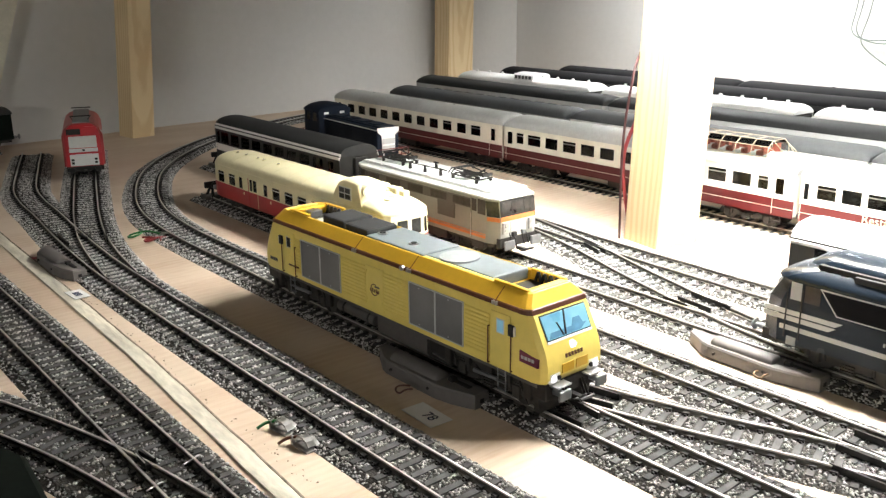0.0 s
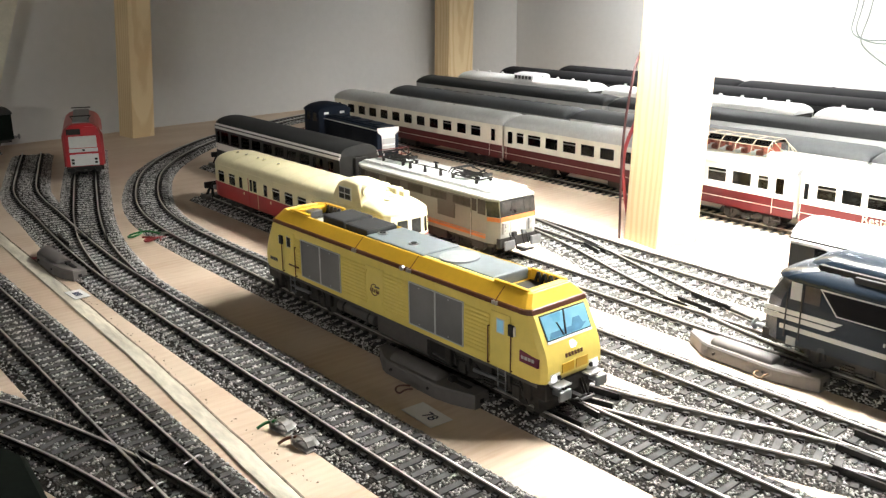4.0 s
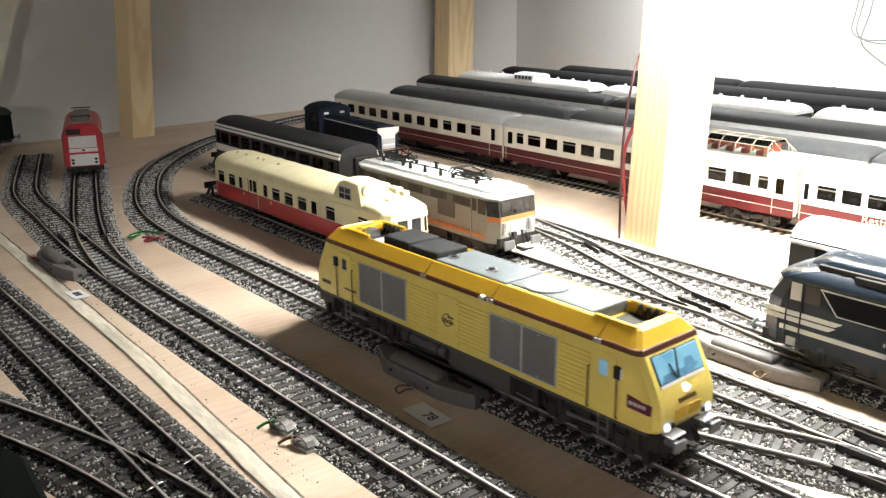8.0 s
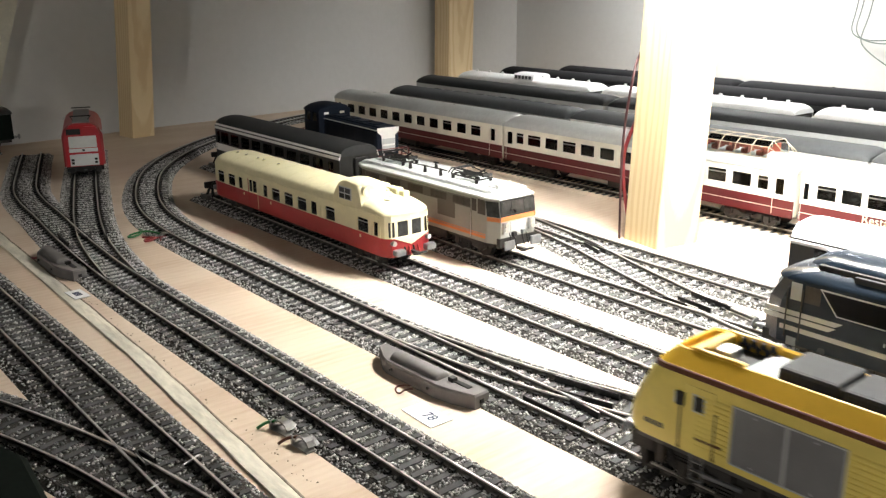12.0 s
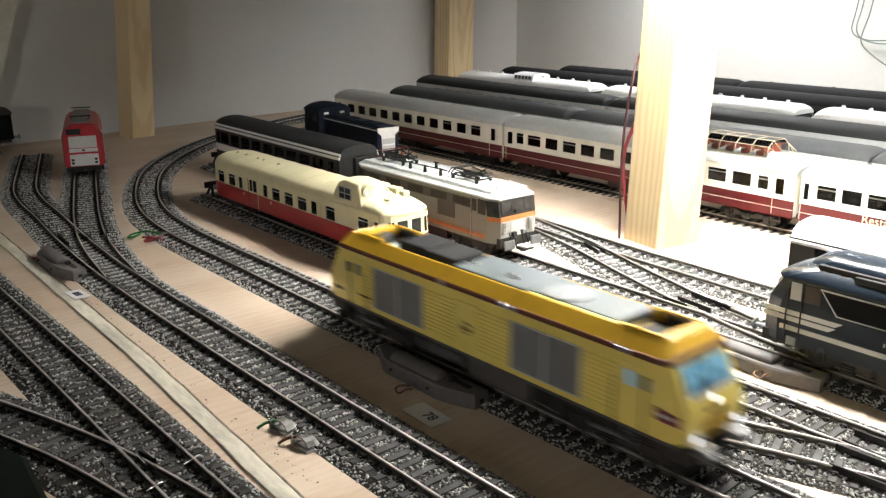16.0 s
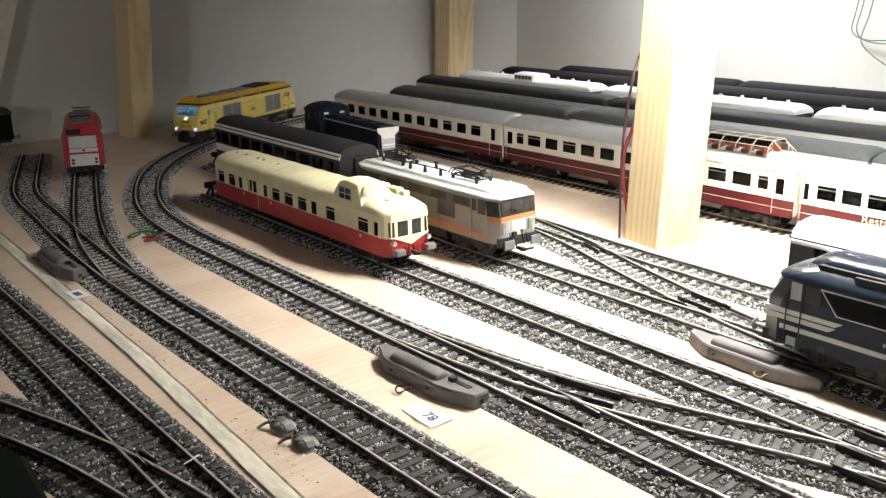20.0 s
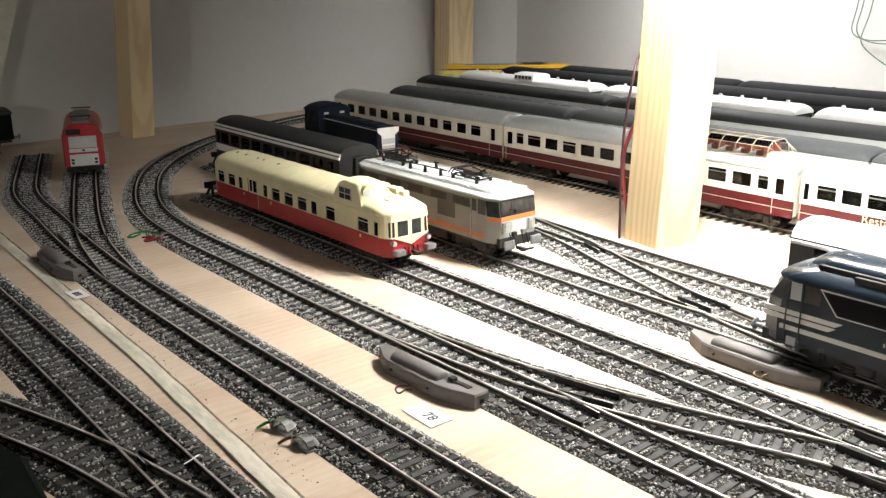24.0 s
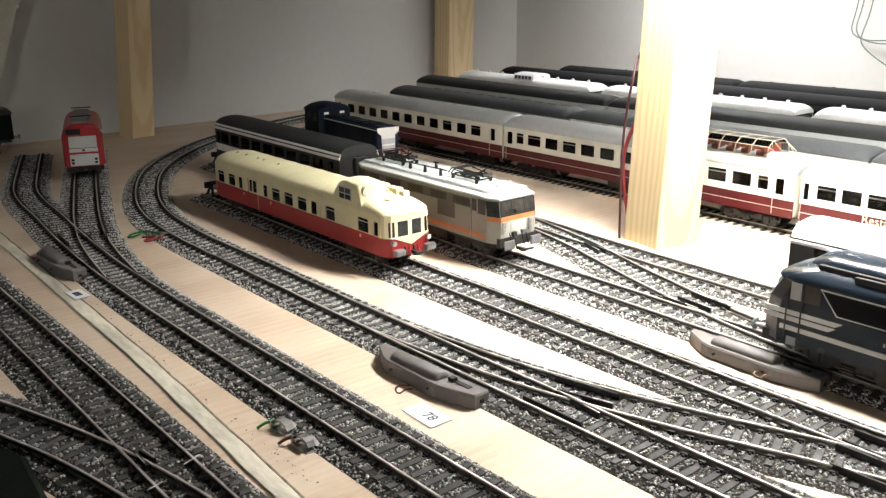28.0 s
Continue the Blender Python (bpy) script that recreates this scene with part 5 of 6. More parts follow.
# ---- dark blue shunter with a tall cab
def shunter():
    o = thing("diesel_shunter", "dark blue diesel shunter with tall cab and white hood end", "locomotive", pose(-0.6500, 0.4180, RAILTOP, 0, 0, -3.6))
    part("hood", box(-0.034, 0.0580, -0.0105, 0.0105, 0.0120, 0.0390, 0.0022), NAVY, o, "long navy engine hood")
    part("hood_top", box(-0.034, 0.0570, -0.0075, 0.0075, 0.0386, 0.0404, 0.0009), NAVY, o)
    for q in range(4):
        part("hood_hatch", box(-0.028 + q * 0.020, -0.014 + q * 0.020, -0.0055, 0.0055, 0.0402, 0.0412, 0.0004), NAVY, o)
    part("short_hood", box(-0.0740, -0.0600, -0.0105, 0.0105, 0.0120, 0.0360, 0.0012), NAVY, o)
    part("hood_end", prism([(-0.0104, 0.0395), (0.0104, 0.0395), (0.0100, 0.0360), (0.0065, 0.0330), (0.0060, 0.0190), (-0.0060, 0.0190), (-0.0065, 0.0330), (-0.0100, 0.0360)], "x", 0.0578, 0.0586), WHITE, o, "white radiator end of the hood")
    for z in (0.020, 0.026):
        part("end_grille", box(0.0585, 0.0589, -0.0060, 0.0060, z, z + 0.0045), PALEGREY, o)
    holes = [(-0.0580, -0.0500, 0.0345, 0.0425), (-0.0460, -0.0380, 0.0345, 0.0425)]
    for s in (-1, 1):
        holed_side("cab_side", o, NAVY, -0.0610, -0.0340, 0.0120, 0.0440, holes, 0.0160, s)
        for h in holes:
            pane(o, *h, 0.0155, s)
        part("hood_line", box(-0.034, 0.0580, min(s * 0.0105, s * 0.0108), max(s * 0.0105, s * 0.0108), 0.0372, 0.0380), PALEGREY, o, "pale line along the hood")
        part("footplate_rail", tube((-0.032, s * 0.0150, 0.0230), (0.064, s * 0.0150, 0.0230), 0.0003, 6), PALEGREY, o)
        for x in (-0.01, 0.015, 0.04, 0.064):
            part("rail_post", tube((x, s * 0.0150, 0.0120), (x, s * 0.0150, 0.0230), 0.0003, 6), PALEGREY, o)
        for q in range(5):
            part("louvre_door", box(-0.031 + q * 0.0170, -0.0160 + q * 0.0170, min(s * 0.0103, s * 0.0107), max(s * 0.0103, s * 0.0107), 0.0150, 0.0350, 0.0001), NAVY, o)
    for x in (-0.0610, -0.0340):
        part("cab_end", prism([(-0.0155, 0.0120), (0.0155, 0.0120), (0.0155, 0.0438)] + [(y, z - 0.0008) for y, z in arch(0.0150, 0.0438, 0.0490, 9, 0.95)] + [(-0.0155, 0.0438)], "x", x - 0.0004, x + 0.0004), NAVY, o)
        for y in (-0.0105, 0.0055):
            part("end_window", box(x - 0.0007, x + 0.0007, y, y + 0.0046, 0.0408, 0.0442), WHITE if x > -0.05 else CABIN, o)
    r = roof_part(o, 0.0152, 0.0168, 0.0436, 0.0500, NAVY, 0.005, 0.95, "cab_roof", 0.6)
    r.matrix_basis = pose(-0.0475, 0, 0)
    part("footplate", box(-0.0800, 0.0650, -0.0160, 0.0160, 0.0100, 0.0122, 0.0003), SCARLET, o, "red running plate")
    for e, xe in ((-1, -0.0800), (1, 0.0650)):
        part("buffer_beam", box(*sorted((xe - e * 0.0005, xe + e * 0.0012)), -0.0150, 0.0150, 0.0075, 0.0125, 0.0003), SCARLET, o)
        buffers(o, xe + e * 0.0012, 0.0105)
        coupler(o, xe, 0.0070)
        bogie(o, xe - e * 0.0330, 0.0240, 0.0058)
        for s in (-1, 1):
            part("end_rail", tube((xe, s * 0.0150, 0.0120), (xe, s * 0.0150, 0.0230), 0.0003, 6), BLACK, o)
        for z in (0.0175, 0.0230):
            part("end_rail", tube((xe, -0.0150, z), (xe, 0.0150, z), 0.0004, 6), DARKRED, o, "dark red end railing")
        for y in (-0.0150, -0.0085, 0.0085, 0.0150):
            part("rail_post", tube((xe, y, 0.0120), (xe, y, 0.0232), 0.0004, 6), DARKRED, o)
        part("draw_plate", box(*sorted((xe, xe + e * 0.0018)), -0.0060, 0.0060, 0.0085, 0.0120, 0.0003), DARKRED, o)
    for x in (0.0, 0.03):
        part("exhaust", tube((x, 0, 0.0400), (x, 0, 0.0422), 0.0016, 10), BLACK, o)
    part("tank", box(-0.018, 0.018, -0.013, 0.013, 0.0040, 0.0100, 0.0008), UNDER, o)
    return o


shunter()


# ---- dark slate blue diesel with white stripes
def blue_diesel():
    o = thing("diesel_locomotive", "dark slate-blue diesel locomotive with cream stripes beside the points", "locomotive", pose(-0.0895, 0.3349, RAILTOP, 0, 0, 0.2))
    L, w = 0.0970, 0.0163

    def ring(X, Y, z, tip=0.80, cut=0.007):
        return [(X, -Y * tip, z), (X, Y * tip, z), (X - cut, Y, z), (-X + cut, Y, z), (-X, Y * tip, z), (-X, -Y * tip, z), (-X + cut, -Y, z), (X - cut, -Y, z)]

    part("body", loft([ring(L, w, 0.0090), ring(L + 0.0004, w, 0.0175), ring(L - 0.0008, w, 0.0265), ring(L - 0.0065, w, 0.0362, 0.82, 0.006)]), SLATEBLUE, o, "slate-blue body shell")
    def brow(X, Y, z):
        """Rounded plan of the roof."""
        pts = [(X - 0.010 + 0.010 * math.cos(radians(a)), Y * (abs(math.sin(radians(a))) ** 0.55) * (1 if a > 0 else -1), z) for a in (-90, -72, -54, -36, -18, -6, 6, 18, 36, 54, 72, 90)]
        return pts + [(-x, -y, z) for x, y, z in pts]

    smooth(part("cab_roof", loft([brow(L - 0.0018, w + 0.0004, 0.0358), brow(L - 0.0020, w + 0.0005, 0.0366), brow(L - 0.0045, w - 0.0006, 0.0384), brow(L - 0.0090, w - 0.0026, 0.0404), brow(L - 0.0150, w - 0.0050, 0.0423), brow(L - 0.0220, w - 0.0080, 0.0438)]), SLATEBLUE, o, "slate-blue roof with overhanging brow"), 60)
    rings = [[(x, y * k, 0.0400 + (z - 0.0400) * j) for y, z in arch(0.0108, 0.0415, 0.0475, 15, 0.8)] + [(x, -0.010 * k, 0.0400), (x, 0.010 * k, 0.0400)] for x, k, j in ((-0.083, 0.70, 0.50), (-0.079, 0.88, 0.82), (-0.074, 1, 1), (0.074, 1, 1), (0.079, 0.88, 0.82), (0.083, 0.70, 0.50))]
    hood = smooth(part("roof_hood", loft(rings), SLATEBLUE, o, "raised rounded roof hood"), 45)
    for x in (-0.052, -0.046, 0.010, 0.016, 0.050):
        part("hood_strap", loft([[(x + d, y * 1.01, z + 0.00015) for y, z in arch(0.0108, 0.0415, 0.0475, 15, 0.8)] for d in (-0.0005, 0.0005)], closed=False), SLATEBLUE, hood)
    part("hood_hatch", box(-0.050, -0.041, -0.005, 0.003, 0.0470, 0.0479, 0.0003), SLATEBLUE, hood)
    for s in (-1, 1):
        y = w
        def strip(name, x0, x1, z0, z1, mat, t=0.0002, label=""):
            return part(name, box(x0, x1, min(s * (y - 0.0003), s * (y + t)), max(s * (y - 0.0003), s * (y + t)), z0, z1), mat, o, label)
        for e in (-1, 1):
            # cab stripes: two, running into a point
            for z0, z1, x1 in ((0.0212, 0.0232, 0.0630), (0.0186, 0.0206, 0.0655)):
                bm = prism([(e * (L - 0.0005), z0), (e * (L - 0.0005), z1), (e * (x1), z1), (e * (x1 + 0.003), z0)], "y", min(s * (y - 0.0003), s * (y + 0.0002)), max(s * (y - 0.0003), s * (y + 0.0002)))
                part("stripe", bm, WHITE, o, "cream stripe")
            strip("cab_window", *sorted((e * (L - 0.0160), e * (L - 0.0115))), 0.0280, 0.0352, PALEGREY, 0.0003)
            strip("cab_window", *sorted((e * (L - 0.0240), e * (L - 0.0175))), 0.0280, 0.0350, CABIN, 0.0003)
            for dx in (0.0105, 0.0168):
                part("handrail", tube((e * (L - dx), s * (y + 0.0008), 0.0115), (e * (L - dx), s * (y + 0.0008), 0.0330), 0.0003, 6), BLACK, o)
            strip("step", *sorted((e * (L - 0.0155), e * (L - 0.0115))), 0.0085, 0.0120, PALEGREY, 0.0004)
            # parallel side window panel
        panel = [(-0.0735, 0.0352), (0.0735, 0.0352), (0.0660, 0.0256), (-0.0660, 0.0256)]
        p1 = part("window_panel_rim", prism(panel, "y", min(s * (y - 0.0003), s * (y + 0.0003)), max(s * (y - 0.0003), s * (y + 0.0003))), WHITE, o, "white-edged side panel")
        inner = [(-0.0722, 0.0346), (0.0722, 0.0346), (0.0654, 0.0262), (-0.0654, 0.0262)]
        part("window_panel", prism(inner, "y", min(s * y, s * (y + 0.0006)), max(s * y, s * (y + 0.0006))), BLACKROOF, p1, "black window panel")
        strip("stripe", -L + 0.008, L - 0.008, 0.0146, 0.0166, WHITE, 0.0003, "cream lower stripe")
        for q in range(4):
            strip("letter_bar", -0.0470 + q * 0.0034, -0.0462 + q * 0.0034, 0.0192, 0.0206, PALEGREY, 0.0003)
        for q in range(6):
            yl, zl = 0.0157 - 0.0038 * q / 5, 0.0388 + 0.0033 * q / 5
            part("roof_louvre", box(-0.040, -0.008, min(s * (yl - 0.0006), s * (yl + 0.0003)), max(s * (yl - 0.0006), s * (yl + 0.0003)), zl, zl + 0.00025), PALEGREY, o, "pale roof louvre slat")
        # solid black box stands for the shade in the gap beside the hood
        part("recess_shade_box", box(-0.0775, -0.0470, min(s * 0.0085, s * 0.0122), max(s * 0.0085, s * 0.0122), 0.0400, 0.0434, 0.0003), BLACK, o, "black box standing for the shaded recess by the roof hood")
        part("roof_side_box", box(-0.062, -0.046, min(s * 0.0090, s * 0.0140), max(s * 0.0090, s * 0.0140), 0.0385, 0.0425, 0.0004), DARKROOF, o)
        part("tank", box(-0.028, 0.028, min(s * 0.006, s * 0.0150), max(s * 0.006, s * 0.0150), 0.0030, 0.0095, 0.001), UNDER, o)
    for e in (-1, 1):
        def slab(y0, y1, mat, name, label=""):
            return part(name, loft([[(e * (L - 0.0010), y0, 0.0272), (e * (L - 0.0010), y1, 0.0272), (e * (L - 0.0062), y1, 0.0355), (e * (L - 0.0062), y0, 0.0355)], [(e * (L - 0.0003), y0, 0.0272), (e * (L - 0.0003), y1, 0.0272), (e * (L - 0.0055), y1, 0.0355), (e * (L - 0.0055), y0, 0.0355)]]), mat, o, label)
        # panes in pale grey paint, which stands in for a reflection
        slab(-0.0122, -0.0006, PALEGREY, "windscreen", "windscreen painted pale grey for its reflection")
        slab(0.0006, 0.0122, PALEGREY, "windscreen", "windscreen painted pale grey for its reflection")
        part("front_stripe", box(*sorted((e * (L - 0.0005), e * (L + 0.0006))), -0.0130, 0.0130, 0.0186, 0.0206), WHITE, o)
        part("front_stripe", box(*sorted((e * (L - 0.0005), e * (L + 0.0006))), -0.0130, 0.0130, 0.0212, 0.0232), WHITE, o)
        for s in (-1, 1):
            part("headlamp", tube((e * (L - 0.001), s * 0.0105, 0.0190), (e * (L + 0.0012), s * 0.0105, 0.0190), 0.0018, 14), STEEL, o)
        part("buffer_beam", box(*sorted((e * (L - 0.004), e * (L + 0.0008))), -0.0142, 0.0142, 0.0068, 0.0118, 0.0005), UNDER, o)
        buffers(o, e * (L + 0.0005), 0.0102)
        for yy in (-0.0060, -0.0035, 0.0035, 0.0060):
            part("brake_hose", tube((e * L, yy, 0.0120), (e * (L + 0.0025), yy, 0.0065), 0.00045, 6), BLACK, o)
        coupler(o, e * L, 0.0065)
        bogie(o, e * 0.0600, 0.0270, 0.0062, None, 0.0132)
        part("roof_horn", tube((e * 0.079, 0.004, 0.0440), (e * 0.083, 0.0050, 0.0444), 0.0005, 10, 0.0009), BUFFERGREY, o)
    part("underframe", box(-L + 0.004, L - 0.004, -0.0140, 0.0140, 0.0070, 0.0092), UNDER, o)
    return o


blue_diesel()


# ---- red locomotive seen from its end
def red_loco():
    o = thing("electric_locomotive", "red locomotive with a pale grey cab front under the wall", "locomotive", pose(-0.8069, 0.2356, RAILTOP, 0, 0, -17.5))
    L, w = 0.0550, 0.0160

    def ring(X, Y, z, tip=0.88, cut=0.004):
        return [(X, -Y * tip, z), (X, Y * tip, z), (X - cut, Y, z), (-X + cut, Y, z), (-X, Y * tip, z), (-X, -Y * tip, z), (-X + cut, -Y, z), (X - cut, -Y, z)]

    part("body", loft([ring(L, w, 0.0085), ring(L, w, 0.0200), ring(L - 0.0035, w, 0.0330), ring(L - 0.005, w - 0.0022, 0.0385), ring(L - 0.008, w - 0.0055, 0.0415), ring(L - 0.011, w - 0.0090, 0.0428)]), SCARLET, o, "red body shell")
    part("roof", box(-L + 0.012, L - 0.012, -0.0068, 0.0068, 0.0420, 0.0440, 0.0010), MESHGREY, o)
    for e in (-1, 1):
        def slab(y0, y1, z0, z1, x0, x1, mat, name, label="", t=0.0006):
            return part(name, loft([[(e * x0, y0, z0), (e * x0, y1, z0), (e * x1, y1, z1), (e * x1, y0, z1)], [(e * (x0 + t), y0, z0), (e * (x0 + t), y1, z0), (e * (x1 + t), y1, z1), (e * (x1 + t), y0, z1)]]), mat, o, label)
        f = slab(-0.0112, 0.0112, 0.0090, 0.0232, L - 0.0002, L - 0.0008, PALEGREY, "front_panel", "pale grey front panel")
        # light grey roof paint on the windscreen, in place of a reflection
        slab(-0.0108, 0.0108, 0.0238, 0.0330, L - 0.0010, L - 0.0036, LIGHTROOF, "windscreen", "windscreen painted pale grey for its reflection")
        slab(-0.0120, -0.0010, 0.0345, 0.0390, L - 0.0038, L - 0.0056, BLACK, "upper_window")
        slab(0.0020, 0.0115, 0.0345, 0.0405, L - 0.0038, L - 0.0062, SCARLET, "red_cover", "", 0.0012)
        part("emblem_dot", box(*sorted((e * (L - 0.001), e * (L + 0.0008))), -0.0010, 0.0010, 0.0212, 0.0226), BLACK, f)
        for s in (-1, 1):
            for z in (0.0105, 0.0132):
                part("tail_lamp", box(*sorted((e * (L - 0.001), e * (L + 0.0010))), s * 0.0090 - 0.0011, s * 0.0090 + 0.0011, z, z + 0.0018, 0.0002), BLACK, o)
            part("mirror_arm", tube((e * (L - 0.006), s * 0.0150, 0.0370), (e * (L - 0.004), s * 0.0172, 0.0340), 0.0005, 6), PALEGREY, o)
        for q in range(3):
            part("letter_bar", box(*sorted((e * (L - 0.001), e * (L + 0.0006))), -0.0065, 0.0065, 0.0145 + q * 0.0018, 0.0151 + q * 0.0018), PALEGREY, f)
        part("buffer_beam", box(*sorted((e * (L - 0.006), e * (L + 0.0005))), -0.0145, 0.0145, 0.0045, 0.0085, 0.0005), BLACK, o)
        buffers(o, e * L, 0.0066, BLACK)
        coupler(o, e * L, 0.0050)
        bogie(o, e * 0.0330, 0.0200, 0.0060)
        bm = tube((e * 0.030, -0.0080, 0.0470), (e * 0.030, 0.0080, 0.0470), 0.0005, 6)
        for s in (-1, 1):
            tube((e * 0.030, s * 0.0080, 0.0470), (e * 0.042, s * 0.0060, 0.0456), 0.0004, 6, None, bm)
        part("pantograph", bm, BLACK, o)
    part("underframe", box(-L + 0.004, L - 0.004, -0.0140, 0.0140, 0.0060, 0.0088), UNDER, o)
    return o


red_loco()

# ---- coaches
# grey coach with pale cornice band, buffer end towards the wall
wins = [(-0.088 + q * 0.0188, -0.074 + q * 0.0188) for q in range(9)]
coach("dark slate-grey coach with a white cornice band", pose(-0.6105, 0.3328, RAILTOP, 0, 0, 0.2), 0.197, COACHGREY, COACHGREY, DARKROOF, wins, [(0.083, 0.0905), (-0.0955, -0.0905)], zs=0.0205, zw=(0.0245, 0.0335), zg=0.0385, zt=0.0455,
      band=WHITE, bands=[(0.0176, 0.0234, WHITE)], end=BLACK, dome=0.003)

# cream and wine-red express coaches
def fspans(offset, spans):
    return [(a + offset, b + offset) for a, b in spans]


FV = 0.5153
c1 = 0.6785
w1 = [(-0.7853 + q * 0.0199 + c1, -0.7853 + q * 0.0199 + 0.0125 + c1) for q in range(10)] + [(-0.5869 + c1, -0.5740 + c1)]
coach("wine-red and ivory express coach with a silver roof", pose(-0.6785, FV, RAILTOP), 0.264, WINE, IVORY, SILVERROOF, w1, [(-0.5608 + c1, -0.5551 + c1), (-0.8030 + c1, -0.7980 + c1)], line=IVORY, vents=[(-0.08, 0), (-0.02, 0), (0.05, 0)], bars=[(w1[8][0], w1[8][1]), (w1[10][0], w1[10][1])])
c2 = 0.4115
w2 = fspans(c2, [(-.5286, -.5203), (-.5152, -.5006), (-.4952, -.4817), (-.4760, -.4624), (-.4570, -.4433), (-.4376, -.4239), (-.4180, -.4045), (-.3990, -.3855), (-.3610, -.3475), (-.3422, -.3284), (-.3236, -.3099), (-.3050, -.2977)])
dome_coach = coach("wine-red and ivory observation coach with a glazed roof dome", pose(-0.4115, FV, RAILTOP), 0.264, WINE, IVORY, SILVERROOF, w2, fspans(c2, [(-.5396, -.5335), (-.2925, -.2868)]), line=IVORY, bars=[(w2[0][0], w2[0][1]), (w2[1][0], w2[1][1]), (w2[3][0], w2[3][1]), (w2[9][0], w2[9][1]), (w2[11][0], w2[11][1])])


DOMEBAR = material("dome_bronze", (0.52, 0.45, 0.34), 0.4, 0.3)


def observation_dome(o):
    x0, x1, w, zb, zt = 0.0150, 0.1190, 0.0130, 0.0445, 0.0545
    part("dome_base", loft([[(x, y, z) for y, z in arch(0.0158, 0.0380, 0.0446, 11, 0.5)] + [(x, -0.015, 0.0376), (x, 0.015, 0.0376)] for x in (x0 - 0.004, x1 + 0.004)]), WHITE, o, "white base of the dome")
    for y in (-0.0062, 0.0062):
        for q in range(8):
            x = x0 + 0.006 + q * 0.0112
            part("seat", box(x, x + 0.005, y - 0.004, y + 0.004, 0.0440, 0.0477, 0.0008), SEATRED, o, "red seat")
            part("seat_back", box(x + 0.0042, x + 0.0055, y - 0.004, y + 0.004, 0.0455, 0.0510, 0.0006), SEATRED, o)
    sec = [(-w, zb), (-w + 0.0015, zt - 0.0035), (-w + 0.0065, zt), (w - 0.0065, zt), (w - 0.0015, zt - 0.0035), (w, zb)]
    n = 8
    for i in range(n + 1):
        x = x0 + (x1 - x0 - 0.010) * i / n
        for a, b in zip(sec[:-1], sec[1:]):
            part("dome_rib", tube((x, *a), (x, *b), 0.00026, 6), DOMEBAR, o)
    xe = x1 - 0.010
    for a in sec:
        part("dome_bar", tube((x0, *a), (xe, *a), 0.00026, 6), DOMEBAR, o)
    for a in (sec[1], sec[2], sec[3], sec[4]):
        part("dome_bar", tube((xe, *a), (x1, a[0] * 0.8, zb + 0.0004), 0.00026, 6), DOMEBAR, o)
    for a, b in zip(sec[:-1], sec[1:]):
        for i in range(n):
            xa = x0 + (xe - x0) * i / n
            xb = x0 + (xe - x0) * (i + 1) / n
            part("dome_pane", loft([[(xa, *a), (xb, *a), (xb, *b), (xa, *b)], [(xa, a[0] * 0.985, a[1] - 0.0001), (xb, a[0] * 0.985, a[1] - 0.0001), (xb, b[0] * 0.985, b[1] - 0.0001), (xa, b[0] * 0.985, b[1] - 0.0001)]]), CLEARGLASS, o)


observation_dome(dome_coach)
c3 = 0.1435
w3 = fspans(c3, [(-.2650 + q * 0.0155, -.2531 + q * 0.0155) for q in range(13)])
dining = coach("wine-red and ivory dining coach with raised cream lettering", pose(-0.1435, FV, RAILTOP), 0.264, WINE, IVORY, SILVERROOF, w3, fspans(c3, [(-.2735, -.2703), (-.0200, -.0160)]), line=IVORY, bars=[(w3[0][0], w3[0][1]), (w3[2][0], w3[2][1])])
LETTER = material("letter_cream", (0.80, 0.74, 0.52), 0.5)
lettering("lettering", "Restaurant", 0.0072, Matrix.Translation((-0.2205 + c3, -0.01645, 0.0182)) @ Matrix.Rotation(radians(90), 4, "X"), LETTER, dining)
for q in range(3):
    part("table_lamp", ball((-0.2590 + q * 0.0155 + c3, -0.0125, 0.0278), 0.0012, (1, 1, 0.8)), WHITE, dining, "small white table lamp")

# white-roofed coach behind the blue diesel
w4 = [(-0.12 + q * 0.0185, -0.106 + q * 0.0185) for q in range(13)]
coach("dark coach with a bright white roof on the siding", pose(-0.0785, 0.3935, RAILTOP), 0.264, COACHGREY, COACHGREY, WHITEROOF, w4, zg=0.0355, zt=0.0428, zw=(0.0240, 0.0325), band=WHITE, dome=0.004, end=COACHGREY)

# rows of stored coaches behind
plain = [(-0.115 + q * 0.0190, -0.101 + q * 0.0190) for q in range(12)]
coach("olive-grey coach with a dark roof in storage", pose(-0.672, 0.5830, RAILTOP), 0.264, COACHGREY, CONCRETE, MIDROOF, plain, zg=0.0375, zt=0.0455, vents=[(-0.065, -0.006), (-0.055, -0.006), (-0.045, -0.006)])
coach("white-sided coach with a mid-grey roof in storage", pose(-0.402, 0.5850, RAILTOP), 0.264, WHITE, WHITE, MIDROOF, plain, zg=0.0380, zt=0.0455)
coach("white-sided coach with a mid-grey roof in storage", pose(-0.135, 0.5850, RAILTOP), 0.264, WHITE, WHITE, MIDROOF, plain, zg=0.0380, zt=0.0455)
coach("dark-roofed coach with pale side windows in storage", pose(-0.725, 0.6730, RAILTOP), 0.300, PALEGREY, PALEGREY, DARKROOF, plain, zg=0.0375, zt=0.0460)
coach("dark grey coach with a smooth roof in storage", pose(-0.418, 0.6730, RAILTOP), 0.300, COACHGREY, PALEGREY, DARKROOF, plain, zg=0.0375, zt=0.0460)
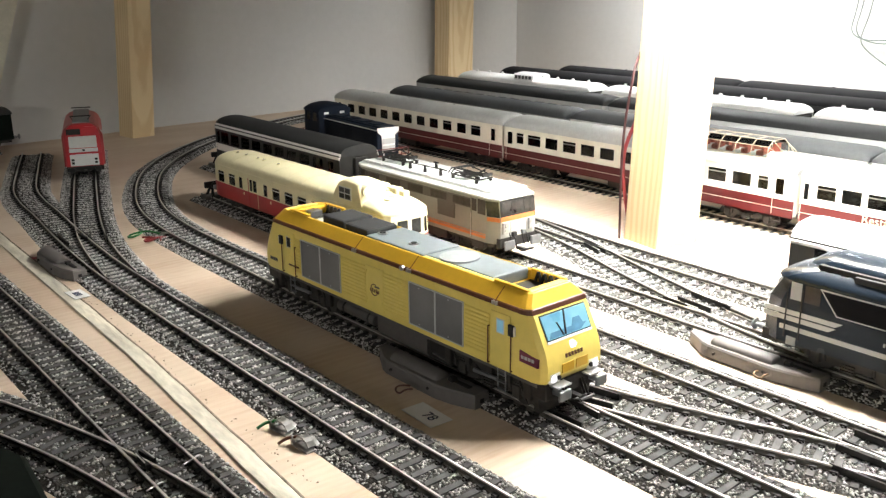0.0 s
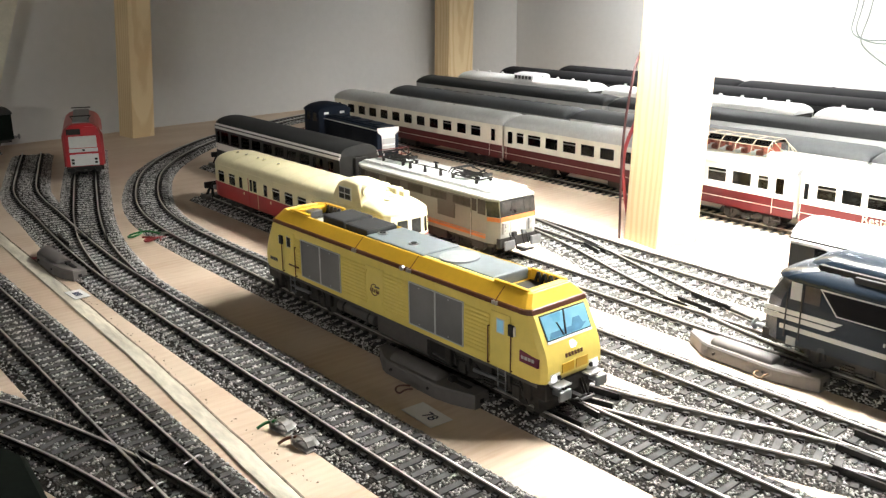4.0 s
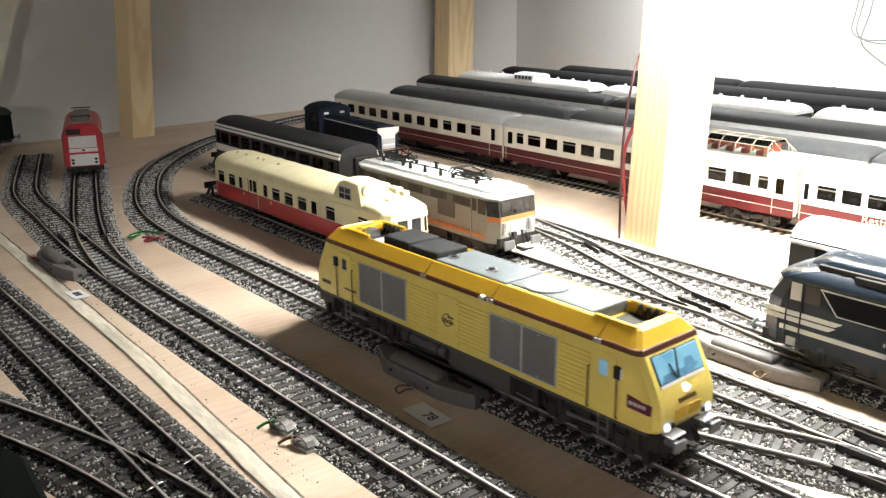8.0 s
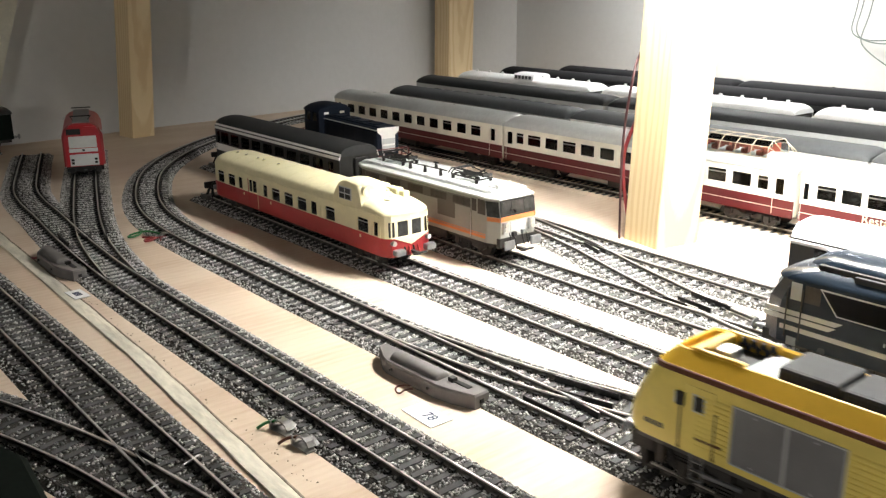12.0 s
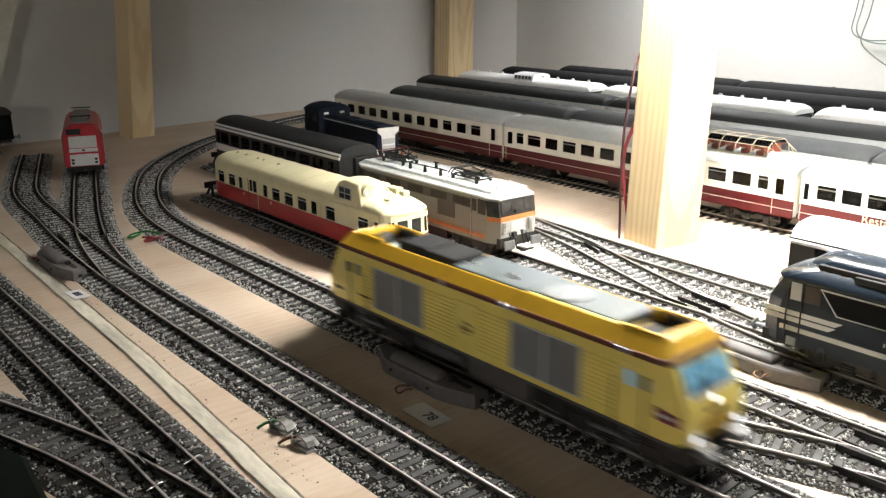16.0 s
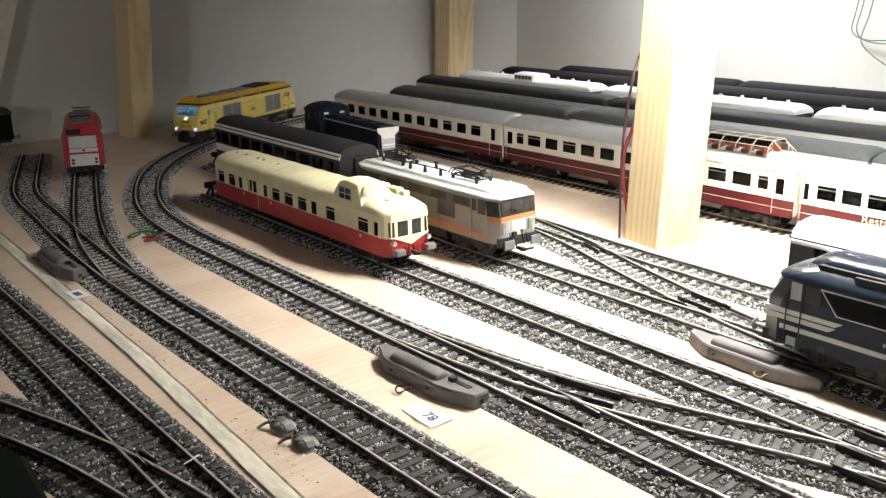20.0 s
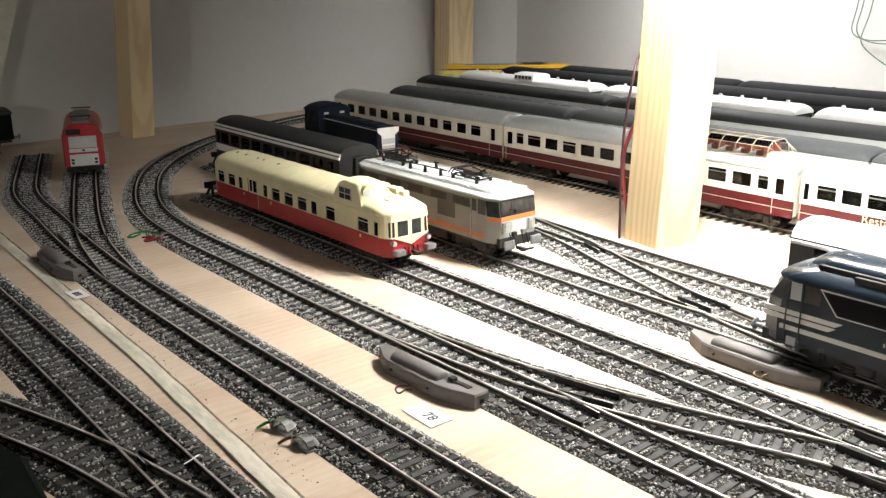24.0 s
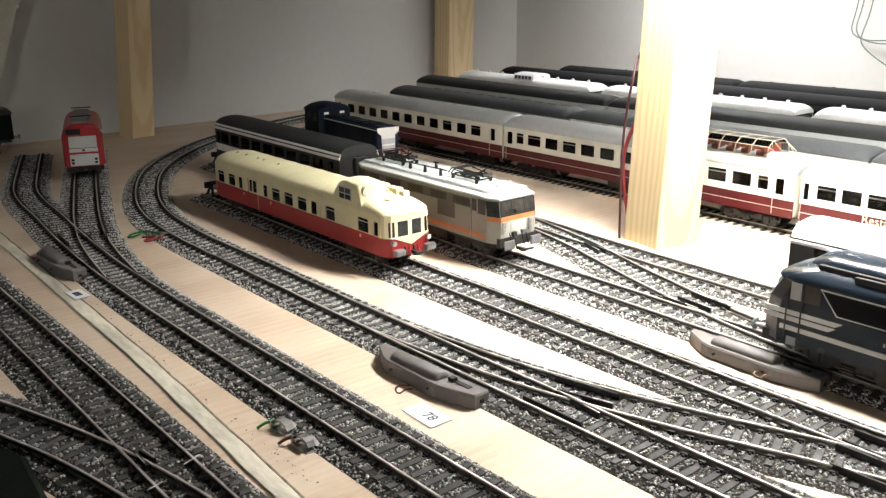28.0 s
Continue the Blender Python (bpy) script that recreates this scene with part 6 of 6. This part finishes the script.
coach("dark grey coach with a smooth roof in storage", pose(-0.112, 0.6730, RAILTOP), 0.300, COACHGREY, PALEGREY, DARKROOF, plain, zg=0.0375, zt=0.0460)
for u in (-0.7800, -0.5350, -0.2900, -0.0450):
    wc = coach("white coach with a white roof and round vents in storage", pose(u, 0.7550, RAILTOP), 0.226, WHITE, WHITE, WHITEROOF, plain[:11], zg=0.0370, zt=0.0450, end=BLACK)
    for q in range(9):
        part("roof_vent", tube((-0.096 + q * 0.024, 0.001, 0.0445), (-0.096 + q * 0.024, 0.001, 0.0472), 0.0022, 10, 0.0015), WHITEROOF, wc)
    if u == -0.7800:
        # glazed roof bay on the first white coach
        bay = part("roof_bay", loft([[(x, y, z) for y, z in arch(0.0150, 0.0420, 0.0500, 11, 0.5)] + [(x, -0.014, 0.0400), (x, 0.014, 0.0400)] for x in (-0.010, 0.022)]), WHITEROOF, wc, "white raised roof bay")
        for q in range(5):
            part("bay_window", box(-0.0080 + q * 0.0058, -0.0040 + q * 0.0058, -0.0152, -0.0146, 0.0430, 0.0470), MIDROOF, bay)
for u in (-0.730, -0.420, -0.110):
    coach("black-roofed coach standing in the storage yard", pose(u, 0.8150, RAILTOP), 0.300, COACHGREY, COACHGREY, BLACKROOF, plain, zg=0.0385, zt=0.0475)
for u in (-0.700, -0.430, -0.160):
    coach("long black coach standing in the last storage row", pose(u, 0.8750, RAILTOP), 0.264, BLACK, BLACK, BLACKROOF, plain, zg=0.0390, zt=0.0480, vents=[(-0.1, 0), (-0.03, 0), (0.06, 0)])
# ---- point motors, cards, wires and other small things on the board
MOTORGREY = material("motor_grey_plastic", (0.13, 0.12, 0.115), 0.6, var=0.08)
PAPER = material("white_card", (0.80, 0.80, 0.79), 0.8, var=0.03)
INK = material("blue_black_ink", (0.03, 0.04, 0.09), 0.7)
GREENWIRE = material("green_wire", (0.03, 0.16, 0.05), 0.45)
REDWIRE = material("red_wire", (0.22, 0.03, 0.03), 0.45)
BROWNWIRE = material("brown_wire", (0.10, 0.035, 0.02), 0.45)
DARKREDWIRE = material("dark_red_cable", (0.035, 0.008, 0.010), 0.5)
COPPER = material("copper_wire", (0.20, 0.13, 0.08), 0.4, 0.7)
GREYWIRE = material("grey_green_wire", (0.12, 0.15, 0.13), 0.5)
TIN = material("tinned_clip", (0.50, 0.49, 0.47), 0.30, 0.9, var=0.1)
DARKGREEN = material("dark_green_paint", (0.006, 0.009, 0.007), 0.9, var=0.2)
DARKGREEN.node_tree.nodes["Principled BSDF"].inputs["Specular IOR Level"].default_value = 0.1


def point_motor(u, v, turn, label):
    o = thing("point_motor", label, "point motor", pose(u, v, 0.0, 0, 0, turn), "point motors")
    out = [(0, 0), (0.0008, -0.0042), (0.0110, -0.0104), (0.0150, -0.0116), (0.0460, -0.0122), (0.0540, -0.0108), (0.0640, -0.0074), (0.0640, 0.0)]
    base = bmesh.new()
    loft([[(x, y, 0.0) for x, y in out], [(x, y, 0.0052) for x, y in out], [(x * 0.985 + 0.0004, y * 0.94 - 0.0002, 0.0060) for x, y in out]], base)
    part("casing", base, MOTORGREY, o, "grey plastic casing with tapered ends")
    smooth(part("coil_cover", loft([[(x, -0.0060 + y * k, 0.0052 + (z - 0.0052) * k) for y, z in arch(0.0040, 0.0052, 0.0088, 11, 0.6)] for x, k in ((0.0146, 0.75), (0.0156, 1.0), (0.0434, 1.0), (0.0444, 0.75))]), MOTORGREY, o, "raised rounded coil cover"), 50)
    part("slot", box(0.0475, 0.0580, -0.0052, -0.0030, 0.0058, 0.0063), BLACK, o)
    part("lever", box(0.0472, 0.0500, -0.0062, -0.0034, 0.0060, 0.0078, 0.0003), BLACK, o, "small black lever")
    for x in (0.0185, 0.0420):
        part("screw", tube((x, -0.0126, 0.0030), (x, -0.0112, 0.0030), 0.0006, 8), BLACK, o)
    part("end_hole", box(0.0636, 0.0643, -0.0048, -0.0030, 0.0020, 0.0036), BLACK, o)
    return o


point_motor(-0.2945, 0.2020, 3.0, "grey point motor beside the main line's points")
point_motor(-0.2190, 0.3185, 0.3, "grey point motor beside the blue diesel's track")
point_motor(-0.5520, 0.1330, 2.0, "grey point motor beside the diverging points")
for (u, v, d) in ((-0.2610, 0.1850, 1), (-0.1790, 0.3060, 1)):
    wire("wire_loop", [(u + 0.003, v + 0.003, 0.003), (u, v + 0.001, 0.0030), (u - 0.002, v - 0.001, 0.0020), (u + 0.001, v - 0.0025, 0.001), (u + 0.004, v - 0.002, 0.0014), (u + 0.003, v, 0.0026), (u + 0.006, v + 0.002, 0.0030)], 0.0004, COPPER if v > 0.3 else BROWNWIRE, None, "")
for ob in [x for x in bpy.data.objects if x.name.startswith("wire_loop")]:
    tagged(ob, "bare copper wire loop at the motor's foot", "wire", "feeder wires")


def card(u, v, w, h, turn, label, text=None):
    o = thing("paper_card", label, "paper card", pose(u, v, 0.0, 0, 0, turn), "numbered cards")
    part("card", box(-w / 2, w / 2, -h / 2, h / 2, 0.0002, 0.0005), PAPER, o)
    if text:
        lettering("number", text, h * 0.62, Matrix.Translation((0.0022, -0.0002, 0.0006)), INK, o)
    else:
        for q in range(3):
            part("ink_bar", box(-0.0030 + q * 0.0022, -0.0016 + q * 0.0022, -0.0017, 0.0017, 0.0005, 0.0007), INK, o)
    return o


card(-0.2385, 0.1812, 0.0185, 0.0102, -1, "white paper card with the number 78 on the board", "78")
cd = card(-0.4605, 0.1215, 0.0150, 0.0082, 4, "white paper card with blurred figures lying on the lath")
cd.matrix_basis = pose(-0.4605, 0.1215, 0.0012, 0, 0, 4)

# plywood lath between the boards
lath = thing("wooden_lath", "rough pale plywood lath glued along the board's joint", "lath")
bm = bmesh.new()
K = 60
rng = np.random.default_rng(9)
rings = []
for i in range(K + 1):
    u = -0.80 + (0.72) * i / K
    j = rng.uniform(-0.0003, 0.0003, 4)
    v = 0.1176 - max(0.0, u + 0.36) * 0.033
    rings.append([(u, v - 0.0036 + j[0], 0.0), (u, v - 0.0034 + j[1], 0.0009), (u, v - 0.0008, 0.0010 + j[3] * 0.3), (u, v + 0.0012, 0.0010), (u, v + 0.0033 + j[2], 0.0008), (u, v + 0.0036 + j[2], 0.0)])
part("lath", loft(rings, bm), LATH, lath)
GLUE = material("old_glue", (0.30, 0.245, 0.18), 0.85, var=0.35, scale=300)
line = [[(r[5][0], r[5][1] + d, z) for d, z in ((0.0002, 0.0), (0.0003, 0.0004), (0.0010, 0.0003), (0.0012, 0.0))] for r in rings]
part("glue_line", loft(line), GLUE, lath, "brown line of old glue")
bits = STONE_RNG.uniform((-0.46, 0.1215, 0.0001), (-0.20, 0.1255, 0.0002), (70, 3))
crumbs = stones("sawdust_crumbs", bits, STONE_RNG.uniform(0.00012, 0.0004, 70), None, GLUE)
tagged(crumbs, "small brown crumbs of glue and sawdust on the board", "crumbs", kind="stuff")


def feeder_clip(u, v, turn, mat, label):
    o = thing("feeder_clip", label, "rail clip", pose(u, v, 0.0, 0, 0, turn), "rail feeder clips")
    part("plate", box(-0.0050, 0.0050, -0.0034, 0.0034, 0.0, 0.0006, 0.0002), TIN, o)
    part("tongue", prism([(-0.0040, 0.0006), (-0.0030, 0.0026), (-0.0012, 0.0036), (0.0010, 0.0036), (0.0026, 0.0026), (0.0036, 0.0012), (0.0040, 0.0016), (0.0028, 0.0034), (0.0008, 0.0042), (-0.0016, 0.0042), (-0.0036, 0.0030), (-0.0046, 0.0006)], "y", -0.0020, 0.0012), TIN, o, "bent tinned tongue")
    part("spring", prism([(-0.0010, 0.0006), (-0.0002, 0.0030), (0.0030, 0.0022), (0.0050, 0.0008), (0.0046, 0.0004), (0.0028, 0.0017), (0.0002, 0.0024)], "y", 0.0014, 0.0030), TIN, o)
    part("jaw", prism([(-0.0050, 0.0), (-0.0056, 0.0030), (-0.0042, 0.0036), (-0.0038, 0.0)], "y", -0.0032, -0.0022), TIN, o)
    part("jaw", prism([(-0.0050, 0.0), (-0.0052, 0.0026), (-0.0042, 0.0030), (-0.0038, 0.0)], "y", 0.0016, 0.0032), TIN, o)
    wire("wire_end", [(-0.003, -0.001, 0.0028), (-0.0050, -0.0025, 0.0032), (-0.0066, -0.0050, 0.0022), (-0.0070, -0.0072, 0.0008)], 0.0006, mat, o, "")
    return o


feeder_clip(-0.2625, 0.1345, 8, GREENWIRE, "shiny tinned feeder clip with a green wire")
feeder_clip(-0.2470, 0.1345, 4, BROWNWIRE, "shiny tinned feeder clip with a brown wire")
for k, (mat, pts) in enumerate(((GREENWIRE, [(-0.540, 0.2000, 0.002), (-0.549, 0.1970, 0.004), (-0.558, 0.1900, 0.003), (-0.556, 0.1800, 0.001), (-0.548, 0.1830, 0.002), (-0.554, 0.1930, 0.003), (-0.570, 0.1950, 0.001)]),
                               (REDWIRE, [(-0.537, 0.2000, 0.002), (-0.535, 0.1930, 0.003), (-0.541, 0.1870, 0.002), (-0.536, 0.1855, 0.001), (-0.533, 0.1920, 0.003), (-0.540, 0.1960, 0.002), (-0.549, 0.1890, 0.001)]))):
    tagged(wire("feeder_wire", pts, 0.00065, mat), "tangled %s wire fed to the rail" % ("green" if k == 0 else "red"), "wire", "feeder wires")
feeder_clip(-0.5400, 0.2005, 100, REDWIRE, "small tinned feeder clip under tangled wires")

# cable down the post, wires on the wall
tagged(wire("cable", [(-0.3678, 0.4620, 0.1245), (-0.3597, 0.4450, 0.1159), (-0.3416, 0.4180, 0.1122), (-0.3434, 0.4165, 0.0944), (-0.3461, 0.4160, 0.0757), (-0.3466, 0.4155, 0.0568), (-0.3462, 0.4150, 0.0359), (-0.3453, 0.4150, 0.0146), (-0.3518, 0.4231, 0.0)], 0.0008, DARKREDWIRE), "dark red cable hanging down the pine post", "cable")
tagged(wire("cable", [(-0.3790, 0.4640, 0.0), (-0.3800, 0.4620, 0.012), (-0.3825, 0.4600, 0.030), (-0.3825, 0.4600, 0.046), (-0.3790, 0.4600, 0.058), (-0.3700, 0.4600, 0.075), (-0.3500, 0.4560, 0.11)], 0.0013, material("pink_red_cable", (0.36, 0.04, 0.05), 0.5)), "bright red cable behind the pine post", "cable")
for pts in ([(-0.503, 0.994, 0.20), (-0.503, 0.994, 0.132), (-0.512, 0.993, 0.107), (-0.505, 0.992, 0.0965), (-0.486, 0.992, 0.092), (-0.468, 0.992, 0.0936), (-0.42, 0.994, 0.100)],
            [(-0.495, 0.994, 0.20), (-0.497, 0.994, 0.132), (-0.506, 0.993, 0.110), (-0.500, 0.991, 0.095), (-0.480, 0.991, 0.0895), (-0.462, 0.992, 0.090), (-0.41, 0.994, 0.092)],
            [(-0.485, 0.994, 0.20), (-0.4875, 0.994, 0.132), (-0.494, 0.993, 0.108), (-0.498, 0.992, 0.093), (-0.4926, 0.992, 0.084), (-0.464, 0.992, 0.0655), (-0.42, 0.994, 0.045)]):
    tagged(wire("wall_wire", pts, 0.0007, GREYWIRE), "thin grey-green wire hanging on the white wall", "wire", "wires on the wall")


# black plug on the board's edge beside the far point motor
plug = thing("wire_plug", "small black wire plug beside the far point motor", "plug", pose(-0.5344, 0.1253, 0.0, 0, 0, 20))
part("housing", box(-0.0045, 0.0045, -0.0022, 0.0022, 0.0, 0.0042, 0.0006), BLACK, plug)
part("pin", tube((0.0045, 0.0, 0.0024), (0.0078, 0.0, 0.0024), 0.0006, 8), COPPER, plug)
wire("lead", [(-0.0045, 0.0, 0.0024), (-0.0075, -0.0012, 0.0026), (-0.0110, -0.0005, 0.0012), (-0.0150, 0.0020, 0.0007)], 0.0006, REDWIRE, plug, "short red lead")

# buffer stops at the ends of two sidings
def buffer_stop(u, v, turn):
    o = thing("buffer_stop", "black plastic buffer stop at a siding's end", "buffer stop", pose(u, v, 0.0, 0, 0, turn), "buffer stops")
    for s in (-1, 1):
        bm = tube((-0.012, s * 0.008, 0.003), (0.000, s * 0.008, 0.0150), 0.0010, 8)
        tube((0.000, s * 0.008, 0.003), (0.000, s * 0.008, 0.0165), 0.0011, 8, None, bm)
        tube((0.0005, s * 0.008, 0.0140), (0.0040, s * 0.008, 0.0140), 0.0020, 12, None, bm)
        part("frame", bm, BLACK, o)
    part("beam", box(-0.0012, 0.0012, -0.0140, 0.0140, 0.0120, 0.0165, 0.0005), BLACK, o)
    part("ballast_mound", box(-0.014, -0.002, -0.012, 0.012, 0.0, 0.0050, 0.0015), DARKBAND, o)
    return o


buffer_stop(-0.612, 0.2749, 1)
buffer_stop(-0.726, 0.3325, 0)


# frogs and check rails of the points
def bar(a, b, width, z0, z1, flare=0.0):
    """A thin upright bar from a to b, bent aside at both ends."""
    a, b = Vector(a), Vector(b)
    d = (b - a).normalized()
    n = Vector((-d.y, d.x))
    path = [a + n * flare, a + d * 0.003, b - d * 0.003, b + n * flare]
    return prism([tuple(p + n * width / 2) for p in path] + [tuple(p - n * width / 2) for p in reversed(path)], "z", z0, z1)


def frog(u, v, turn, flip, label, wings=(((0.001, -0.0002), (0.0232, 0.0068)), ((0.002, -0.0014), (0.0250, -0.0028))), checks=(((-0.0077, 0.0080), (0.0198, 0.0147)), ((-0.0029, -0.0142), (0.0262, -0.0133)))):
    """Black wing rails round the tip and check rails inside the outer rails."""
    o = thing("points_frog", label, "railway points", pose(u, v, 0.0, 0, 0, turn), "points frogs")
    f = lambda p: (p[0], p[1] * flip)
    for k, (a, b) in enumerate(wings):
        w = part("wing_rail", bar(f(a), f(b), 0.0010, 0.0020, 0.0046), BLACK, o, "black plastic wing rail")
        part("rail_tip", bar(f((b[0] - 0.008, b[1] - (b[1] - a[1]) * 0.33)), f(b), 0.0004, 0.0046, 0.0048), RAIL, w, "bright rail end")
    for a, b in checks:
        part("check_rail", bar(f(a), f(b), 0.0008, 0.0020, 0.0047), BLACK, o, "black plastic check rail")
    part("frog_nose", prism([(0.0005, -0.0008), (0.0125, -0.0002 * flip), (0.0125, 0.0016 * flip)], "z", 0.0020, 0.0044), BLACK, o)
    return o


frog(-0.2179, 0.2286, 0, 1, "black frog of the main line's points")
frog(-0.1275, 0.2722, 0, 1, "black frog where the branch joins the siding", (((0.0005, 0.0036), (0.0240, 0.0016)), ((0.0008, -0.0012), (0.0240, -0.0006))), (((0.0, 0.0130), (0.0240, 0.0130)), ((0.0060, -0.0152), (0.0300, -0.0138))))
frog(-0.3500, 0.3900, -15, 1, "black frog of the points beside the post", (((0.0, 0.0), (0.0200, 0.0012)), ((0.001, -0.0016), (0.0190, -0.0030))), ())
frog(-0.2530, 0.3520, -8, 1, "black frog on the slanting connection", (((0.0, 0.0), (0.0210, 0.0006)), ((-0.0040, -0.0060), (0.0180, -0.0050))), (((-0.0010, 0.0105), (0.0250, 0.0100)),))
frog(-0.5560, 0.1590, 178, -1, "black frog of the diverging points")
frog(-0.2750, 0.0840, 4, -1, "black frog of the crossing track", (((0.0, 0.0), (0.0110, 0.0012)), ((0.001, -0.0014), (0.0100, -0.0026))), ())
for p, q in (((-0.2555, 0.0933), (-0.2582, 0.0999)), ((-0.2476, 0.0780), (-0.2498, 0.0837))):
    tagged(part("feeder_pin", tube((*p, 0.0043), (*q, 0.0043), 0.0003, 6), STEEL), "thin bare metal wire across the rails", "wire", "rail cross wires")

# slanting batten on the wall
batten = thing("wall_batten", "cream slanting batten fixed to the white wall", "batten")
part("batten", loft([[(x, 0.312, 0.36), (x, 0.190, 0.001), (x, 0.160, 0.001), (x, 0.282, 0.36)] for x in (-0.977, -0.998)]), material("cream_batten", (0.62, 0.60, 0.50), 0.7, var=0.08), batten)

# dark object of unknown kind at the wall, built as a goods van
van = thing("goods_van", "dark green van built for an unidentified dark object", "wagon", pose(-0.957, 0.1640, 0.0045, 0, 0, -85))
part("body", box(-0.045, 0.045, -0.0150, 0.0150, 0.0080, 0.0330, 0.0008), DARKGREEN, van)
roof_part(van, 0.0460, 0.0156, 0.0330, 0.0390, DARKROOF, 0.003, 0.75)
for x in (-0.028, 0.028):
    for s in (-1, 1):
        mesh_part("wheel", wheel_mesh(0.0053), van, pose(x, s * 0.0087, 0.0052, 0, 0, 0 if s > 0 else 180))
part("underframe", box(-0.043, 0.043, -0.0125, 0.0125, 0.0050, 0.0082), UNDER, van)
buffers(van, 0.045, 0.0095)
buffers(van, -0.045, 0.0095)

# dark green case standing at the very corner of the board
case = thing("control_case", "very dark green control case at the corner of the board", "case")
top = [(-0.33, 0.036), (-0.258, 0.0425), (-0.2485, 0.046), (-0.2088, 0.044), (-0.15, 0.02), (-0.15, -0.03), (-0.33, -0.03)]
part("case_body", loft([[(x, y, 0.0) for x, y in top], [(x, y, 0.0270) for x, y in top], [(x * 0.995 - 0.0012, y * 0.97 - 0.0005, 0.0290) for x, y in top]]), DARKGREEN, case, "dark green case body")
part("case_lid", box(-0.31, -0.20, -0.02, 0.025, 0.0290, 0.0302, 0.0005), DARKGREEN, case)
LINE = spline(MAIN, 0.002)


def on_line(s):
    xy, tan, d = LINE
    return np.array((np.interp(s, d, xy[:, 0]), np.interp(s, d, xy[:, 1])))


def loco_pose(s):
    """Standing on its two bogies, front towards the start of the line."""
    a, b = on_line(s - 0.065), on_line(s + 0.065)
    c = (a + b) / 2
    return pose(c[0], c[1], RAILTOP, 0, 0, math.degrees(math.atan2(a[1] - b[1], a[0] - b[0])))


# seconds, metres along the main line
RUN = [(0, .8465), (6.15, .8465), (6.5, .842), (7, .831), (7.5, .816), (8, .7985), (8.5, .7805), (9, .7595), (9.5, .7405), (10, .720), (10.5, .698), (11, .6715), (11.5, .6445), (12, .6145), (12.5, .5845),
       (13.0, .557), (13.5, .537), (13.85, .530), (14.2, .535), (14.5, .5525), (14.7, .5785), (14.9, .6065), (15.1, .6345), (15.3, .6645), (15.5, .6985), (15.7, .7325), (15.9, .7685), (16.1, .8065), (16.3, .8405), (16.5, .8785),
       (16.7, .9205), (17.0, .990), (17.25, 1.045), (17.5, 1.095), (17.75, 1.147), (18, 1.197), (18.5, 1.297), (19, 1.382), (19.5, 1.457), (20, 1.524), (20.5, 1.606), (21, 1.692), (21.5, 1.782), (21.9, 1.875), (22.3, 2.01), (22.7, 2.19), (23.0, 2.29), (23.2, 2.295),
       (23.5, 2.228), (23.75, 2.115), (24, 1.985), (24.2, 1.885), (24.4, 1.788), (24.7, 1.656), (25, 1.516), (25.3, 1.385), (25.6, 1.262), (25.9, 1.152), (26.2, 1.043), (26.5, .953), (26.8, .846), (27.1, .754), (27.4, .662), (27.7, .581), (28, .505)]


def motions():
    walk(loco, [(t, loco_pose(s)) for t, s in RUN])


motions()
